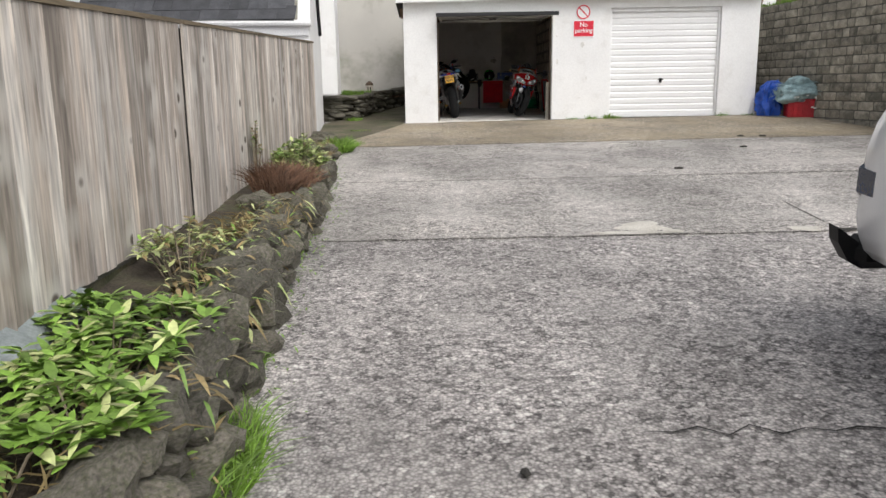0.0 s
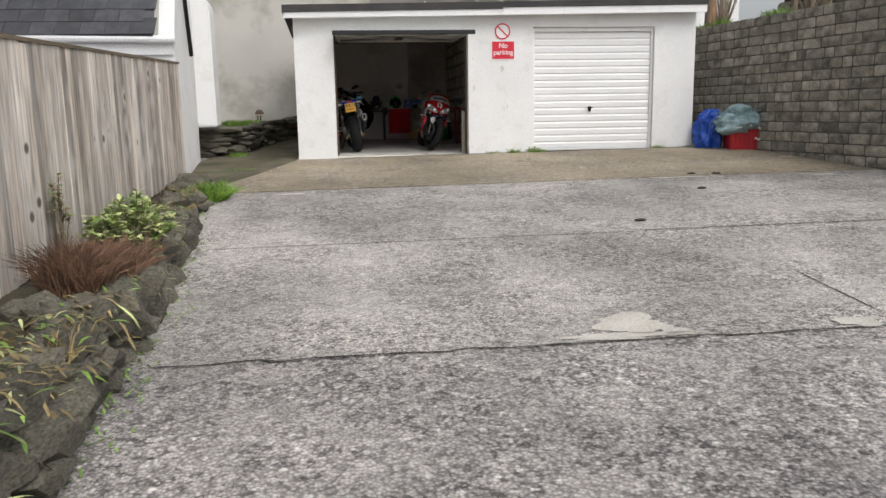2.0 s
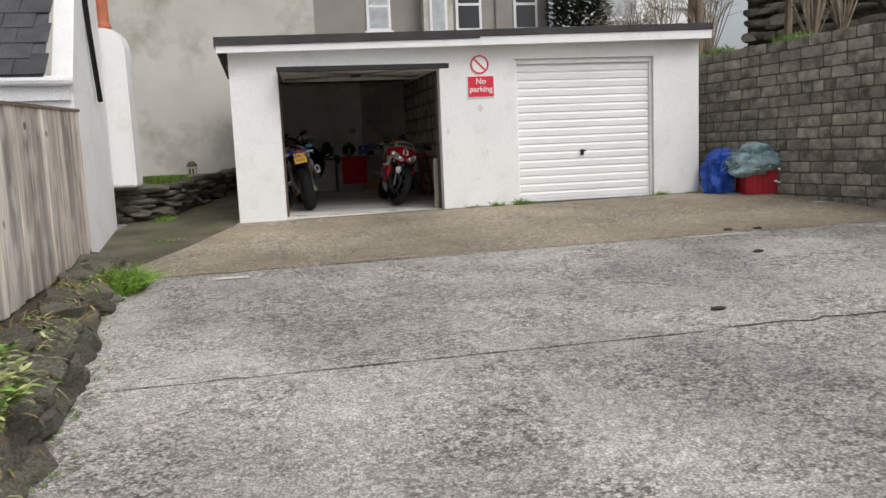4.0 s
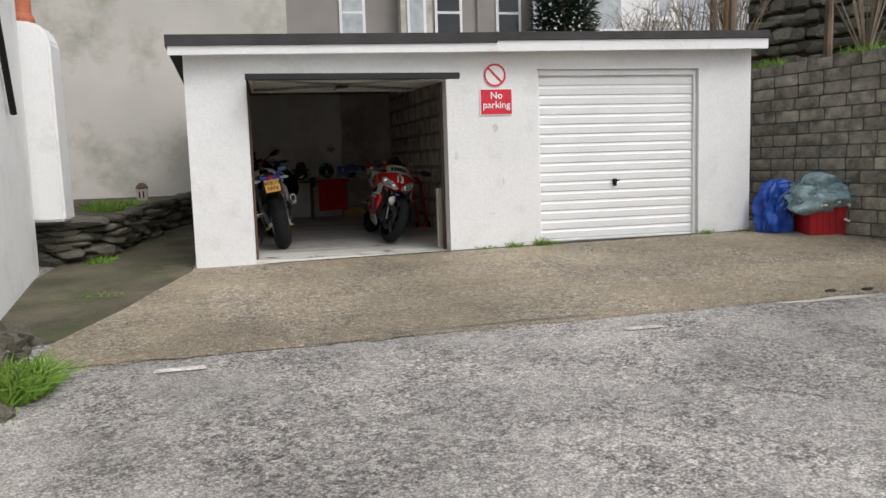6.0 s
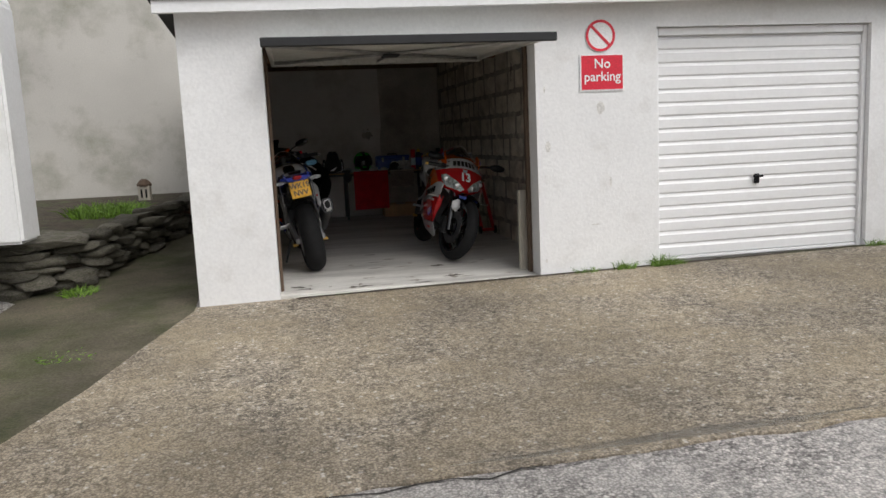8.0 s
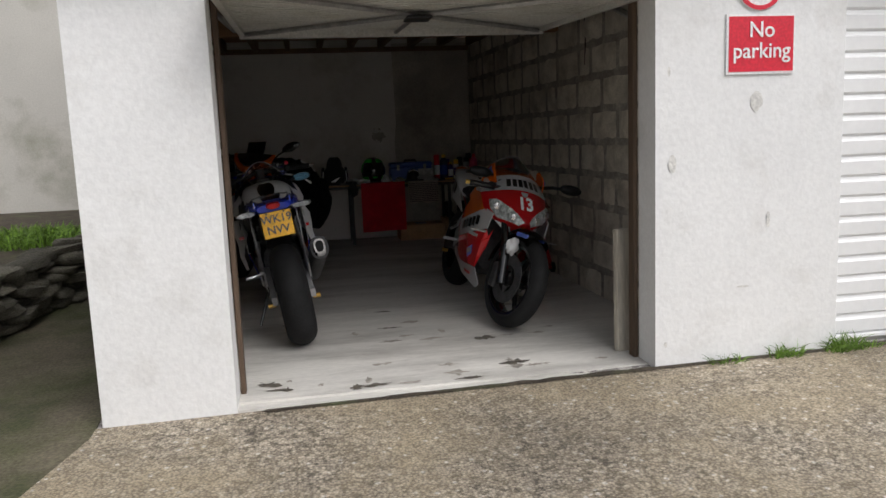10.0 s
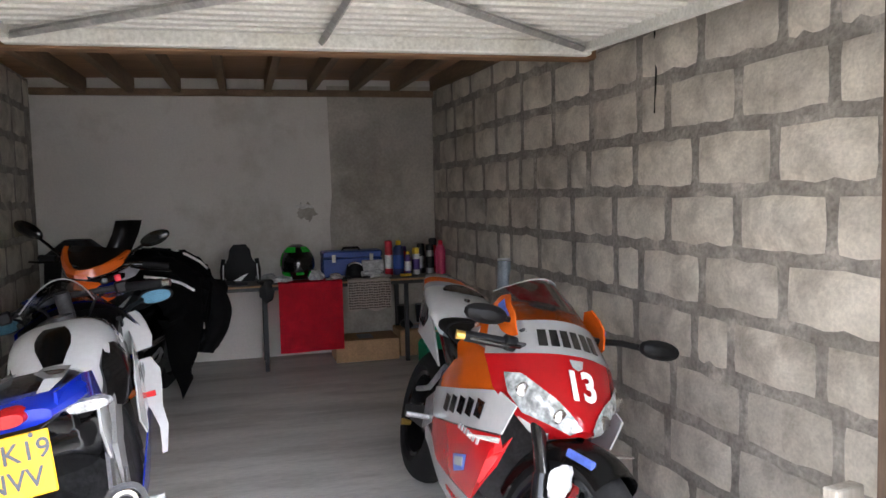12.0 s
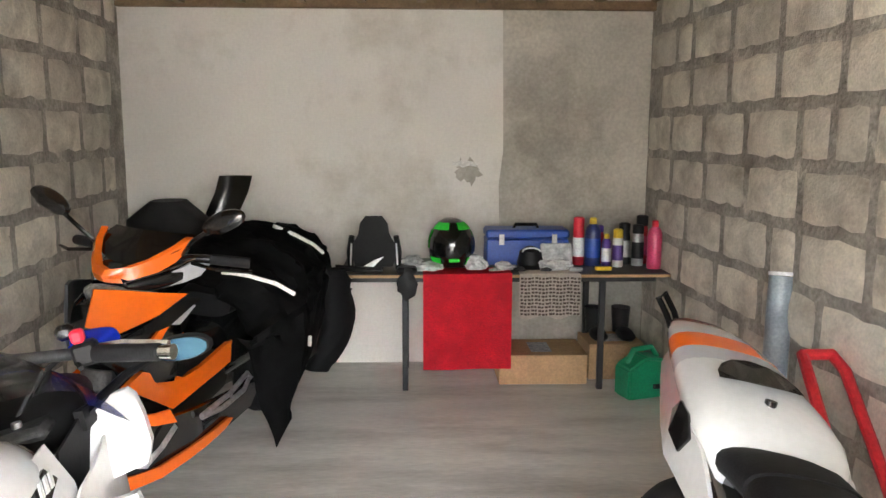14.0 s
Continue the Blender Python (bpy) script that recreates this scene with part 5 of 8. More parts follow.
for s in (-1, 1):
    part("stay", tube([(s * 0.13, -0.03, 0.0), (s * 0.135, -0.04, 0.10), (s * 0.12, -0.05, 0.19)], 0.016, sides=8), M_BLACK, visor)
    part("bright_strip", tube([(s * 0.128, -0.062, 0.03), (s * 0.122, -0.068, 0.15)], 0.005, sides=5), M_SIGN_WHITE, visor)
part("wing_badge", prism([(-0.05, 0.035), (0.0, 0.03), (0.055, 0.085), (0.01, 0.07)], -0.128, -0.122, "y"), M_SIGN_WHITE, visor, "white wing badge")
part("foot", boxed(-0.07, 0.05, -0.13, 0.05, 0.0, 0.02, 0.006), M_BLACK, visor)
lock = empty("cable_lock", pose(0.02, 19.66, TOP), "black cable lock hanging off the table end", "lock")
part("cable", tube([(-0.10, 0.0, 0.02), (0.0, -0.03, 0.03), (0.1, -0.02, 0.02), (0.05, 0.04, 0.02), (-0.06, 0.03, 0.03)], 0.014, sides=8), M_BLACK, lock)
part("barrel", tube([(-0.06, -0.05, 0.02), (0.03, -0.056, -0.04)], 0.02, sides=8), M_BLACK, lock)
part("loop", tube([(-0.02, -0.055, 0.0), (0.0, -0.06, -0.06), (0.03, -0.055, -0.08)], 0.012, sides=6), M_BLACK, lock)
gloves = empty("glove", pose(0.345, 19.62, TOP), "black glove hung over the table edge", "glove")
bm = bmesh.new()
lump(bm, (0, -0.012, -0.045), (0.05, 0.016, 0.075), 4, 0.5, 3)
part("palm", bm, M_BLACK, gloves, smooth=True)
part("cuff", boxed(-0.055, 0.055, 0.0, 0.09, 0.002, 0.035, 0.012), M_BLACK, gloves)

toolbox = empty("toolbox", pose(1.03, 20.0, TOP), "blue steel toolbox with a black handle", "toolbox")
part("body", boxed(-0.235, 0.235, -0.10, 0.10, 0.0, 0.15, 0.008), M_TOOLBOX, toolbox)
part("lid", boxed(-0.238, 0.238, -0.103, 0.103, 0.152, 0.205, 0.012), M_TOOLBOX, toolbox)
part("handle", tube([(-0.07, 0, 0.20), (-0.06, 0, 0.225), (0.06, 0, 0.225), (0.07, 0, 0.20)], 0.010, sides=8), M_BLACK, toolbox, "black carrying handle")
for x in (-0.15, 0.15):
    part("latch", boxed(x - 0.015, x + 0.015, -0.112, -0.104, 0.12, 0.18, 0.002), M_GALV, toolbox)
mug = empty("action_camera_case", pose(1.03, 19.80, TOP), "round black case with a pale rim", "case")
part("body", lathe([(0.001, 0), (0.06, 0), (0.075, 0.03), (0.06, 0.10), (0.02, 0.125), (0.001, 0.127)], sides=20), M_BLACK, mug, smooth=True)
part("rim", tube([(0.05 * math.cos(a), -0.04 + 0.01 * math.sin(a), 0.10 + 0.02 * math.sin(a)) for a in [math.pi * k / 10 for k in range(11)]], 0.005, sides=5), M_SIGN_WHITE, mug)
parcel = thing("plastic_packet", boxed(-0.09, 0.09, -0.012, 0.012, 0.0, 0.13, 0.006), M_CLEAR, "white plastic packet leaning on the toolbox", "packet")
parcel.matrix_world = pose(1.19, 19.86, TOP + 0.002, -14, 0, 3)
for i, (x, y, sx, sz, lab) in enumerate([(0.47, 19.73, 0.08, 0.03, "crumpled clear plastic bag"), (0.72, 19.76, 0.07, 0.045, "crumpled clear plastic bag"), (0.88, 19.75, 0.06, 0.025, "crumpled clear plastic bag"), (1.17, 19.73, 0.09, 0.035, "open clear parts tray"), (0.38, 19.95, 0.06, 0.03, "crumpled clear plastic bag")]):
    bm = bmesh.new()
    lump(bm, (x, y, TOP + sz * 0.8), (sx, 0.05, sz), i + 60, 0.5, 3)
    thing("plastic_bag", bm, M_CLEAR, lab + " on the table", "bag")
for i, (x, y, s) in enumerate([(0.96, 19.70, 0.02), (1.26, 19.68, 0.022), (1.10, 19.69, 0.018), (0.82, 19.69, 0.017)]):
    bm = bmesh.new()
    lump(bm, (x, y, TOP + s * 0.7), (s * 1.8, s, s * 0.7), i, 0.4, 2)
    thing("small_fitting", bm, M_GALV if i % 2 else M_DARK_STEEL, "small loose metal fitting on the table", "fitting")


def bottle(x, y, r, h, body_mat, cap_mat, label, neck=0.45, cap=0.05, band=None, name="bottle"):
    b = empty(name, pose(x, y, TOP), label, "bottle")
    part("body", lathe([(r * 0.95, 0), (r, 0.008), (r, h * 0.70), (r * 0.85, h * 0.80), (r * neck, h * 0.88), (r * neck, h - cap)], sides=18), body_mat, b, smooth=True)
    part("cap", lathe([(r * neck * 1.15, h - cap), (r * neck * 1.15, h - 0.006), (r * neck * 0.8, h)], sides=14), cap_mat, b, smooth=True)
    if band:
        part("label_band", lathe([(r + 0.001, h * 0.18), (r + 0.001, h * 0.58)], sides=18, caps=False), band, b, smooth=True)
    return b


M_NAVY = material("navy_plastic", (0.012, 0.02, 0.09), 0.35, scale=8, amount=0.1, bump=0.0)
M_YELLOW = material("yellow_plastic", (0.75, 0.50, 0.02), 0.4, scale=8, amount=0.1, bump=0.0)
M_PURPLE = material("purple_plastic", (0.06, 0.02, 0.18), 0.4, scale=8, amount=0.1, bump=0.0)
M_PINK = material("pink_fluid_bottle", (0.60, 0.06, 0.16), 0.3, scale=8, amount=0.15, bump=0.0)
bottle(1.325, 19.93, 0.032, 0.275, M_RED_SIGN, M_RED_SIGN, "tall red aerosol can", 0.85, 0.06, M_SIGN_WHITE, "aerosol_can")
bottle(1.400, 19.90, 0.045, 0.275, M_NAVY, M_YELLOW, "dark blue oil bottle with a yellow cap", 0.4, 0.05, M_TOOLBOX)
bottle(1.465, 19.84, 0.027, 0.19, M_PURPLE, M_YELLOW, "purple bottle with a yellow cap", 0.5, 0.05, M_SIGN_WHITE)
bottle(1.535, 19.86, 0.030, 0.215, M_PLASTER, M_YELLOW, "pale aerosol can with a yellow cap", 0.8, 0.05, M_PURPLE, "aerosol_can")
bottle(1.595, 19.95, 0.033, 0.24, M_BLACK, M_BLACK, "matt black aerosol can on the table", 0.85, 0.05, M_GALV, "aerosol_can")
bottle(1.66, 19.90, 0.033, 0.235, M_GALV, M_BLACK, "grey spray can with a black cap", 0.85, 0.05, M_BLACK, "aerosol_can")
bottle(1.725, 19.80, 0.040, 0.27, M_PINK, M_RED_SIGN, "pink spray bottle with a red trigger head", 0.4, 0.06)
bottle(1.705, 19.98, 0.034, 0.28, M_RED_STEEL, M_BLACK, "red aerosol can with a black cap", 0.85, 0.06, M_PINK, "aerosol_can")
bottle(1.46, 20.0, 0.028, 0.22, M_RED_SIGN, M_PURPLE, "small red can with a purple cap", 0.8, 0.04, None, "aerosol_can")
thing("spray_straw", boxed(1.38, 1.47, 19.72, 19.75, TOP + 0.001, TOP + 0.022, 0.004), M_YELLOW, "small yellow box on the table", "box")

# ---- under the table and along the wall ----


def carton(name, x0, x1, y0, y1, h, label, turn=0):
    z = floor_z((y0 + y1) / 2)
    c = empty(name, pose((x0 + x1) / 2, (y0 + y1) / 2, z + 0.002, 0, 0, turn), label, "box")
    w, d = (x1 - x0) / 2, (y1 - y0) / 2
    part("body", boxed(-w, w, -d, d, 0, h - 0.004, 0.003), M_CARD, c)
    part("flap", boxed(-w, w, -d, -0.003, h - 0.0035, h, 0.0), M_CARD, c)
    part("flap", boxed(-w, w, 0.003, d, h - 0.0035, h, 0.0), M_CARD, c)
    part("tape", boxed(-0.06, 0.06, -d * 0.6, d * 0.6, h + 0.0006, h + 0.0012), M_CLEAR, c)


carton("cardboard_box", 0.86, 1.36, 19.76, 20.10, 0.17, "long brown cardboard box on the floor", 0)
carton("cardboard_box", 1.38, 1.70, 19.84, 20.12, 0.21, "brown cardboard box under the table", 2)
for x in (1.45, 1.61):
    bt = empty("boot", pose(x, 19.98, floor_z(19.98) + 0.213, 0, 0, 8), "black motorcycle boot standing on a box", "boot", "pair of boots")
    bm = bmesh.new()
    lump(bm, (0, -0.05, 0.035), (0.045, 0.11, 0.04), 3, 0.15, 3)
    part("foot", bm, M_BLACK, bt, smooth=True)
    part("shaft", loft([ring_xy(0, 0.03, 0.03 + 0.05 * i, 0.045 + 0.003 * i, 0.05 + 0.004 * i) for i in range(4)]), M_BLACK, bt, smooth=True)
can = empty("fuel_can", pose(1.625, 19.60, floor_z(19.6), 0, 0, 18), "green plastic fuel can on the floor", "fuel can")
bm = prism([(-0.13, 0.0), (0.13, 0.0), (0.14, 0.12), (0.10, 0.21), (-0.02, 0.23), (-0.13, 0.17)], -0.075, 0.075, "y")
bmesh.ops.bevel(bm, geom=bm.edges[:], offset=0.014, segments=2, affect="EDGES")
part("body", bm, M_GREEN_CAN, can, smooth=True)
part("handle", tube([(-0.10, 0, 0.19), (-0.06, 0, 0.26), (0.05, 0, 0.265), (0.09, 0, 0.21)], 0.016, sides=8), M_GREEN_CAN, can)
part("spout", tube([(0.02, -0.085, 0.07), (0.15, -0.09, 0.06)], 0.014, sides=8), M_BLACK, can, "black pouring spout")
tb = thing("grey_tube", tube([(1.78, 18.42, floor_z(18.4)), (1.80, 18.46, 1.55), (1.825, 18.50, 1.96)], 0.048, sides=18), M_TUBE, "grey-blue cardboard tube leaning on the block wall", "tube", smooth=True)
part("end_cap", tube([(1.825, 18.50, 1.961), (1.8258, 18.502, 1.975)], 0.05, sides=18), M_SIGN_WHITE, tb)
stand = empty("paddock_stand", pose(1.775, 17.92, floor_z(17.92), 0, 0, 0), "red tubular steel paddock stand beside the wall", "paddock stand")
part("arm", tube([(-0.07, -0.45, 0.06), (-0.07, -0.05, 0.48), (-0.065, 0.12, 0.66), (-0.05, 0.19, 0.70)], 0.020, sides=10), M_RED_STEEL, stand)
part("arm", tube([(0.07, -0.45, 0.06), (0.07, -0.05, 0.48), (0.065, 0.12, 0.66), (0.05, 0.19, 0.70)], 0.020, sides=10), M_RED_STEEL, stand)
part("cross_bar", tube([(-0.055, 0.185, 0.698), (0.055, 0.185, 0.698)], 0.020, sides=10), M_RED_STEEL, stand)
part("base_bar", tube([(-0.075, -0.46, 0.045), (0.075, -0.46, 0.045)], 0.018, sides=10), M_RED_STEEL, stand)
for x in (-0.088, 0.086):
    part("caster", lathe([(0.001, -0.012), (0.044, -0.012), (0.044, 0.012), (0.001, 0.012)], sides=16, axis="x", centre=(x, -0.46, 0.045)), M_BLACK, stand)
hook = thing("tubular_stand", tube([(1.74, 19.27, floor_z(19.27)), (1.70, 19.28, 1.46), (1.64, 19.29, 1.62), (1.60, 19.30, 1.70), (1.635, 19.31, 1.72), (1.69, 19.32, 1.62), (1.76, 19.34, 1.40), (1.77, 19.35, floor_z(19.35))], 0.016, sides=8), M_BLACK, "bent black tubular stand on the floor", "stand", smooth=True)
plank = thing("timber_offcut", boxed(-0.05, 0.05, -0.02, 0.02, 0.0, 0.69, 0.004), M_PALEWOOD, "pale timber offcut leaning at the door post", "plank")
plank.matrix_world = pose(1.545, 15.25, floor_z(15.25), -2, 1.0, 12)

for i in range(34):
    rg = random.Random(200 + i)
    x, y = rg.uniform(-0.45, 1.45), 15.02 + 1.6 * rg.random() ** 1.8
    bm = bmesh.new()
    w, d = rg.uniform(0.015, 0.08), rg.uniform(0.012, 0.045)
    vs = [bm.verts.new((x + w * math.cos(a) * (1 + 1.3 * noise.noise((math.cos(a) * 1.7, math.sin(a) * 1.7, i * 3.1))), y + d * math.sin(a) * (1 + 1.3 * noise.noise((math.cos(a) * 1.7, math.sin(a) * 1.7, i * 3.1 + 1))), floor_z(y) + 0.003)) for a in [2 * math.pi * k / 24 for k in range(24)]]
    bm.faces.new(vs)
    part("floor_flake", bm, M_FLAKE if i % 3 == 0 else M_GRIME, garage)
for i, (x, z, w, h, m) in enumerate([(0.70, 2.275, 0.078, 0.062, M_PLASTER_DARK), (0.665, 2.325, 0.055, 0.020, M_CHIP), (0.735, 2.322, 0.03, 0.012, M_CHIP)]):
    bm = bmesh.new()
    vs = [bm.verts.new((x + w * math.cos(a) * (1 + 0.9 * noise.noise((math.cos(a) * 3, math.sin(a) * 3, i + 7))), BACK - 0.006 - 0.002 * i, z + h * math.sin(a) * (1 + 0.9 * noise.noise((math.cos(a) * 3, math.sin(a) * 3, i + 9))))) for a in [2 * math.pi * k / 28 for k in range(28)]]
    bm.faces.new(vs)
    part("plaster_damage", bm, m, garage)
thing("strip_light", boxed(0.1, 1.05, 16.98, 17.02, 3.075, 3.11, 0.008), M_PLASTER, "unlit pale strip fitting below the roof", "light fitting")
part("cable", tube([(1.90, 16.75, 3.15), (1.905, 16.74, 2.9), (1.90, 16.745, 2.72)], 0.004, sides=5), M_BLACK, garage, "thin black cable on the block wall")

# ---- motorcycles ----


def paint(name, base, rough=0.22):
    return material(name, base, rough, scale=6, amount=0.06, fine=60, fine_amount=0.03, bump=0.0, coat=0.6, local=True)


P_RED, P_WHITE, P_ORANGE, P_BLUE = paint("red_bike_paint", (0.62, 0.012, 0.016)), paint("white_bike_paint", (0.58, 0.58, 0.58)), paint("orange_bike_paint", (0.75, 0.13, 0.008)), paint("blue_bike_paint", (0.008, 0.03, 0.42))
P_GREY, P_BLACK = paint("grey_bike_paint", (0.40, 0.40, 0.42)), paint("black_bike_paint", (0.006, 0.006, 0.0065))
M_TYRE = material("tyre_rubber", (0.012, 0.012, 0.0125), 0.75, scale=12, amount=0.25, fine=120, fine_amount=0.25, bump=0.15, local=True)
M_ALLOY = material("alloy", (0.55, 0.55, 0.56), 0.35, 0.85, scale=20, amount=0.15, bump=0.04, local=True)
M_ENGINE = material("engine_grey", (0.07, 0.07, 0.072), 0.5, 0.6, scale=20, amount=0.3, bump=0.2, local=True)
# disc metal darker than alloy: the shade on it is in the colour
M_DISC = material("shade_dark_brake_disc", (0.20, 0.20, 0.20), 0.4, 0.9, scale=20, amount=0.2, bump=0.03, local=True)
M_GOLD = material("gold_anodised", (0.65, 0.42, 0.10), 0.35, 0.8, scale=20, amount=0.1, bump=0.0)
M_CHROME = material("chrome", (0.75, 0.75, 0.76), 0.12, 1.0, scale=20, amount=0.05, bump=0.0)
M_SEAT = material("black_seat_vinyl", (0.010, 0.010, 0.011), 0.6, scale=14, amount=0.2, fine=160, fine_amount=0.2, bump=0.15, local=True)
M_TAIL_LAMP = material("red_lamp_lens", (0.45, 0.01, 0.012), 0.15, scale=20, amount=0.2, bump=0.0)
M_PLATE = material("yellow_plate", (0.85, 0.44, 0.004), 0.4, scale=6, amount=0.06, bump=0.0)
M_LENS = material("clear_lamp_lens", (0.50, 0.52, 0.52), 0.08, 0.4, scale=30, amount=0.5, fine=70, fine_amount=0.4, bump=0.0, local=True)
M_SMOKE = glass("smoked_screen", (0.80, 0.80, 0.80))
# low blue base paints in the reflected sky, which would otherwise burn out
M_MIRROR = material("mirror_glass", (0.05, 0.11, 0.155), 0.25, 1.0, scale=4, amount=0.02, bump=0.0)
M_DECAL_BLUE = material("blue_sticker", (0.10, 0.16, 0.55), 0.4, scale=20, amount=0.3, bump=0.0)


def ring(y, zc, w, h, p=2.6, n=20, x=0.0, low=1.0):
    """A rounded cross-section at y; low narrows its underside."""
    out = []
    for k in range(n):
        a = 2 * math.pi * (k + 0.5) / n
        c, s = math.cos(a), math.sin(a)
        ww = w * (low + (1 - low) * (s + 1) / 2)
        out.append((x + ww * math.copysign(abs(c) ** (2 / p), c), y, zc + h * math.copysign(abs(s) ** (2 / p), s)))
    return out


def body(rows, **k):
    return loft([ring(*r, **k) for r in rows])


def skin(outline, fx, thick=0.006, cuts=3):
    """A curved panel: an outline in (y, z) laid at the depth fx(y, z)."""
    bm = bmesh.new()
    bm.faces.new([bm.verts.new((0, y, z)) for y, z in outline])
    bmesh.ops.triangulate(bm, faces=bm.faces[:])
    for _ in range(cuts):
        bmesh.ops.subdivide_edges(bm, edges=[e for e in bm.edges if e.calc_length() > 0.07], cuts=1)
        bmesh.ops.triangulate(bm, faces=bm.faces[:])
    for v in bm.verts:
        v.co.x = fx(v.co.y, v.co.z)
    bmesh.ops.recalc_face_normals(bm, faces=bm.faces)
    lo = [min(v.co[k] for v in bm.verts) - thick for k in range(3)]
    hi = [max(v.co[k] for v in bm.verts) + thick for k in range(3)]
    bmesh.ops.solidify(bm, geom=bm.faces[:], thickness=thick)
    for v in bm.verts:
        v.co = [min(max(v.co[k], lo[k]), hi[k]) for k in range(3)]
    return bm


def turned(ob, m):
    ob.matrix_basis = m
    return ob


def wheel(bike, y, radius, width, rim_mat, discs, steer, spokes=6):
    r0 = radius - width * 0.62
    prof = []
    for k in range(11):
        a = math.pi * k / 10
        prof.append((radius - width * 0.5 * (1 - math.sin(a)) * 1.0, -width * 0.5 * math.cos(a)))
    prof = [(r0, -width * 0.42)] + prof + [(r0, width * 0.42)]
    w = turned(part("wheel", lathe([(r0 - 0.018, -width * 0.40), (r0, -width * 0.44), (r0 + 0.012, -width * 0.40), (r0 - 0.012, 0), (r0 + 0.012, width * 0.40), (r0, width * 0.44), (r0 - 0.018, width * 0.40), (r0 - 0.03, 0), (r0 - 0.018, -width * 0.40)], sides=40, axis="x", centre=(0, y, radius), caps=False), rim_mat, bike, "dark alloy wheel", True), steer)
    part("tyre", lathe(prof, sides=44, axis="x", centre=(0, y, radius), caps=False), M_TYRE, w, "black road tyre", True)
    part("hub", lathe([(0.02, -0.07), (0.05, -0.06), (0.04, 0), (0.05, 0.06), (0.02, 0.07)], sides=16, axis="x", centre=(0, y, radius)), rim_mat, w)
    for k in range(spokes):
        a = 2 * math.pi * k / spokes
        c, s = math.cos(a), math.sin(a)
        part("spoke", tube([(0.0, y + 0.04 * c, radius + 0.04 * s), (0.012, y + (r0 - 0.02) * c, radius + (r0 - 0.02) * s)], [0.020, 0.014], sides=5), rim_mat, w)
    for x in discs:
        part("brake_disc", lathe([(0.085, -0.003), (0.155, -0.003), (0.155, 0.003), (0.085, 0.003), (0.085, -0.003)], sides=32, axis="x", centre=(x, y, radius), caps=False), M_DISC, w)
    return w


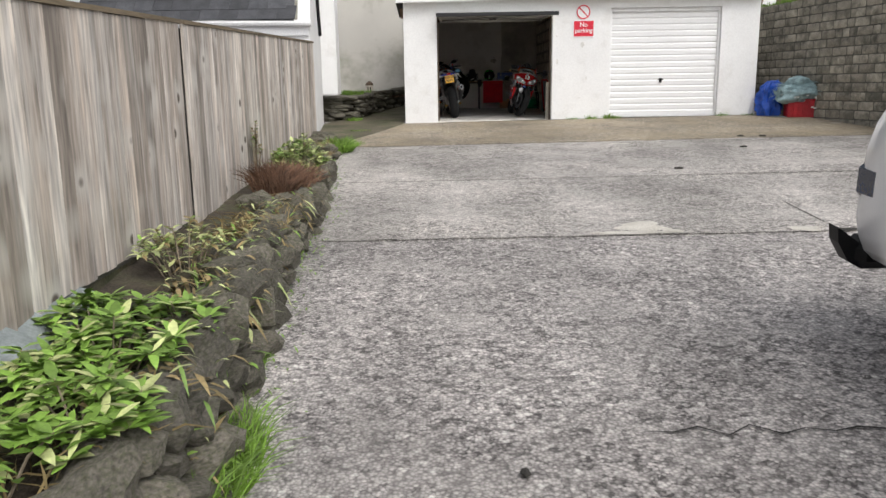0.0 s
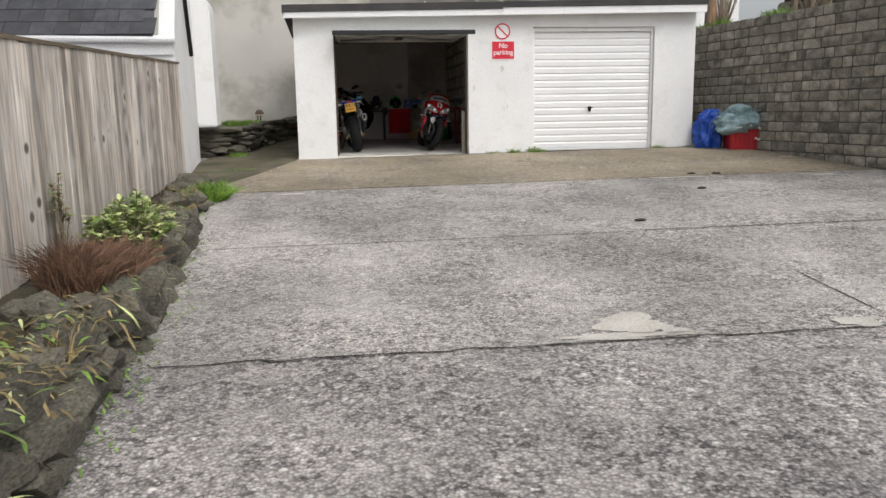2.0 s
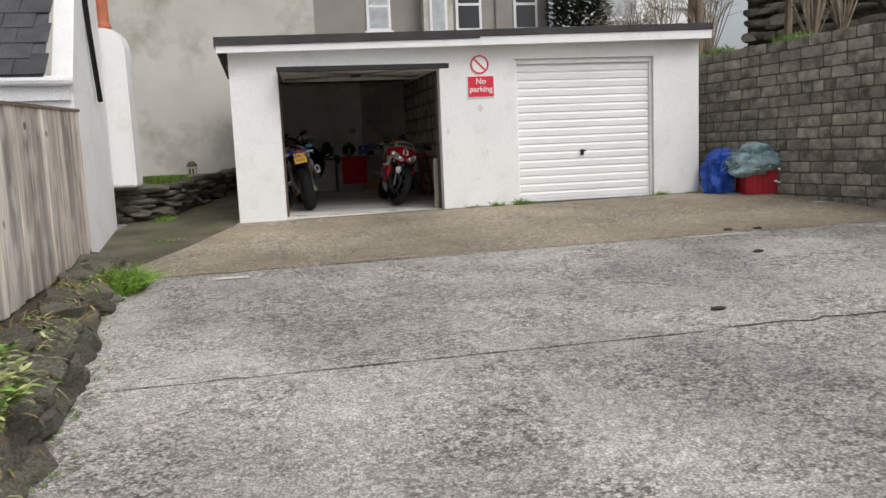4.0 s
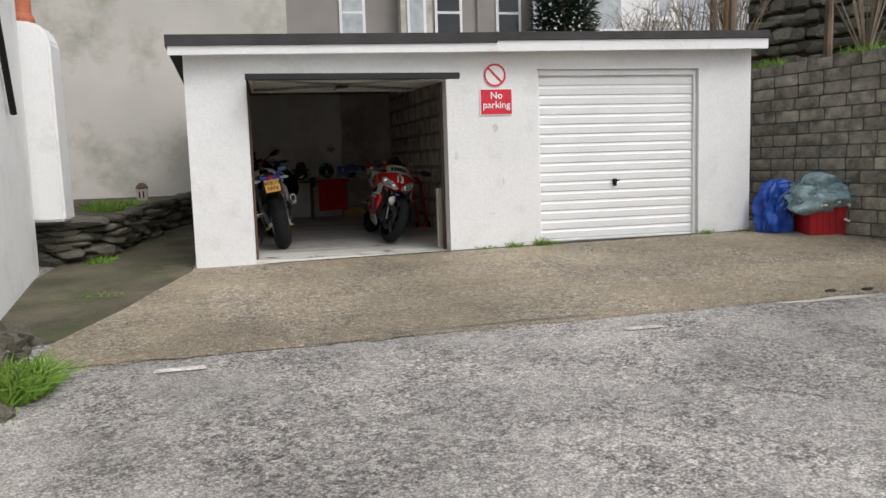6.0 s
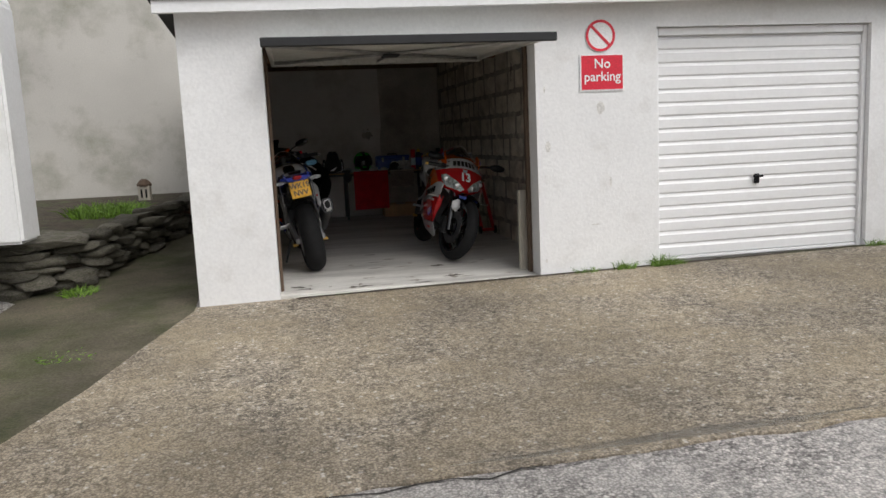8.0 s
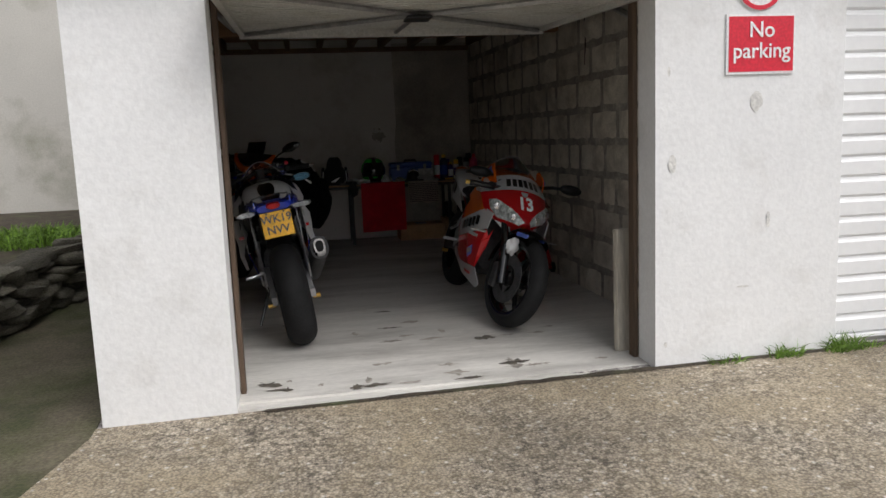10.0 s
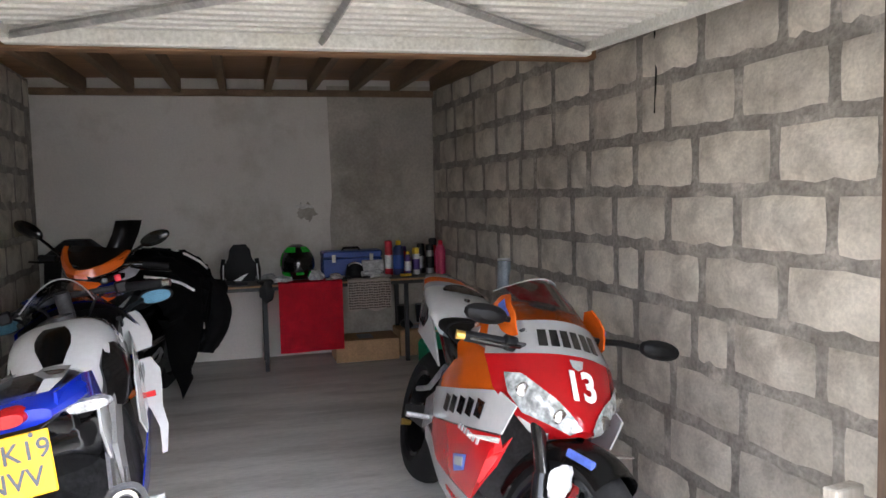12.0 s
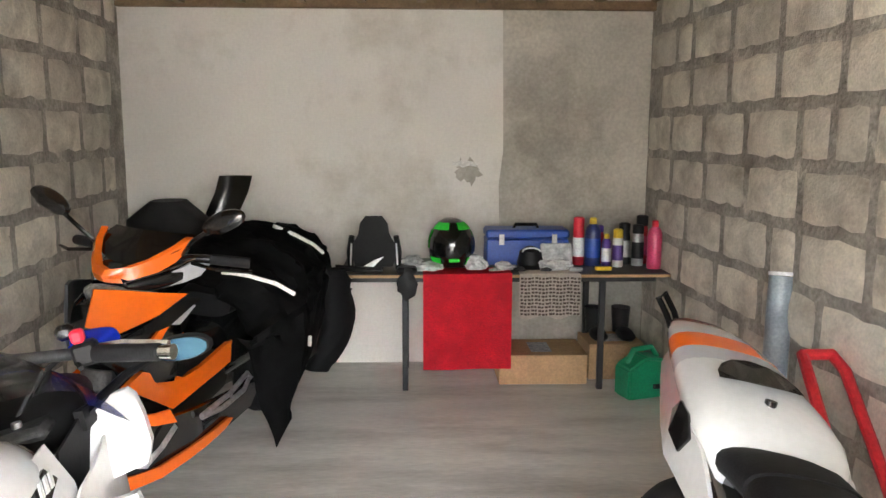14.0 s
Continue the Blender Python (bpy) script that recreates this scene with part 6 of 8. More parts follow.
def sportbike(name, m, label, c, steer_deg):
    """A faired sport motorcycle on its side stand; local y points ahead, origin under the rear wheel."""
    bike = empty(name, m, label, "motorcycle")
    axis = Vector((0, 0.41, -0.91)).normalized()
    pivot = Matrix.Translation((0, 1.10, 0.90))
    steer = pivot @ Matrix.Rotation(radians(steer_deg), 4, -axis) @ pivot.inverted()
    still = Matrix()
    steer = Matrix.Translation((0, c["stretch"], 0)) @ steer

    def add(n, bm, mat, lab="", smooth=True, at=still, parent=None):
        return turned(part(n, bm, mat, parent or bike, lab, smooth), at)

    wheel(bike, 0.0, 0.315, 0.185, c["rim"], (-0.085,), still)
    wheel(bike, 1.38, 0.300, 0.118, c["rim"], (-0.068, 0.068), steer)
    for x in (-0.098, 0.098):
        add("fork_leg", tube([(x, 1.375, 0.26), (x, 1.30, 0.50)], [0.030, 0.032], sides=12), P_BLACK, "black lower fork leg", at=steer)
        add("fork_tube", tube([(x, 1.302, 0.495), (x, 1.13 - c["rake"], 0.88)], 0.024, sides=12), c["fork"], at=steer)
        add("brake_caliper", boxed(x - 0.02, x + 0.02, 1.25, 1.32, 0.22, 0.38, 0.012), M_ENGINE, "dark brake caliper", at=steer)
    add("fork_crown", boxed(-0.13, 0.13, 1.08 - c["rake"], 1.18 - c["rake"], 0.76, 0.80, 0.012), M_ENGINE, at=steer)
    add("top_yoke", boxed(-0.13, 0.13, 1.04 - c["rake"], 1.14 - c["rake"], 0.865, 0.895, 0.012), M_ENGINE, at=steer)
    bm = bmesh.new()
    rows = []
    for k in range(15):
        a = radians(62 + k * 7.5)
        row = []
        for j in range(9):
            b = math.pi * (j / 8 - 0.5)
            rr = 0.318 + 0.018 * math.cos(b)
            row.append((0.075 * math.sin(b), 1.38 + (rr - 0.06 * (1 - math.cos(b))) * math.cos(a), 0.30 + (rr - 0.06 * (1 - math.cos(b))) * math.sin(a)))
        rows.append(row)
    loft(rows, bm, False, False)
    bmesh.ops.solidify(bm, geom=bm.faces[:], thickness=0.004)
    add("front_mudguard", bm, P_BLACK, "black front mudguard", at=steer)
    # controls
    up, reach = c["bar"]
    k = reach / 0.36
    raise_bar = steer @ Matrix.Translation((0, c["bar_ahead"] - c["stretch"], up)) @ Matrix.Diagonal((k, 1, 1, 1))
    if up > 0:
        add("bar_riser", tube([(0, 1.09, 0.93), (0, 1.08, 0.93 + up)], 0.03, sides=10), M_ENGINE, at=steer)
    for s in (-1, 1):
        bar = add("handlebar", tube([(s * 0.02, 1.10, 0.90), (s * 0.20, 1.04, 0.885), (s * 0.36, 0.96, 0.865)], 0.013, sides=10), M_ENGINE, at=raise_bar)
        add("grip", tube([(s * 0.235, 1.022, 0.880), (s * 0.365, 0.957, 0.864)], 0.019, sides=12), M_SEAT, "black rubber grip", at=still, parent=bar)
        add("bar_end", tube([(s * 0.366, 0.957, 0.864), (s * 0.395, 0.943, 0.860)], [0.014, 0.016], sides=10), c["bar_end"], at=still, parent=bar)
        add("lever", tube([(s * 0.20, 1.075, 0.885), (s * 0.28, 1.075, 0.878), (s * 0.38, 1.01, 0.866)], [0.008, 0.007, 0.006], sides=6), c["lever"], at=still, parent=bar)
        add("switch_block", boxed(s * 0.215 - 0.025, s * 0.215 + 0.025, 1.01, 1.055, 0.86, 0.91, 0.008), M_BLACK, at=still, parent=bar)
        mx, my, mz = c["far_mirror"] if s > 0 and c["far_mirror"] else c["mirror"]
        stalk = add("mirror_stalk", tube([(s * 0.17, c["root"], mz - 0.025), (s * (mx - 0.10), 0.5 * (c["root"] + my) + 0.02, mz - 0.006), (s * (mx - 0.05), my + 0.025, mz - 0.003)], [0.012, 0.011, 0.010], sides=8), M_BLACK)
        add("mirror", loft([ring(my + 0.016 * i, mz, 0.078 * q, 0.034 * q, 2.2, 16, s * mx) for i, q in enumerate((0.9, 1.0, 0.9, 0.45))]), M_BLACK, "black mirror", parent=stalk)
        add("mirror_glass", loft([ring(my - 0.0015, mz, 0.066, 0.029, 2.2, 16, s * mx), ring(my - 0.0035, mz, 0.064, 0.028, 2.2, 16, s * mx)]), M_MIRROR, "mirror glass with the sky's pale blue put into its colour", parent=stalk)
        add("mirror_base", skin([(c["root"] + 0.04, mz - 0.055), (c["root"] - 0.03, mz - 0.055), (c["root"] - 0.035, mz - 0.01), (c["root"] + 0.02, mz - 0.015)], lambda y, z: s * 0.18, 0.02, 0), M_BLACK, parent=stalk)
    if c["reservoir"]:
        add("brake_reservoir", boxed(0.145, 0.185, 1.10, 1.135, 0.905, 0.94, 0.01), c["reservoir"], "dark fluid reservoir", at=raise_bar)
        add("stop_switch", boxed(0.20, 0.225, 1.0, 1.03, 0.912, 0.94, 0.005), M_RED_SIGN, "red engine switch", at=raise_bar)
    add("dash", boxed(-0.08, 0.08, c["dash"], c["dash"] + 0.05, 0.84, 0.925, 0.015), M_BLACK)
    # engine, frame, swing arm, exhaust
    add("engine", body([(0.50, 0.42, 0.12, 0.14), (0.62, 0.42, 0.17, 0.20), (0.85, 0.44, 0.17, 0.21), (1.0, 0.46, 0.14, 0.18)], p=4), M_ENGINE)
    for s in (-1, 1):
        add("frame_spar", skin([(0.40, 0.42), (0.44, 0.60), (0.62, 0.70), (1.02, 0.84), (1.12, 0.80), (0.80, 0.66), (0.58, 0.52), (0.52, 0.38)], lambda y, z: s * (0.155 - 0.10 * max(0, y - 0.85)), 0.02, 1), c["frame"], "frame spar")
        add("swing_arm", prism([(-0.05, 0.285), (-0.06, 0.335), (0.30, 0.42), (0.52, 0.43), (0.52, 0.34), (0.25, 0.31)], s * 0.115 - 0.016, s * 0.115 + 0.016, "x"), c["frame"], "alloy swing arm", False)
        add("rider_peg", tube([(s * 0.16, 0.42, 0.40), (s * 0.26, 0.41, 0.40)], 0.012, sides=8), M_ALLOY)
        add("heel_guard", skin([(0.36, 0.34), (0.34, 0.46), (0.44, 0.52), (0.48, 0.40)], lambda y, z: s * 0.165, 0.006, 0), M_ALLOY, smooth=False)
        add("rear_hanger", tube([(s * 0.13, 0.40, 0.62), (s * 0.15, 0.30, 0.50), (s * 0.155, 0.16, 0.46)], 0.012, sides=8), M_ALLOY)
    if c["pipe"]:
        pipe = add("silencer", loft([ring(0.42 - i * 0.10, 0.35 + i * 0.045, 0.044 + 0.002 * i, 0.058 + 0.002 * i, 2.6, 18, 0.175 + 0.007 * i) for i in range(6)]), M_ENGINE, "short dark silencer with alloy end")
        add("end_cap", loft([ring(-0.081, 0.575, 0.044, 0.058, 2.6, 18, 0.210), ring(-0.105, 0.585, 0.034, 0.046, 2.6, 18, 0.210)]), M_CHROME, parent=pipe)
        add("outlet", loft([ring(-0.106, 0.585, 0.024, 0.034, 2.6, 14, 0.210), ring(-0.111, 0.587, 0.022, 0.032, 2.6, 14, 0.210)]), M_BLACK, parent=pipe)
    add("chain", tube([(-0.085, 0.0, 0.42), (-0.085, 0.5, 0.45)], 0.008, sides=5), M_ENGINE)
    add("sprocket", lathe([(0.05, -0.004), (0.105, -0.004), (0.105, 0.004), (0.05, 0.004), (0.05, -0.004)], sides=24, axis="x", centre=(-0.085, 0, 0.315), caps=False), M_ALLOY)
    add("side_stand", tube([(-0.13, 0.55, 0.28), (-0.24, 0.50, 0.055)], [0.012, 0.010], sides=8), P_BLACK)
    for s in (-1, 1):
        add("paddock_bobbin", tube([(s * 0.115, 0.03, 0.27), (s * 0.16, 0.03, 0.27)], [0.012, 0.016], sides=10), M_GOLD, "gold bobbin")
    # tank, seat, tail
    add("tank", body([(0.56, 0.735, 0.09, 0.075), (0.62, 0.77, 0.125, 0.10), (0.72, 0.80, 0.165, 0.13), (0.84, 0.815, 0.182, 0.15), (0.95, 0.815, 0.18, 0.145), (1.04, 0.80, 0.155, 0.12), (1.09, 0.785, 0.12, 0.09)], p=2.8, n=28), c["tank"], "painted fuel tank")
    for s in (-1, 1):
        add("knee_panel", skin([(0.60, 0.70), (0.66, 0.82), (0.76, 0.83), (0.82, 0.72), (0.74, 0.66)], lambda y, z: s * (0.118 + 0.065 * min(1, max(0, (y - 0.58) / 0.2)) - 0.25 * max(0, z - 0.80)), 0.008, 2), c["knee"], "dark knee panel")
    add("filler_cap", lathe([(0.001, 0), (0.045, 0), (0.045, 0.012), (0.001, 0.014)], sides=20, centre=(0, 0.94, 0.962)), M_ENGINE)
    add("seat", body([(0.26, 0.775, 0.10, 0.035), (0.34, 0.765, 0.135, 0.045), (0.46, 0.755, 0.14, 0.045), (0.56, 0.76, 0.11, 0.05), (0.62, 0.78, 0.08, 0.05)], p=2.6), M_SEAT, "black vinyl seat")
    add("subframe", body([(-0.12, 0.79, 0.06, 0.03), (0.10, 0.74, 0.10, 0.05), (0.35, 0.66, 0.12, 0.09), (0.55, 0.62, 0.12, 0.10)], p=3), P_BLACK)
    return bike, add, steer


def nose_point(u, v):
    """The front fairing's surface: u across from -1 to 1, v up from 0 to 1."""
    z = 0.955 - 0.315 * (1 - v)
    w = np.interp(v, [0, 0.12, 0.4, 0.7, 1.0], [0.055, 0.125, 0.225, 0.242, 0.205])
    y = np.interp(v, [0, 0.1, 0.4, 0.65, 0.85, 1.0], [1.40, 1.425, 1.345, 1.265, 1.19, 1.13])
    return Vector((u * w, y - 0.10 * u * u - 0.06 * abs(u) ** 4, z - 0.062 * u * u))


def nose_panel(u0, u1, v0, v1, off=0.0, nu=18, nv=10, thick=0.006):
    bm = bmesh.new()
    rows = []
    for j in range(nv + 1):
        row = []
        for i in range(nu + 1):
            u, v = u0 + (u1 - u0) * i / nu, v0 + (v1 - v0) * j / nv
            p = nose_point(u, v)
            p.y += off
            row.append(p)
        rows.append(row)
    loft(rows, bm, False, False)
    bmesh.ops.solidify(bm, geom=bm.faces[:], thickness=-thick)
    return bm


def nose_patch(points, off, thick=0.004, cuts=2):
    """A patch on the front fairing from an outline in (u, v)."""
    bm = bmesh.new()
    bm.faces.new([bm.verts.new((u, v, 0)) for u, v in points])
    bmesh.ops.triangulate(bm, faces=bm.faces[:])
    for _ in range(cuts):
        bmesh.ops.subdivide_edges(bm, edges=[e for e in bm.edges if e.calc_length() > 0.12], cuts=1)
        bmesh.ops.triangulate(bm, faces=bm.faces[:])
    for q in bm.verts:
        p = nose_point(q.co.x, q.co.y)
        q.co = p + Vector((q.co.x * off * 0.8, off, 0))
    bmesh.ops.solidify(bm, geom=bm.faces[:], thickness=thick)
    return bm


def screen(add):
    bm = bmesh.new()
    rows = []
    for j in range(8):
        v = j / 7
        row = []
        for i in range(13):
            u = i / 6 - 1
            b = nose_point(u * 0.86, 1.0)
            row.append((b.x * (1 - 0.28 * v), b.y - 0.215 * v + 0.02 * math.sin(math.pi * v) - 0.06 * u * u * v, b.z - 0.004 + (0.125 - 0.04 * u * u) * v ** 0.85))
        rows.append(row)
    top = [tuple(p) for p in rows[-1]]
    loft(rows, bm, False, False)
    bmesh.ops.solidify(bm, geom=bm.faces[:], thickness=0.003)
    ob = add("windscreen", bm, M_SMOKE, "smoked clear windscreen")
    add("screen_edge", tube(top, 0.0028, sides=5), M_GREY_RIM)


M_GREY_RIM = material("screen_rim", (0.35, 0.35, 0.35), 0.3, scale=9, amount=0.1, bump=0.0)


def side_x(s):
    def fx(y, z):
        base = np.interp(y, [0.40, 0.60, 0.85, 1.10, 1.30, 1.45], [0.175, 0.205, 0.222, 0.222, 0.195, 0.13])
        low = np.interp(z, [0.16, 0.30, 0.50, 0.70, 0.90], [0.55, 0.80, 0.98, 1.0, 0.93])
        return s * float(base * low)
    return fx


def bars(add, fx, at, n, w, h, gap, mat, lean=0.0, off=0.008, s=1):
    """A brand name shown as plain slanted bars on a side panel; at: (y, z) of the first."""
    for k in range(n):
        y, z = at[0] - k * gap, at[1]
        bm = skin([(y, z), (y - w, z), (y - w + lean, z + h), (y + lean, z + h)], lambda a, b: fx(a, b) + s * off, 0.003, 0)
        add("lettering_bar", bm, mat, smooth=False)


# the red, white and orange machine, its front to the yard
red_bike, add, steer = sportbike("sport_motorcycle", pose(0.97, 17.31, floor_z(17.31), -0.5, -14.0, 182), "red white and orange faired sport motorcycle on its stand",
                                 dict(rim=P_BLACK, fork=P_BLACK, bar_end=M_GOLD, lever=P_BLACK, reservoir=None, frame=M_ENGINE, pipe=False, tank=P_ORANGE, knee=P_GREY, bar=(-0.05, 0.30), bar_ahead=0.08, stretch=0.06, rake=0.10, dash=1.02, root=1.04, mirror=(0.33, 1.19, 0.925), far_mirror=(0.27, 1.08, 0.93)), 15)
nose = add("front_fairing", nose_panel(-1, 1, 0.0, 0.70), P_RED, "glossy red front fairing")
add("upper_cowl", nose_panel(-1.0, 1.0, 0.703, 1.0, 0.002), P_WHITE, "white upper cowl band")
screen(add)
for s in (-1, 1):
    lamp = add("headlamp", nose_patch([(s * 0.86, 0.55), (s * 0.70, 0.54), (s * 0.42, 0.35), (s * 0.15, 0.10), (s * 0.42, 0.05), (s * 0.88, 0.24)], 0.010), M_LENS, "clear slanted headlamp")
    for u, v in ((0.70, 0.40), (0.42, 0.19)):
        p = nose_point(s * u, v)
        add("reflector", lathe([(0.001, 0.012), (0.020, 0.010), (0.024, 0.004)], sides=14, axis="y", centre=(p.x + s * 0.012, p.y, p.z)), M_CHROME, parent=lamp)
    add("screen_flank", skin([(1.14, 0.885), (0.96, 0.80), (0.86, 0.84), (0.94, 0.99), (1.00, 1.005), (1.10, 0.95)], lambda y, z: s * (0.190 - 0.28 * max(0, y - 1.05) - 0.42 * max(0, z - 0.94)), 0.006, 2), P_ORANGE, "orange cowl flank beside the screen")
    fl = lambda y, z: s * (0.198 - 0.28 * max(0, y - 1.05) - 0.42 * max(0, z - 0.94))
    add("sticker", skin([(1.09, 0.94), (1.00, 0.985), (0.98, 0.96), (1.07, 0.915)], fl, 0.003, 1), M_DECAL_BLUE, "blue and white sticker")
    fx = side_x(s)
    add("side_fairing", skin([(1.12, 0.82), (0.95, 0.79), (0.70, 0.70), (0.56, 0.60), (0.50, 0.53), (0.90, 0.61), (1.20, 0.68), (1.14, 0.74)], lambda y, z: fx(y, z) - s * 0.006, 0.006), P_ORANGE, "orange fairing shoulder")
    add("side_fairing", skin([(1.31, 0.685), (1.20, 0.705), (0.90, 0.635), (0.50, 0.55), (0.48, 0.425), (1.26, 0.580)], fx, 0.006), P_WHITE, "white fairing side")
    add("side_fairing", skin([(1.25, 0.572), (0.48, 0.420), (0.52, 0.34), (0.62, 0.285), (1.08, 0.30), (1.13, 0.38)], fx, 0.006), P_RED, "red lower fairing")
    add("belly_pan", skin([(1.08, 0.295), (0.62, 0.28), (0.52, 0.335), (0.34, 0.36), (0.36, 0.30), (0.60, 0.19), (1.00, 0.15), (1.10, 0.19)], fx, 0.006), P_WHITE, "white belly pan")
    for k in range(5):
        bars(add, fx, (1.12 - 0.085 * k, 0.585 - 0.017 * k), 1, 0.052, 0.062, 0.05, P_BLACK, 0.014, s=s)
    add("tank_badge", skin([(0.80 + 0.034 * math.cos(a), 0.900 + 0.022 * math.sin(a)) for a in [2 * math.pi * k / 16 for k in range(16)]], lambda y, z: s * (0.200 - 0.42 * max(0, z - 0.80) - 0.9 * max(0, z - 0.88)), 0.004, 0), P_BLACK, "round black tank badge")
    bars(add, lambda y, z: s * (0.197 - 0.38 * max(0, z - 0.80)), (0.96, 0.825), 4, 0.018, 0.026, 0.032, M_SIGN_WHITE, 0.004, s=s)
    bars(add, fx, (1.14, 0.505), 7, 0.016, 0.022, 0.03, P_WHITE, 0.006, s=s)
    bars(add, fx, (0.92, 0.225), 5, 0.022, 0.018, 0.034, P_RED, 0.006, s=s)
    add("sticker", skin([(1.04, 0.44), (0.90, 0.40), (0.91, 0.34), (1.02, 0.38)], lambda y, z: fx(y, z) + s * 0.008, 0.003, 0), M_DECAL_BLUE, "blue and white sticker", False)
    add("sticker_core", skin([(1.02, 0.425), (0.93, 0.40), (0.93, 0.37), (1.01, 0.39)], lambda y, z: fx(y, z) + s * 0.012, 0.003, 0), P_WHITE, "", False)
    add("indicator", tube([(s * 0.20, 1.26, 0.56), (s * 0.30, 1.24, 0.56)], [0.010, 0.004], sides=6), M_CHROME, "slim chrome indicator")
    add("duct_trim", nose_patch([(s * 0.98, 0.20), (s * 0.80, 0.06), (s * 0.88, 0.0), (s * 1.0, 0.02)], 0.0), P_WHITE, "white duct lip")
tail = Matrix.Translation((-0.015, -0.03, 0.785)) @ Matrix.Diagonal((1.2, 1.12, 1.15, 1)) @ Matrix.Translation((0, -0.05, -0.85))
add("seat_cowl", body([(-0.25, 0.982, 0.075, 0.020), (-0.20, 0.972, 0.098, 0.032), (-0.14, 0.960, 0.112, 0.038)], p=2.6, n=24), P_WHITE, "white tail tip", at=tail)
add("seat_cowl", body([(-0.142, 0.960, 0.1125, 0.0385), (-0.07, 0.942, 0.126, 0.044)], p=2.6, n=24), P_ORANGE, "orange stripe across the tail", at=tail)
add("seat_cowl", body([(-0.072, 0.942, 0.1255, 0.044), (-0.01, 0.925, 0.134, 0.048)], p=2.6, n=24), P_GREY, "silver-grey tail band", at=tail)
add("seat_cowl", body([(-0.012, 0.925, 0.1345, 0.048), (0.05, 0.908, 0.142, 0.054), (0.12, 0.888, 0.150, 0.056), (0.19, 0.868, 0.150, 0.052), (0.235, 0.845, 0.142, 0.042), (0.255, 0.815, 0.125, 0.03)], p=2.6, n=28), P_WHITE, "white seat cowl", at=tail)
bm = bmesh.new()
vs = [bm.verts.new((x, y, 0.990 - 0.26 * max(0, y - 0.0) - 1.0 * x * x)) for x, y in [(-0.090, 0.098), (-0.085, 0.070), (-0.068, 0.042), (-0.040, 0.022), (0, 0.014), (0.040, 0.022), (0.068, 0.042), (0.085, 0.070), (0.090, 0.098), (0.045, 0.106), (0, 0.108), (-0.045, 0.106)]]
bm.faces.new(vs)
bmesh.ops.solidify(bm, geom=bm.faces[:], thickness=0.01)
add("cowl_pad", bm, P_BLACK, "dark half-round pad on the cowl", False, at=tail)
add("cowl_bolt", lathe([(0.001, 0), (0.012, 0), (0.012, 0.012), (0.001, 0.014)], sides=10, centre=(0, 0.145, 0.931)), P_BLACK, at=tail)
for s in (-1, 1):
    add("tail_panel", skin([(0.42, 0.70), (0.30, 0.73), (-0.02, 0.80), (-0.24, 0.885), (-0.22, 0.93), (0.08, 0.90), (0.24, 0.84)], lambda y, z: s * float(np.interp(y, [-0.25, 0.1, 0.4], [0.075, 0.155, 0.145])) * (1 - 1.4 * max(0, z - 0.86)), 0.008), P_WHITE, "white tail panel", at=tail)
    add("tail_vent", skin([(0.19, 0.845), (0.15, 0.882), (0.10, 0.892), (0.075, 0.865), (0.10, 0.825), (0.16, 0.805)], lambda y, z: s * (float(np.interp(y, [-0.25, 0.1, 0.4], [0.075, 0.155, 0.145])) * (1 - 1.4 * max(0, z - 0.86)) + 0.005), 0.006, 0), P_BLACK, "black tail vent", False, at=tail)
add("seat_hump", body([(0.08, 0.755, 0.11, 0.03), (0.16, 0.765, 0.135, 0.04), (0.24, 0.775, 0.14, 0.045), (0.32, 0.77, 0.135, 0.045)], p=2.6), M_SEAT)
add("tail_lamp", body([(-0.30, 0.980, 0.045, 0.014), (-0.265, 0.985, 0.072, 0.020), (-0.225, 0.980, 0.080, 0.022)], p=2.4), M_TAIL_LAMP, "red tail lamp", at=tail)
for s in (-1, 1):
    add("tank_side", skin([(1.06, 0.74), (0.70, 0.70), (0.66, 0.76), (0.80, 0.86), (1.04, 0.88)], lambda y, z: s * (0.192 - 0.35 * max(0, z - 0.80)), 0.006, 2), P_ORANGE, "orange tank side")
    add("tank_inset", skin([(0.98, 0.80), (0.80, 0.80), (0.76, 0.835), (0.86, 0.872), (0.98, 0.86)], lambda y, z: s * (0.197 - 0.35 * max(0, z - 0.80)), 0.006, 1), P_GREY, "grey inset on the tank side")
for k in range(6):
    u = -0.46 + k * 0.16
    add("lettering_bar", nose_patch([(u, 0.775), (u + 0.115, 0.775), (u + 0.125, 0.915), (u + 0.01, 0.915)], 0.008, 0.002, 1), P_BLACK, smooth=False)
race_number = text_mesh("13", 0.105, 0.003, stroke=0.03)
race_number.materials.clear()
race_number.materials.append(M_SIGN_WHITE)
for v in race_number.vertices:
    p = nose_point(-v.co.x / 0.225, 0.44 + v.co.y / 0.315)
    v.co = (-v.co.x, p.y + 0.012 + v.co.z, p.z + 0.062 * (v.co.x / 0.225) ** 2)
digits = new("lettering", race_number)
digits.parent = red_bike
digits["label"] = "white race number"
add("badge", nose_patch([(-0.10, 0.66), (0.10, 0.66), (0.07, 0.60), (0, 0.575), (-0.07, 0.60)], 0.008, 0.003, 0), M_GREY_RIM, "small silver wing badge", False)
for s in (-1, 1):
    add("mudguard_sticker", boxed(s * 0.066 - 0.006, s * 0.066 + 0.006, 1.34, 1.46, 0.575, 0.60, 0.002), M_DECAL_BLUE, "blue sticker", False, at=steer)
bm = bmesh.new()
lump(bm, (0.10, 1.385, 0.50), (0.04, 0.028, 0.05), 8, 0.5, 3)
add("fork_rag", bm, P_WHITE, "white cloth tied at the fork", at=steer)

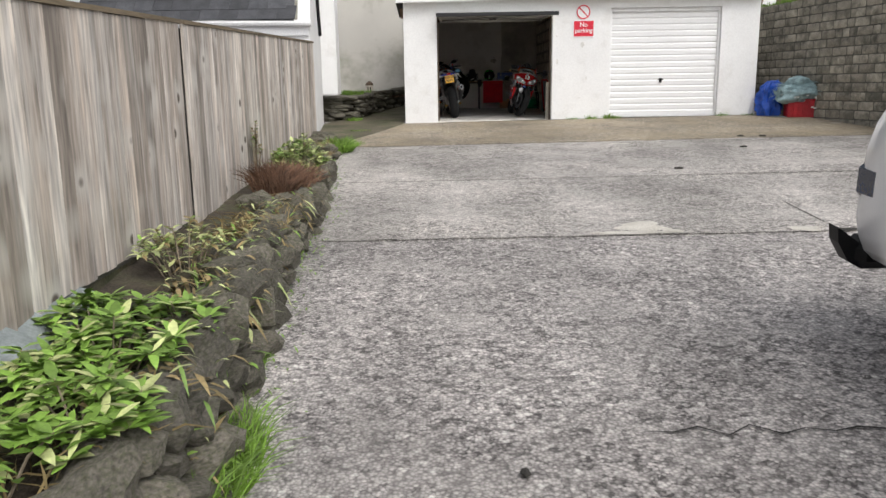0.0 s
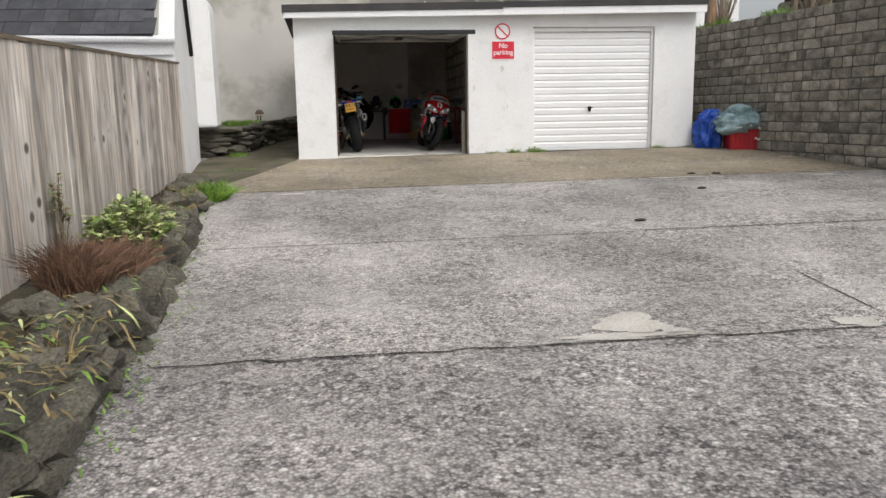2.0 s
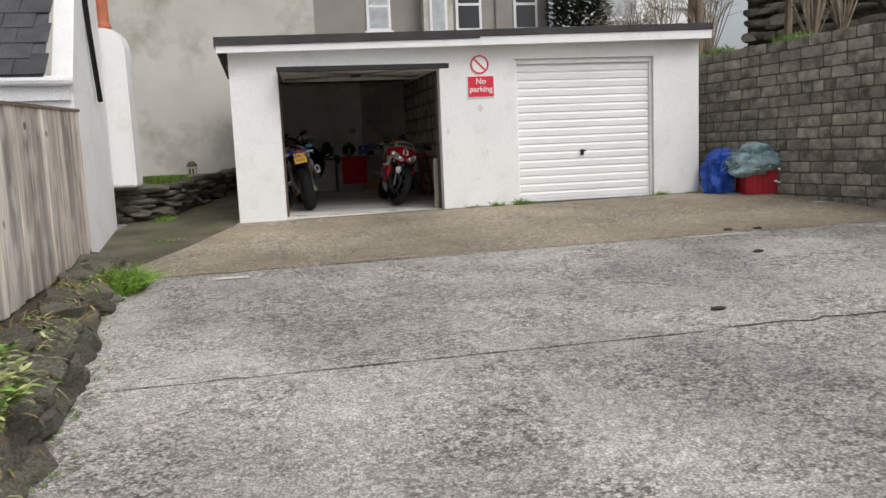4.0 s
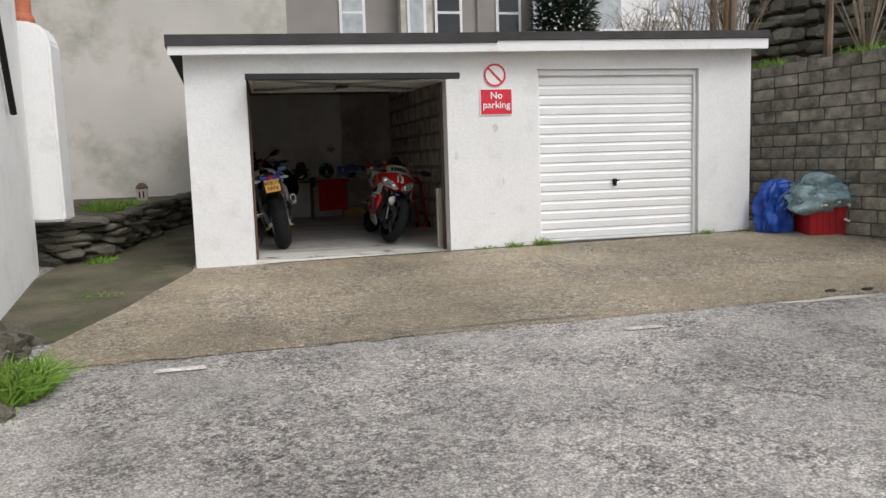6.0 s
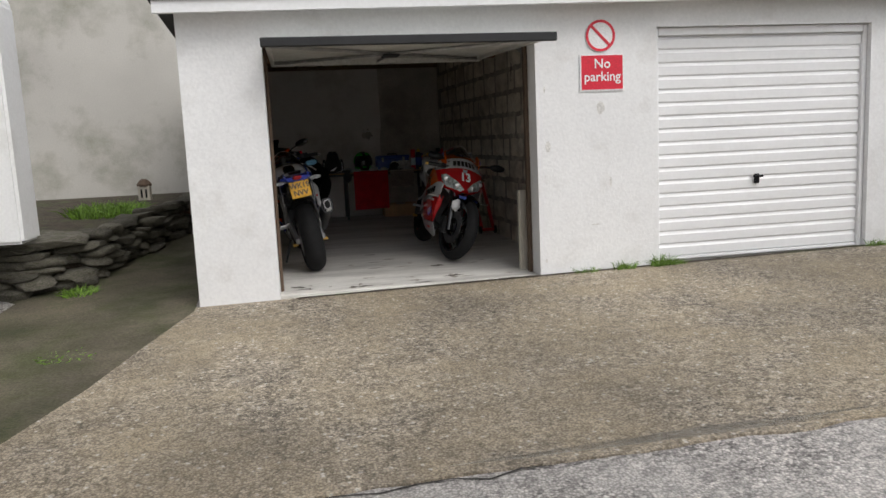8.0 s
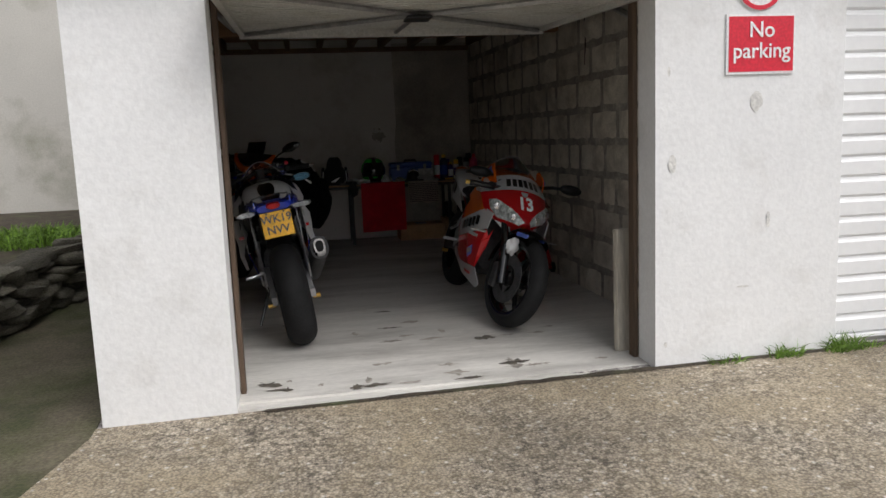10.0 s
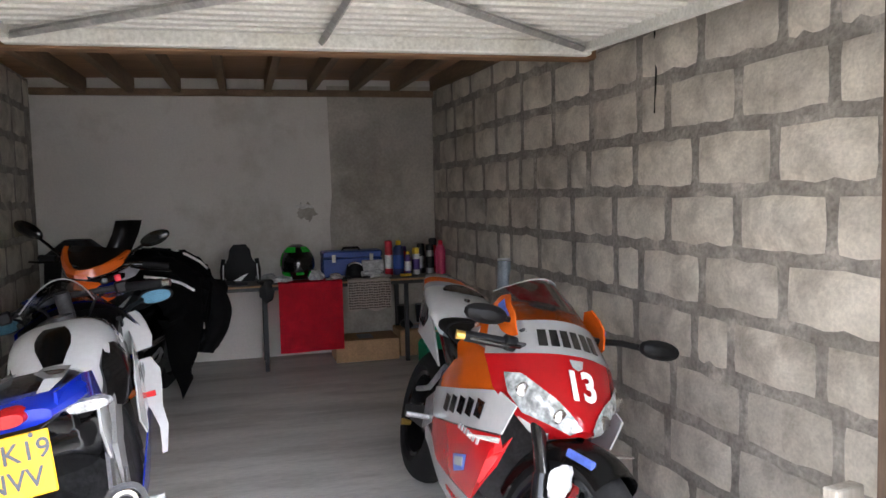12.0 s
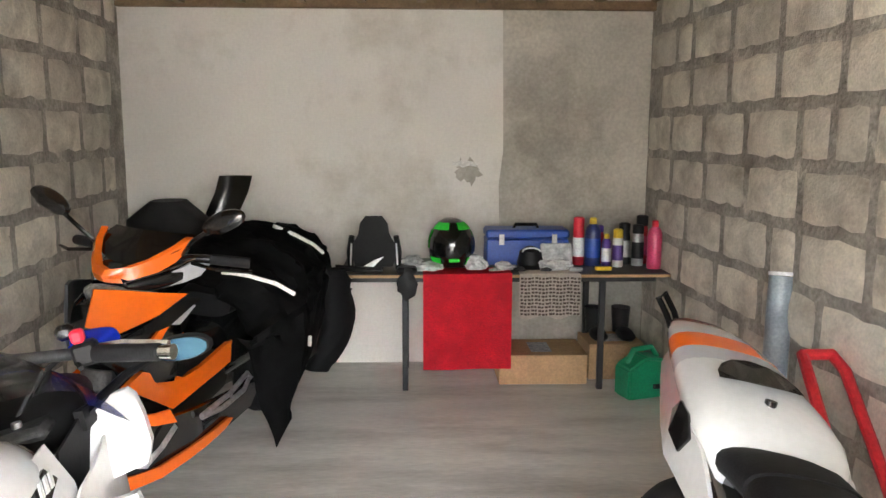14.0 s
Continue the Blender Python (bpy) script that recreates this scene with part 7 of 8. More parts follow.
# the blue and white machine, its tail to the yard
blue_bike, add, steer = sportbike("sport_motorcycle", pose(-0.235, 15.94, floor_z(15.94), 0.5, -9.0, 4.5), "blue white and black sport motorcycle leaning on its stand",
                                  dict(rim=P_BLACK, fork=M_ALLOY, bar_end=M_CHROME, lever=M_CHROME, reservoir=P_BLACK, frame=M_GREY_RIM, pipe=True, tank=P_WHITE, knee=P_BLACK, bar=(0.11, 0.36), bar_ahead=0.16, stretch=0.05, rake=0.0, dash=1.30, root=1.22, mirror=(0.31, 1.52, 0.905), far_mirror=(0.31, 1.52, 0.905)), 8)
lift = Matrix.Translation((0, 0.11, 0.045))
ahead = Matrix.Translation((0, 0.10, 0))
add("front_fairing", nose_panel(-1, 1, 0.0, 0.70), P_BLUE, "glossy blue front fairing", at=Matrix.Translation((0, 0.19, 0.02)))
add("upper_cowl", nose_panel(-1, 1, 0.703, 1.0, 0.002), P_BLUE, "blue upper cowl", at=Matrix.Translation((0, 0.19, 0.02)))
add("cowl_liner", nose_panel(-0.94, 0.94, 0.02, 0.985, -0.02), M_BLACK, "black inner cowl liner", at=Matrix.Translation((0, 0.19, 0.02)))
for s in (-1, 1):
    add("knee_pad", skin([(0.60, 0.69), (0.63, 0.82), (0.72, 0.875), (0.83, 0.86), (0.87, 0.76), (0.80, 0.68), (0.70, 0.655)], lambda y, z: s * (0.128 + 0.072 * min(1, max(0, (y - 0.58) / 0.2)) - 0.42 * max(0, z - 0.80)), 0.008, 2), P_BLACK, "black tank knee pad")
    add("inner_fairing", skin([(1.30, 0.90), (1.06, 0.86), (1.00, 0.70), (1.25, 0.66)], lambda y, z: s * 0.17, 0.006, 1), M_BLACK, "black inner fairing")
add("cockpit", body([(1.10, 0.845, 0.10, 0.035), (1.18, 0.86, 0.15, 0.05), (1.30, 0.875, 0.165, 0.06), (1.40, 0.88, 0.13, 0.05)], p=3.0), M_BLACK, "black cockpit with cables and clocks")
for s, y0 in ((-1, 1.06), (1, 1.08), (1, 1.14)):
    add("cable", tube([(s * 0.20, y0 + 0.10, 0.985), (s * 0.16, y0 + 0.17, 1.01), (s * 0.09, y0 + 0.16, 0.97), (s * 0.05, y0 + 0.10, 0.90)], 0.006, sides=6), M_BLACK)
add("yoke_nut", lathe([(0.001, 0), (0.022, 0), (0.022, 0.018), (0.001, 0.02)], sides=12, centre=(0, 1.12, 0.896)), M_ALLOY)
for x in (-0.07, 0.07):
    add("clamp_bolt", lathe([(0.001, 0), (0.010, 0), (0.010, 0.014), (0.001, 0.015)], sides=10, centre=(x, 1.14, 0.896)), M_ALLOY)
screen(lambda *a: add(*a, at=Matrix.Translation((0, 0.19, 0.02))))
for s in (-1, 1):
    fx = side_x(s)
    add("headlamp", nose_patch([(s * 0.93, 0.55), (s * 0.3, 0.40), (s * 0.3, 0.30), (s * 0.85, 0.36)], 0.010), M_LENS, at=Matrix.Translation((0, 0.19, 0.02)))
    add("side_fairing", skin([(1.34, 0.83), (1.02, 0.80), (0.80, 0.72), (0.72, 0.58), (0.82, 0.50), (1.10, 0.58), (1.30, 0.62)], fx, 0.006), P_WHITE, "white fairing side")
    add("side_fairing", skin([(1.28, 0.61), (1.10, 0.575), (0.82, 0.495), (0.62, 0.34), (0.80, 0.28), (1.02, 0.28), (1.10, 0.38)], fx, 0.006), P_BLUE, "blue lower fairing")
    add("belly_pan", skin([(1.06, 0.28), (0.62, 0.33), (0.40, 0.36), (0.60, 0.20), (1.00, 0.16), (1.10, 0.20)], fx, 0.006), P_WHITE, "white belly pan")
    bars(add, fx, (1.16, 0.66), 5, 0.03, 0.04, 0.045, P_BLACK, 0.01, s=s)
    add("cowl_tip", body([(1.25, 0.99, 0.035, 0.012), (1.31, 0.99, 0.06, 0.026), (1.37, 0.965, 0.045, 0.02)], x=s * 0.15, p=3.2), P_BLUE, "blue cowl corner", at=ahead)
    add("fairing_shoulder", loft([[(s * (x + q * w), y + 0.05 * q * w / 0.06, z) for q in (-1, -0.4, 0.4, 1)] + [(s * (x + q * w), y + 0.022 + 0.05 * q * w / 0.06, z) for q in (1, 0.4, -0.4, -1)] for x, y, z, w in ((0.215, 1.20, 0.735, 0.050), (0.212, 1.215, 0.775, 0.062), (0.205, 1.25, 0.83, 0.055), (0.202, 1.285, 0.87, 0.040), (0.200, 1.30, 0.885, 0.026))]), P_WHITE, "white upper corner of the fairing")
    add("fairing_edge", loft([[(s * (x + q * w), y + 0.4 * q * w, z) for q in (-1, -0.3, 0.3, 1)] + [(s * (x + q * w), y + 0.018 + 0.4 * q * w, z) for q in (1, 0.3, -0.3, -1)] for x, y, z, w in ((0.245, 0.98, 0.36, 0.010), (0.262, 1.00, 0.46, 0.016), (0.248, 1.03, 0.53, 0.022), (0.235, 1.07, 0.60, 0.046), (0.235, 1.11, 0.66, 0.050), (0.225, 1.14, 0.71, 0.034))]), P_WHITE, "white inner edge of the fairing")
    add("fairing_badge", boxed(s * 0.235 - 0.020, s * 0.235 + 0.020, 1.040, 1.046, 0.575, 0.597), P_RED, "small red outlined sticker", False)
    add("tank_shoulder", skin([(1.06, 0.72), (0.90, 0.70), (0.86, 0.80), (0.88, 0.88), (1.04, 0.89)], lambda y, z: s * (0.192 - 0.38 * max(0, z - 0.80)), 0.006, 2), P_WHITE, "white tank shoulder")
    add("tank_inlet", skin([(1.0, 0.835), (0.88, 0.80), (0.86, 0.845), (0.98, 0.865)], lambda y, z: s * (0.198 - 0.38 * max(0, z - 0.80)), 0.006, 1), P_BLACK, "black tank inlet", False)
    add("tail_panel", skin([(0.44, 0.68), (0.28, 0.72), (0.0, 0.76), (-0.18, 0.83), (-0.17, 0.865), (0.05, 0.855), (0.24, 0.82)], lambda y, z: s * float(np.interp(y, [-0.2, 0.1, 0.4], [0.105, 0.15, 0.135])), 0.008), P_BLUE, "blue tail panel", at=lift)
    add("seat_wing", skin([(0.46, 0.66), (0.30, 0.60), (0.24, 0.70), (0.30, 0.80), (0.46, 0.76)], lambda y, z: s * 0.15, 0.008, 2), P_WHITE, "white seat side panel")
    add("indicator", body([(-0.13, 0.80, 0.05, 0.014), (-0.11, 0.80, 0.06, 0.018), (-0.08, 0.80, 0.04, 0.014)], x=s * 0.165), M_LENS, "clear indicator", at=lift)
    add("pillion_peg", tube([(s * 0.155, 0.14, 0.455), (s * 0.23, 0.12, 0.45)], 0.010, sides=8), M_ALLOY)
    add("rear_set", skin([(0.20, 0.36), (0.14, 0.46), (0.30, 0.62), (0.40, 0.58), (0.34, 0.40)], lambda y, z: s * 0.145, 0.012, 0), M_ALLOY, "alloy hanger plate", False)
add("seat_cowl", body([(-0.20, 0.845, 0.06, 0.02), (-0.13, 0.86, 0.10, 0.034), (-0.03, 0.875, 0.128, 0.046), (0.08, 0.878, 0.138, 0.052), (0.18, 0.86, 0.138, 0.05), (0.25, 0.825, 0.125, 0.035)], p=2.6, n=28), P_BLACK, "black seat cowl", at=Matrix.Translation((0, 0.11, -0.005)))
add("tail_rear", body([(-0.205, 0.822, 0.095, 0.022), (-0.12, 0.826, 0.142, 0.032), (0.0, 0.82, 0.158, 0.04)], p=3), P_BLUE, "blue tail end", at=lift)
for tri, off in [([(s * x, y) for x, y in ((0.035, 0.15), (0.075, 0.18), (0.112, 0.12), (0.108, -0.03), (0.075, -0.11), (0.048, -0.12), (0.062, -0.03), (0.03, 0.03))], 0.0) for s in (-1, 1)]:
    bm = bmesh.new()
    bm.faces.new([bm.verts.new((x, y, 0.0)) for x, y in tri])
    for v in bm.verts:
        x, y = v.co.x, v.co.y
        v.co.z = float(np.interp(y, [-0.2, -0.13, -0.03, 0.08, 0.18, 0.25], [0.868, 0.897, 0.924, 0.934, 0.914, 0.865])) - 0.9 * x * x + 0.006
    bmesh.ops.solidify(bm, geom=bm.faces[:], thickness=0.006)
    add("cowl_wing", bm, P_WHITE, "white wing panel on the cowl", False, at=Matrix.Translation((0, 0.11, -0.005)))
add("undertail", body([(-0.17, 0.80, 0.075, 0.035), (-0.05, 0.76, 0.10, 0.06), (0.12, 0.70, 0.10, 0.07)], p=3), P_BLACK, "black undertail", at=lift)
add("tail_lamp", body([(-0.225, 0.83, 0.035, 0.016), (-0.19, 0.832, 0.048, 0.020), (-0.15, 0.832, 0.05, 0.02)], p=2.6), M_TAIL_LAMP, "red tail lamp", at=lift)
add("plate_bracket", boxed(-0.05, 0.05, -0.18, -0.10, 0.70, 0.80, 0.01), P_BLACK, at=lift)
plate = add("number_plate", boxed(-0.088, 0.088, -0.004, 0.004, -0.075, 0.075, 0.003), M_PLATE, "yellow number plate", False)
plate.matrix_basis = pose(0.0, -0.165, 0.775, -16, 0, 0)
pad = bmesh.new()
rows = []
for j in range(6):
    y = 0.60 + 0.036 * j
    top = float(np.interp(y, [0.56, 0.62, 0.72, 0.84], [0.81, 0.87, 0.93, 0.965])) + 0.010
    w = (0.030, 0.044, 0.056, 0.058, 0.050, 0.034)[j]
    rows.append([(w * q, y, top - 0.03 * (w * q / 0.1) ** 4) for q in (-1, -0.5, 0, 0.5, 1)])
loft(rows, pad, False, False)
bmesh.ops.solidify(pad, geom=pad.faces[:], thickness=0.006)
add("tank_pad", pad, P_BLACK, "black six-sided tank pad")
for s in (-1, 1):
    for k in range(3):
        y = 0.985 - 0.022 * k
        add("inlet_fin", skin([(y, 0.86), (y - 0.012, 0.858), (y - 0.030, 0.835), (y - 0.018, 0.835)], lambda a, z: s * (0.206 - 0.38 * max(0, z - 0.80)), 0.004, 0), P_WHITE, smooth=False)
for words, z in (("WK19", 0.030), ("NVV", -0.034)):
    lettering(words, 0.066, P_BLACK, plate, pose(0, -0.0075, z, 90), depth=0.001)
for x in (-0.05, 0.05):
    part("plate_bolt", lathe([(0.001, 0), (0.006, 0), (0.006, 0.004), (0.001, 0.004)], sides=10, axis="y", centre=(x, -0.009, 0.067)), P_BLACK, plate)

for m in (M_BLACK, M_SEAT, M_TYRE):
    m.node_tree.nodes["Principled BSDF"].inputs["Specular IOR Level"].default_value = 0.25

# ---- scooter under a jacket ----
sc = empty("maxi_scooter", pose(-0.40, 19.455, floor_z(19.5), 0, -5.0, 165), "orange and black scooter with a jacket thrown over", "scooter")


def adds(n, bm, mat, lab="", smooth=True, parent=None):
    return part(n, bm, mat, parent or sc, lab, smooth)


def small_wheel(y, r, w):
    wh = adds("wheel", lathe([(r * 0.55, -w * 0.4), (r * 0.62, 0), (r * 0.55, w * 0.4)], sides=24, axis="x", centre=(0, y, r)), M_ENGINE)
    adds("tyre", lathe([(r * 0.62, -w * 0.45), (r * 0.85, -w * 0.5), (r * 0.97, -w * 0.3), (r, 0), (r * 0.97, w * 0.3), (r * 0.85, w * 0.5), (r * 0.62, w * 0.45)], sides=32, axis="x", centre=(0, y, r), caps=False), M_TYRE, parent=wh)


def flank(s, grow=0.0):
    """Half width of the scooter's flank, which narrows to the nose."""
    return lambda y, z: s * (grow + float(np.interp(y, [0.5, 1.0, 1.25, 1.40, 1.46], [0.205, 0.205, 0.165, 0.065, 0.02])))


small_wheel(0.0, 0.27, 0.14)
small_wheel(1.40, 0.27, 0.12)
adds("fork", tube([(0, 1.40, 0.27), (0.0, 1.32, 0.62)], 0.06, sides=10), M_ENGINE)
adds("mudguard", loft([[(x, 1.40 + 0.30 * math.cos(a), 0.27 + 0.30 * math.sin(a) - 2.2 * x * x) for x in (-0.07, -0.035, 0, 0.035, 0.07)] for a in [radians(30 + 12 * k) for k in range(10)]], None, False, False), P_BLACK)
adds("front_body", body([(1.04, 0.62, 0.16, 0.22), (1.16, 0.66, 0.165, 0.22), (1.28, 0.71, 0.13, 0.17), (1.40, 0.77, 0.06, 0.09)], p=2.6, low=0.7), P_BLACK, "black front apron")
adds("cowl_shell", body([(1.00, 0.93, 0.17, 0.05), (1.10, 0.925, 0.175, 0.06), (1.20, 0.91, 0.13, 0.055), (1.27, 0.895, 0.07, 0.04)], p=2.4), P_BLACK, "black lower cowl")
for s in (-1, 1):
    adds("nose_panel", skin([(1.445, 0.80), (1.425, 0.925), (1.33, 0.91), (1.10, 0.865), (1.24, 0.815), (1.36, 0.765)], flank(s, 0.008), 0.010), P_ORANGE if s < 0 else M_BLACK, "orange nose panel" if s < 0 else "black nose panel")
    adds("nose_edge", skin([(1.12, 0.855), (1.02, 0.83), (1.18, 0.76), (1.34, 0.745), (1.24, 0.805)], flank(s, 0.0), 0.010), P_BLACK, "black lip below the nose panel")
    adds("leg_shield", skin([(1.13, 0.795), (1.10, 0.80), (1.22, 0.66), (1.28, 0.665)], flank(s, -0.03), 0.012, 2), P_ORANGE, "orange leg shield edge")
    adds("shield_trim", skin([(1.09, 0.815), (1.02, 0.80), (1.10, 0.745), (1.15, 0.755)], flank(s, -0.02), 0.012, 1), M_GREY_RIM, "grey leg shield trim", False)
    adds("tunnel_panel", skin([(0.60, 0.545), (0.55, 0.455), (0.80, 0.42), (1.04, 0.39), (1.34, 0.57), (1.24, 0.60), (0.97, 0.495), (0.84, 0.50)], lambda y, z: s * 0.115, 0.020), P_ORANGE, "orange step-through panel")
    adds("side_wedge", skin([(1.15, 0.395), (1.19, 0.455), (1.32, 0.465), (1.36, 0.44)], flank(s, 0.02), 0.012, 1), P_ORANGE, "orange side wedge")
    adds("lower_body", skin([(1.34, 0.42), (1.10, 0.40), (0.62, 0.36), (0.45, 0.33), (0.55, 0.24), (0.80, 0.22), (1.34, 0.19)], flank(s, -0.012), 0.02), P_BLACK, "black lower body")
    adds("lower_trim", skin([(1.36, 0.235), (0.78, 0.275), (0.74, 0.262), (0.80, 0.235), (1.34, 0.185)], flank(s, 0.006), 0.012, 2), P_ORANGE, "orange lower trim")
    hanger = adds("foot_plate", tube([(s * 0.212, 1.00, 0.365), (s * 0.218, 0.80, 0.385), (s * 0.215, 0.64, 0.425), (s * 0.21, 0.60, 0.395), (s * 0.212, 0.66, 0.355), (s * 0.212, 0.84, 0.34), (s * 0.212, 1.00, 0.36)], 0.011, sides=6), M_ALLOY, "open alloy passenger foot plate")
    adds("web", tube([(s * 0.216, 0.80, 0.385), (s * 0.212, 0.74, 0.345)], 0.008, sides=6), M_ALLOY, "", True, hanger)
    adds("body_decal", skin([(1.31, 0.275), (1.28, 0.265), (1.15, 0.375), (1.165, 0.395), (1.24, 0.335)], flank(s, 0.022), 0.004, 1), M_ALLOY, "silver badge strip", False)
    bar = adds("handlebar", tube([(s * 0.05, 1.08, 0.97), (s * 0.22, 1.04, 0.985), (s * 0.36, 0.97, 0.975)], 0.016, sides=10), P_BLACK)
    adds("grip", tube([(s * 0.24, 1.032, 0.985), (s * 0.365, 0.968, 0.975)], 0.02, sides=10), M_SEAT, "", True, bar)
    adds("lever", tube([(s * 0.20, 1.09, 0.975), (s * 0.30, 1.10, 0.965), (s * 0.40, 1.02, 0.955)], 0.007, sides=6), P_BLACK, "", True, bar)
    stalk = adds("mirror_stalk", tube([(s * 0.17, 1.10, 1.0), (s * 0.23, 1.14, 1.065), (s * 0.30, 1.14, 1.115)], 0.0085, sides=8), P_BLACK)
    adds("mirror", loft([[(s * (0.345 + 0.085 * q * math.cos(a) * 0.94), 1.12 + 0.016 * i, 1.145 + 0.085 * q * math.cos(a) * 0.34 + 0.042 * q * math.sin(a)) for a in [2 * math.pi * k / 18 for k in range(18)]] for i, q in enumerate((0.9, 1.0, 0.92, 0.5))]), P_BLACK, "black scooter mirror", True, stalk)
    adds("cowl_stripe", loft([[(s * x + dx, y + dy, z + dz) for dx, dy, dz in ((-0.012, 0, -w), (0.012, 0, -w), (0.014, 0.012, 0), (0.010, 0, w), (-0.012, -0.01, w))] for x, y, z, w in ((0.0, 1.285, 0.935, 0.022), (0.05, 1.265, 0.940, 0.026), (0.105, 1.20, 0.965, 0.028), (0.150, 1.13, 1.005, 0.026), (0.172, 1.07, 1.045, 0.018))]), P_ORANGE, "orange cowl stripe round the screen")
    adds("cowl_wing", skin([(1.27, 0.905), (1.16, 0.935), (1.02, 0.985), (0.96, 0.97), (1.02, 0.915), (1.18, 0.885)], lambda y, z: s * float(np.interp(y, [0.96, 1.1, 1.27], [0.215, 0.175, 0.05])), 0.012, 2), P_GREY, "silver-grey cowl side")
    adds("cowl_line", tube([(s * 0.056, 1.272, 0.915), (s * 0.13, 1.185, 0.945), (s * 0.195, 1.06, 0.985)], 0.004, sides=5), M_CHROME)
adds("headlamp", body([(1.20, 0.875, 0.12, 0.030), (1.30, 0.872, 0.085, 0.030), (1.34, 0.865, 0.04, 0.02)], p=2.4), M_LENS, "clear headlamp")
adds("windscreen", loft([[(x, 1.20 - 0.13 * v - 2.4 * x * x, 0.965 + 0.105 * v - 0.3 * x * x + 2.2 * x * x * (1 - v)) for x in (-0.17, -0.12, -0.06, 0, 0.06, 0.12, 0.17)] for v in (0, 0.3, 0.6, 1.0)], None, False, False), P_BLACK, "dark tinted fly screen")
adds("floor_tunnel", body([(0.60, 0.40, 0.10, 0.10), (0.85, 0.38, 0.11, 0.12), (1.06, 0.46, 0.11, 0.16)], p=3), M_BLACK)
adds("footboard", body([(0.70, 0.27, 0.18, 0.04), (0.95, 0.27, 0.19, 0.04), (1.15, 0.31, 0.16, 0.05)], p=4), M_BLACK, "black footboard")
adds("seat_base", body([(-0.30, 0.70, 0.12, 0.08), (0.0, 0.64, 0.19, 0.16), (0.4, 0.56, 0.18, 0.18), (0.62, 0.48, 0.11, 0.14)], p=2.8), P_BLACK)
adds("seat", body([(-0.30, 0.86, 0.10, 0.04), (-0.05, 0.85, 0.16, 0.06), (0.25, 0.80, 0.17, 0.06), (0.45, 0.73, 0.17, 0.06), (0.66, 0.70, 0.13, 0.05)], p=2.6), M_SEAT, "black dual seat")
adds("engine_case", body([(-0.05, 0.27, 0.06, 0.10), (0.25, 0.30, 0.08, 0.11), (0.5, 0.32, 0.07, 0.10)], p=3, x=0.13), M_ENGINE)
adds("number_holder", boxed(-0.09, 0.09, -0.36, -0.35, 0.45, 0.62, 0.005), M_BLACK)
adds("silencer", loft([ring(-0.25 + i * 0.1, 0.34 - 0.01 * i, 0.055, 0.07, 2.2, 14, -0.19) for i in range(5)]), M_ENGINE, "dark silencer")

# a dark bundle and a bent panel against the back wall
bundle = bmesh.new()
rows = []
for j in range(11):
    u = j / 10
    z = floor_z(19.9) + 1.035 * u
    half = 0.25 * (1 - 0.12 * u) * (1 if u < 0.88 else math.sqrt(max(0.05, 1 - ((u - 0.88) / 0.13) ** 2)))
    rows.append([(-0.97 + half * math.copysign(abs(math.cos(a)) ** 0.6, math.cos(a)) + 0.012 * noise.noise((math.cos(a) * 2, math.sin(a) * 2, u * 5)), 19.88 + 0.16 * math.copysign(abs(math.sin(a)) ** 0.7, math.sin(a)) * (1 - 0.25 * u), z) for a in [2 * math.pi * k / 28 for k in range(28)]])
thing("covered_case", loft(rows, bundle), M_SEAT, "bulky black covered case standing by the back wall", "case", smooth=True)
bent = bmesh.new()
rows = []
for j in range(13):
    v = j / 12
    rows.append([(-0.645 + x - 0.10 * min(1, 4.5 * (1 - v)) ** 1.5, 20.02 + 0.05 * math.cos(x * 14) + 0.06 * v * v - 0.05 * math.sin(v * 3.1), floor_z(20) + 0.002 + 1.155 * v) for x in (-0.095, -0.05, 0, 0.05, 0.095)])
loft(rows, bent, False, False)
bmesh.ops.solidify(bent, geom=bent.faces[:], thickness=0.016)
thing("bent_panel", bent, P_BLACK, "tall curved black plastic panel leaning at the back wall", "panel", smooth=True)

# jacket over the seat
M_CLOTH = material("black_jacket_cloth", (0.005, 0.005, 0.0055), 0.85, scale=10, amount=0.3, fine=220, fine_amount=0.3, bump=0.25, local=True)
M_CLOTH.node_tree.nodes["Principled BSDF"].inputs["Specular IOR Level"].default_value = 0.15
M_REFLECT = material("reflective_piping", (0.80, 0.80, 0.78), 0.5, scale=10, amount=0.05, bump=0.0)
jk = empty("motorcycle_jacket", pose(-0.37, 19.46, floor_z(19.5), 0, -5.0, 165), "black textile motorcycle jacket with reflective piping", "jacket")


def fold(u, v, k):
    return 0.022 * noise.noise((u * 3.2, v * 4.5, k)) + 0.012 * noise.noise((u * 9, v * 8, k + 3))


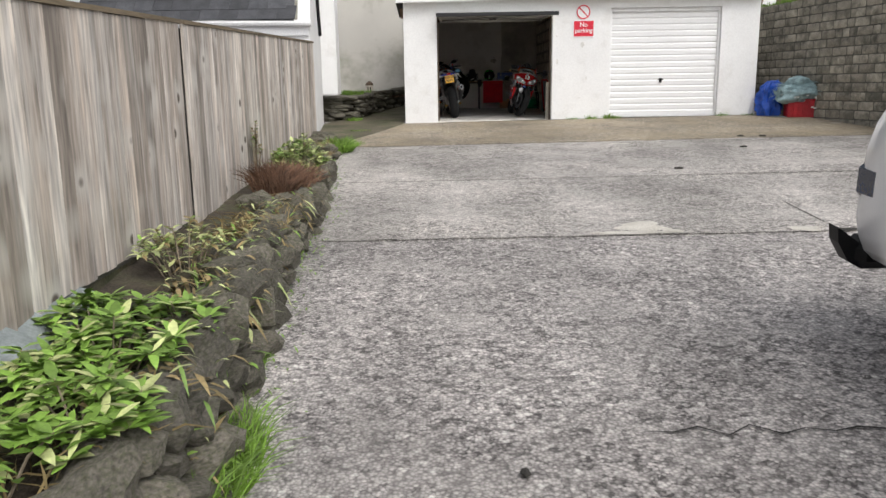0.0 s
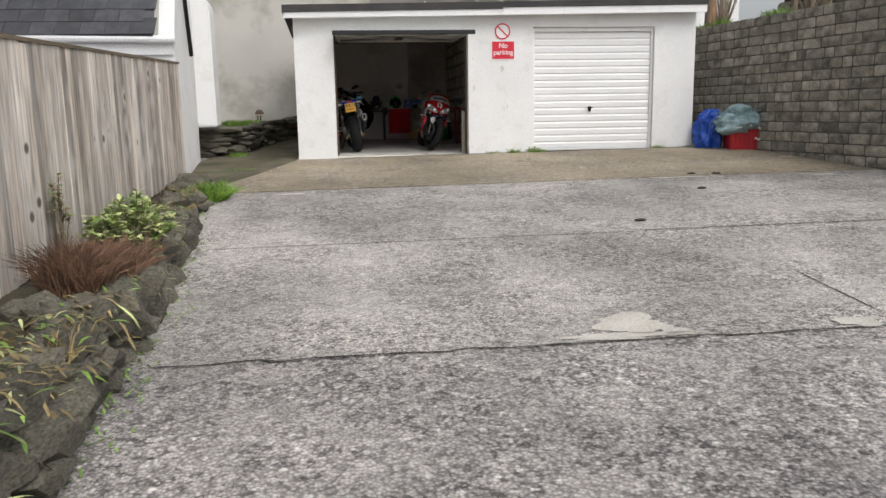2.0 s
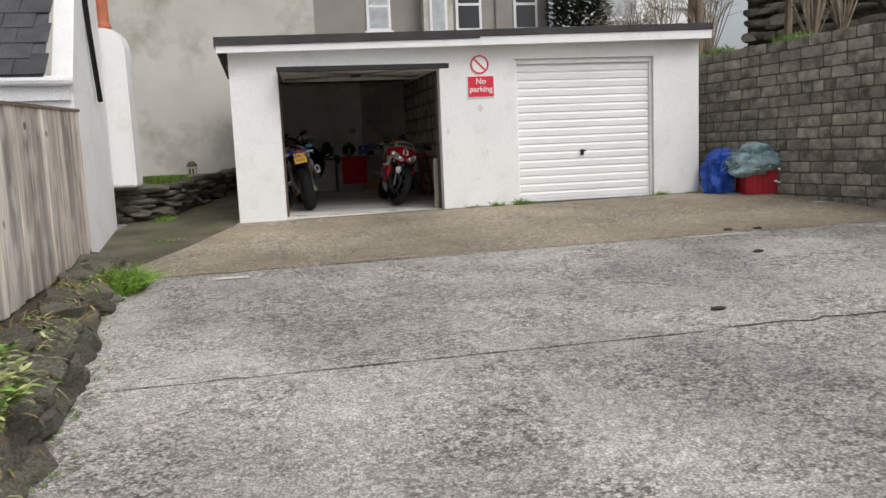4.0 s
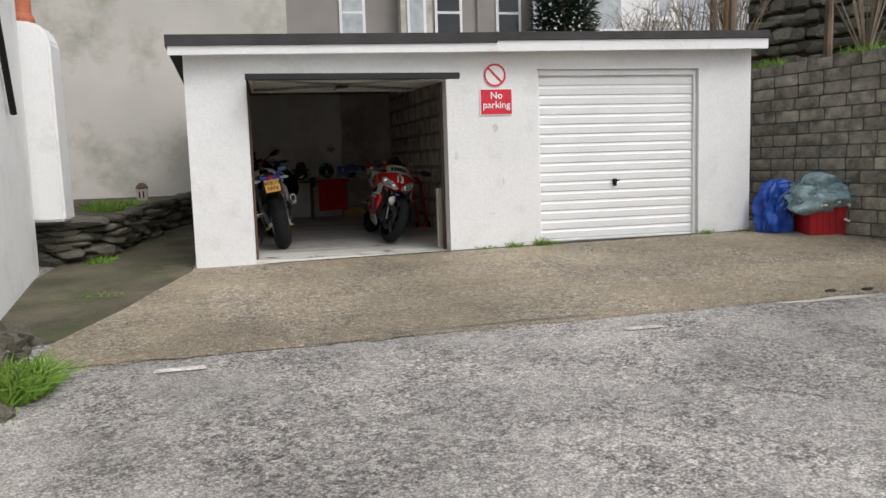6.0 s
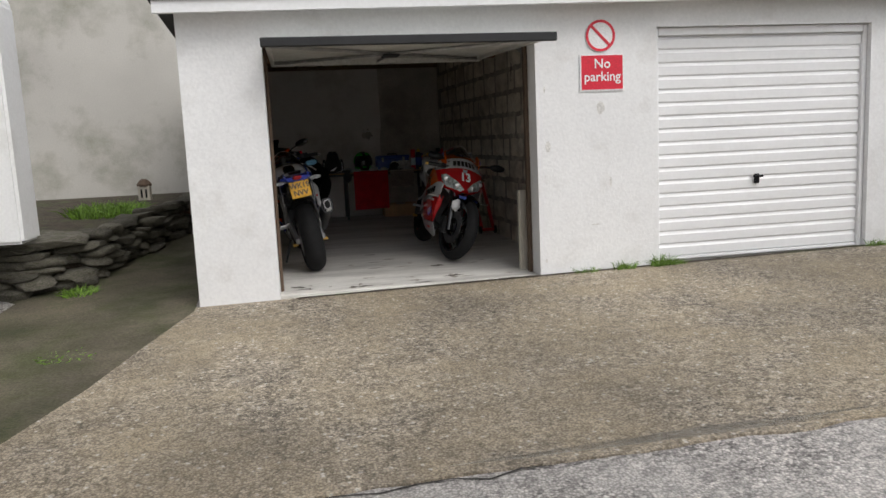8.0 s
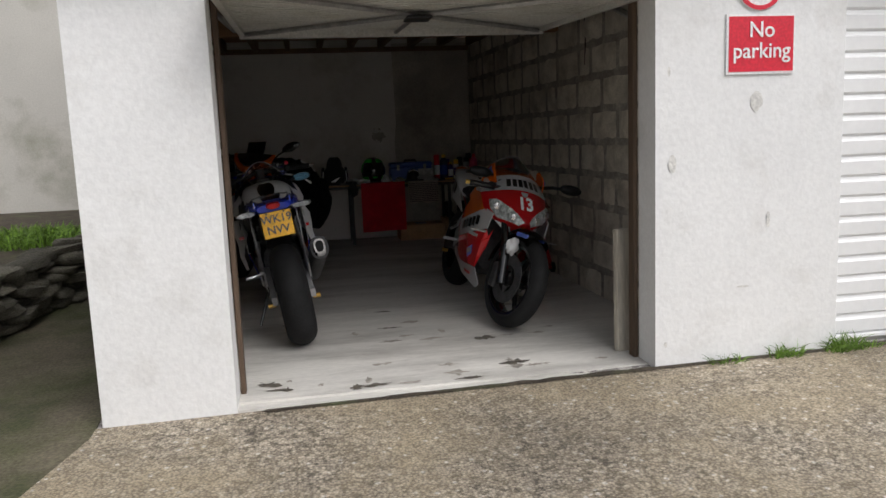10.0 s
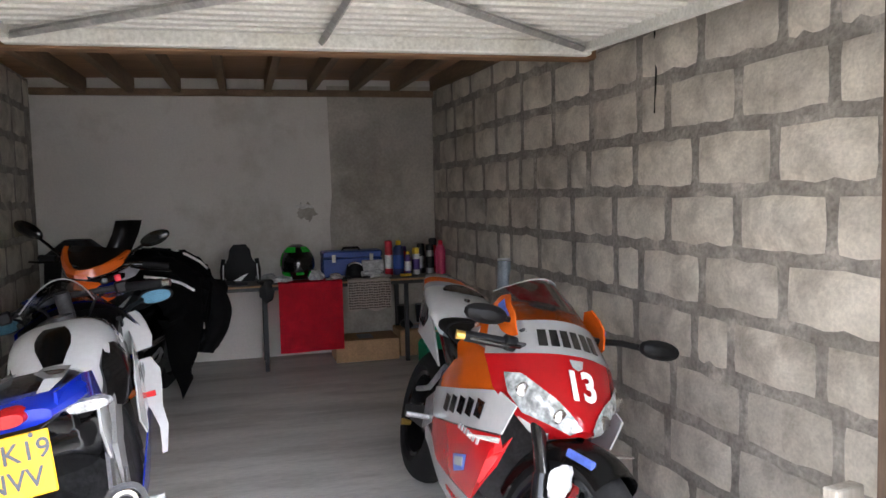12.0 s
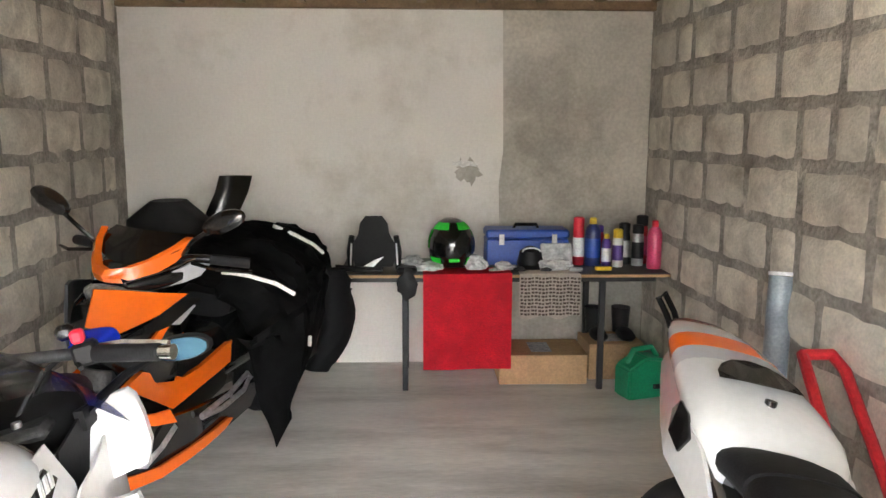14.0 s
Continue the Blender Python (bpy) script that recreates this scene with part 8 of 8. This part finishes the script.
def cloth(u, v, lift=0.0):
    """A point of the draped jacket: u from the tail to the front, v across."""
    left = v < 0
    top = float(np.interp(u, [0, 0.2, 0.5, 0.8, 1], [0.86, 0.97, 1.00, 0.94, 0.84])) + lift
    half = float(np.interp(u, [0, 0.2, 0.5, 0.8, 1], [0.16, 0.28, 0.37, 0.42, 0.31] if left else [0.14, 0.24, 0.26, 0.24, 0.17])) + lift
    hang = float(np.interp(u, [0, 0.15, 0.4, 0.58, 0.70, 0.80, 0.86, 0.92, 1], [0.5, 0.38, 0.32, 0.26, 0.20, 0.10, 0.30, 0.58, 0.64] if left else [0.55, 0.40, 0.36, 0.4, 0.44, 0.5, 0.52, 0.55, 0.62]))
    a = abs(v)
    if a < 0.55:
        x, z = half * math.sin(a / 0.55 * math.pi / 2), top - 0.22 * (1 - math.cos(a / 0.55 * math.pi / 2))
    else:
        q = (a - 0.55) / 0.45
        x, z = half + 0.035 * math.sin(q * 3) - 0.10 * q, (top - 0.22) + (hang - top + 0.22) * q
    f = fold(u * 3, v * 2.2, 1.0) * 1.5
    return (math.copysign(x + f * 1.3, v) if a > 0.05 else x * v, -0.25 + 1.12 * u + f * 0.7, z + f)


bm = bmesh.new()
loft([[cloth(i / 50, k / 20 - 1) for k in range(41)] for i in range(51)], bm, False, False)
bmesh.ops.solidify(bm, geom=bm.faces[:], thickness=0.016)
part("shell", bm, M_CLOTH, jk, smooth=True)
sleeve = []
for i in range(12):
    u = i / 11
    sleeve.append([(-0.30 - 0.09 * math.sin(u * 3) - (0.10 - 0.05 * u) * math.cos(a) + fold(u * 2, a, 9), 0.10 + 0.05 * u + (0.12 - 0.03 * u) * math.sin(a), 0.80 - 0.50 * u + 0.02 * math.sin(a)) for a in [2 * math.pi * k / 16 for k in range(16)]])
part("sleeve", loft(sleeve), M_CLOTH, jk, "black sleeve hanging down", True)
for pts in ([(0.93, -0.12), (0.90, -0.22), (0.86, -0.32), (0.82, -0.42)], [(0.50, -0.10), (0.46, -0.20), (0.40, -0.30), (0.34, -0.38)], [(0.66, -0.70), (0.68, -0.73)]):
    part("reflective_piping", tube([cloth(u, v, 0.014) for u, v in pts], 0.009, sides=5), M_REFLECT, jk)

# ---- pieces: fence boards, wall blocks ----
board_meshes = []
rng = random.Random(21)
for k in range(6):
    bm = bmesh.new()
    w = 0.0585 + 0.002 * (k % 3)
    rows = []
    for i in range(7):
        z = i / 6
        dx = 0.0025 * noise.noise((z * 5, k, 0))
        rows.append([bm.verts.new((dx, -w, z)), bm.verts.new((0.016 + dx, -w + 0.003, z)), bm.verts.new((0.020 + dx, w - 0.003, z)), bm.verts.new((dx, w, z))])
    for a, b in zip(rows, rows[1:]):
        for j in range(4):
            bm.faces.new((a[j], a[(j + 1) % 4], b[(j + 1) % 4], b[j]))
    bm.faces.new(rows[0][::-1])
    bm.faces.new(rows[-1])
    board_meshes.append(mesh_of(bm, "board", M_FENCE))
y = -2.0
while y < 12.68:
    if abs(y - 5.42) < 0.065:
        y = 5.49
    z0 = fence_foot(y) + rng.uniform(-0.012, 0.012)
    z1 = 1.98 + 0.038 * (y - 3.3) + rng.uniform(-0.008, 0.008)
    b = new("board", board_meshes[rng.randrange(6)])
    b.parent = fence
    b.matrix_world = pose(fence_x(y) + rng.uniform(0, 0.004), y, z0, rng.uniform(-0.25, 0.25), 0, 3.8 + rng.uniform(-1.2, 1.2)) @ Matrix.Diagonal((1, 1, z1 - z0, 1))
    y += 0.127
# dark sheet added behind the boards so their gaps read as shade
part("backing", prism([(-2.1, 0.74), (12.7, 0.96), (12.7, 2.30), (-2.1, 1.76)], lambda p: fence_x(p[0]) - 0.05, lambda p: fence_x(p[0]) - 0.012, "x"), M_CRACK_AND_GAP, fence)
part("capping", prism([(-2.1, 1.775), (5.40, 2.06), (5.40, 2.085), (-2.1, 1.80)], lambda p: fence_x(p[0]) - 0.03, lambda p: fence_x(p[0]) + 0.03, "x"), M_GRAVEL, fence)
part("capping", prism([(5.44, 2.062), (12.72, 2.338), (12.72, 2.363), (5.44, 2.087)], lambda p: fence_x(p[0]) - 0.03, lambda p: fence_x(p[0]) + 0.03, "x"), M_GRAVEL, fence)


def block_mesh(name, mat, length, height, depth, k, gap):
    """A rough block face, pillowed and uneven at its edges; local x along the wall, y out of it."""
    bm = bmesh.new()
    nx, nz = 5, 4
    grid = []
    for j in range(nz + 1):
        row = []
        for i in range(nx + 1):
            u, v = i / nx - 0.5, j / nz - 0.5
            edge = max(abs(u), abs(v)) > 0.49
            wob = 0.45 * gap * noise.noise((u * 4 + k * 3, v * 4, k))
            x = u * (length - gap) + (wob if abs(u) > 0.49 else 0)
            z = v * (height - gap) + (wob if abs(v) > 0.49 else 0)
            if abs(u) > 0.49 and abs(v) > 0.49:
                x *= 0.975
                z *= 0.95
            d = depth * (0.10 if edge else 1.0) + 0.005 * noise.noise((u * 6, v * 6, k * 5.1))
            row.append(bm.verts.new((x, d, z)))
        grid.append(row)
    for j in range(nz):
        for i in range(nx):
            bm.faces.new((grid[j][i], grid[j][i + 1], grid[j + 1][i + 1], grid[j + 1][i]))
    return mesh_of(bm, name, mat, True)


def lay_blocks(parent, mat, a, b, z_low, z_high, size, gap, seed, out, depth=0.012, z_shift=0.0, jitter=0.02):
    """Courses of blocks on the vertical plane from a to b; out: which side they face."""
    rng = random.Random(seed)
    kinds = [block_mesh("block", mat, size[0], size[1], depth, seed + k, gap) for k in range(7)]
    half = [block_mesh("block", mat, size[0] * 0.5, size[1], depth, seed + 20 + k, gap) for k in range(2)]
    a, b = Vector(a), Vector(b)
    length = (b - a).length
    way = (b - a).normalized()
    turn = math.degrees(math.atan2(way.y, way.x))
    normal = Vector((-way.y, way.x)) * out
    course = 0
    z = z_low + z_shift
    while z + size[1] * 0.5 < z_high:
        s = -size[0] * (0.5 if course % 2 else 0.0) + rng.uniform(-0.05, 0.05)
        while s < length:
            me, w = (kinds[rng.randrange(7)], size[0]) if rng.random() > 0.12 else (half[rng.randrange(2)], size[0] * 0.5)
            mid = s + w / 2
            if w * 0.3 < mid < length - w * 0.3:
                if mid - w / 2 < 0 or mid + w / 2 > length:
                    lo, hi = max(0, mid - w / 2), min(length, mid + w / 2)
                    scale, mid = (hi - lo) / w, (lo + hi) / 2
                else:
                    scale = 1
                p = a + way * mid
                ob = new("block", me)
                ob.parent = parent
                ob.matrix_world = pose(p.x + normal.x * 0.001, p.y + normal.y * 0.001, z + size[1] / 2, 0, rng.uniform(-0.6, 0.6), turn + (0 if out > 0 else 180)) @ Matrix.Diagonal((scale, 1 + rng.uniform(-0.3, 0.4), rng.uniform(0.97, 1.01), 1))
            s += w
        z += size[1]
        course += 1


inner = [o for o in garage.children if o.name.startswith("side_wall")]
lay_blocks(inner[0], M_BLOCK_IN, (left_wall(15.1), 15.1), (left_wall(BACK - 0.01), BACK - 0.01), 1.0, 3.25, (0.445, 0.232), 0.046, 1, -1, 0.014)
lay_blocks(inner[1], M_BLOCK_IN, (right_wall(15.12), 15.12), (right_wall(BACK - 0.01), BACK - 0.01), 1.0, 3.25, (0.445, 0.232), 0.046, 2, 1, 0.014)
lay_blocks(retaining, M_BLOCK_OUT, (far_wall_x(10.4), 10.4), (far_wall_x(16.4), 16.4), 0.72, 3.1, (0.37, 0.148), 0.016, 3, 1, 0.012)
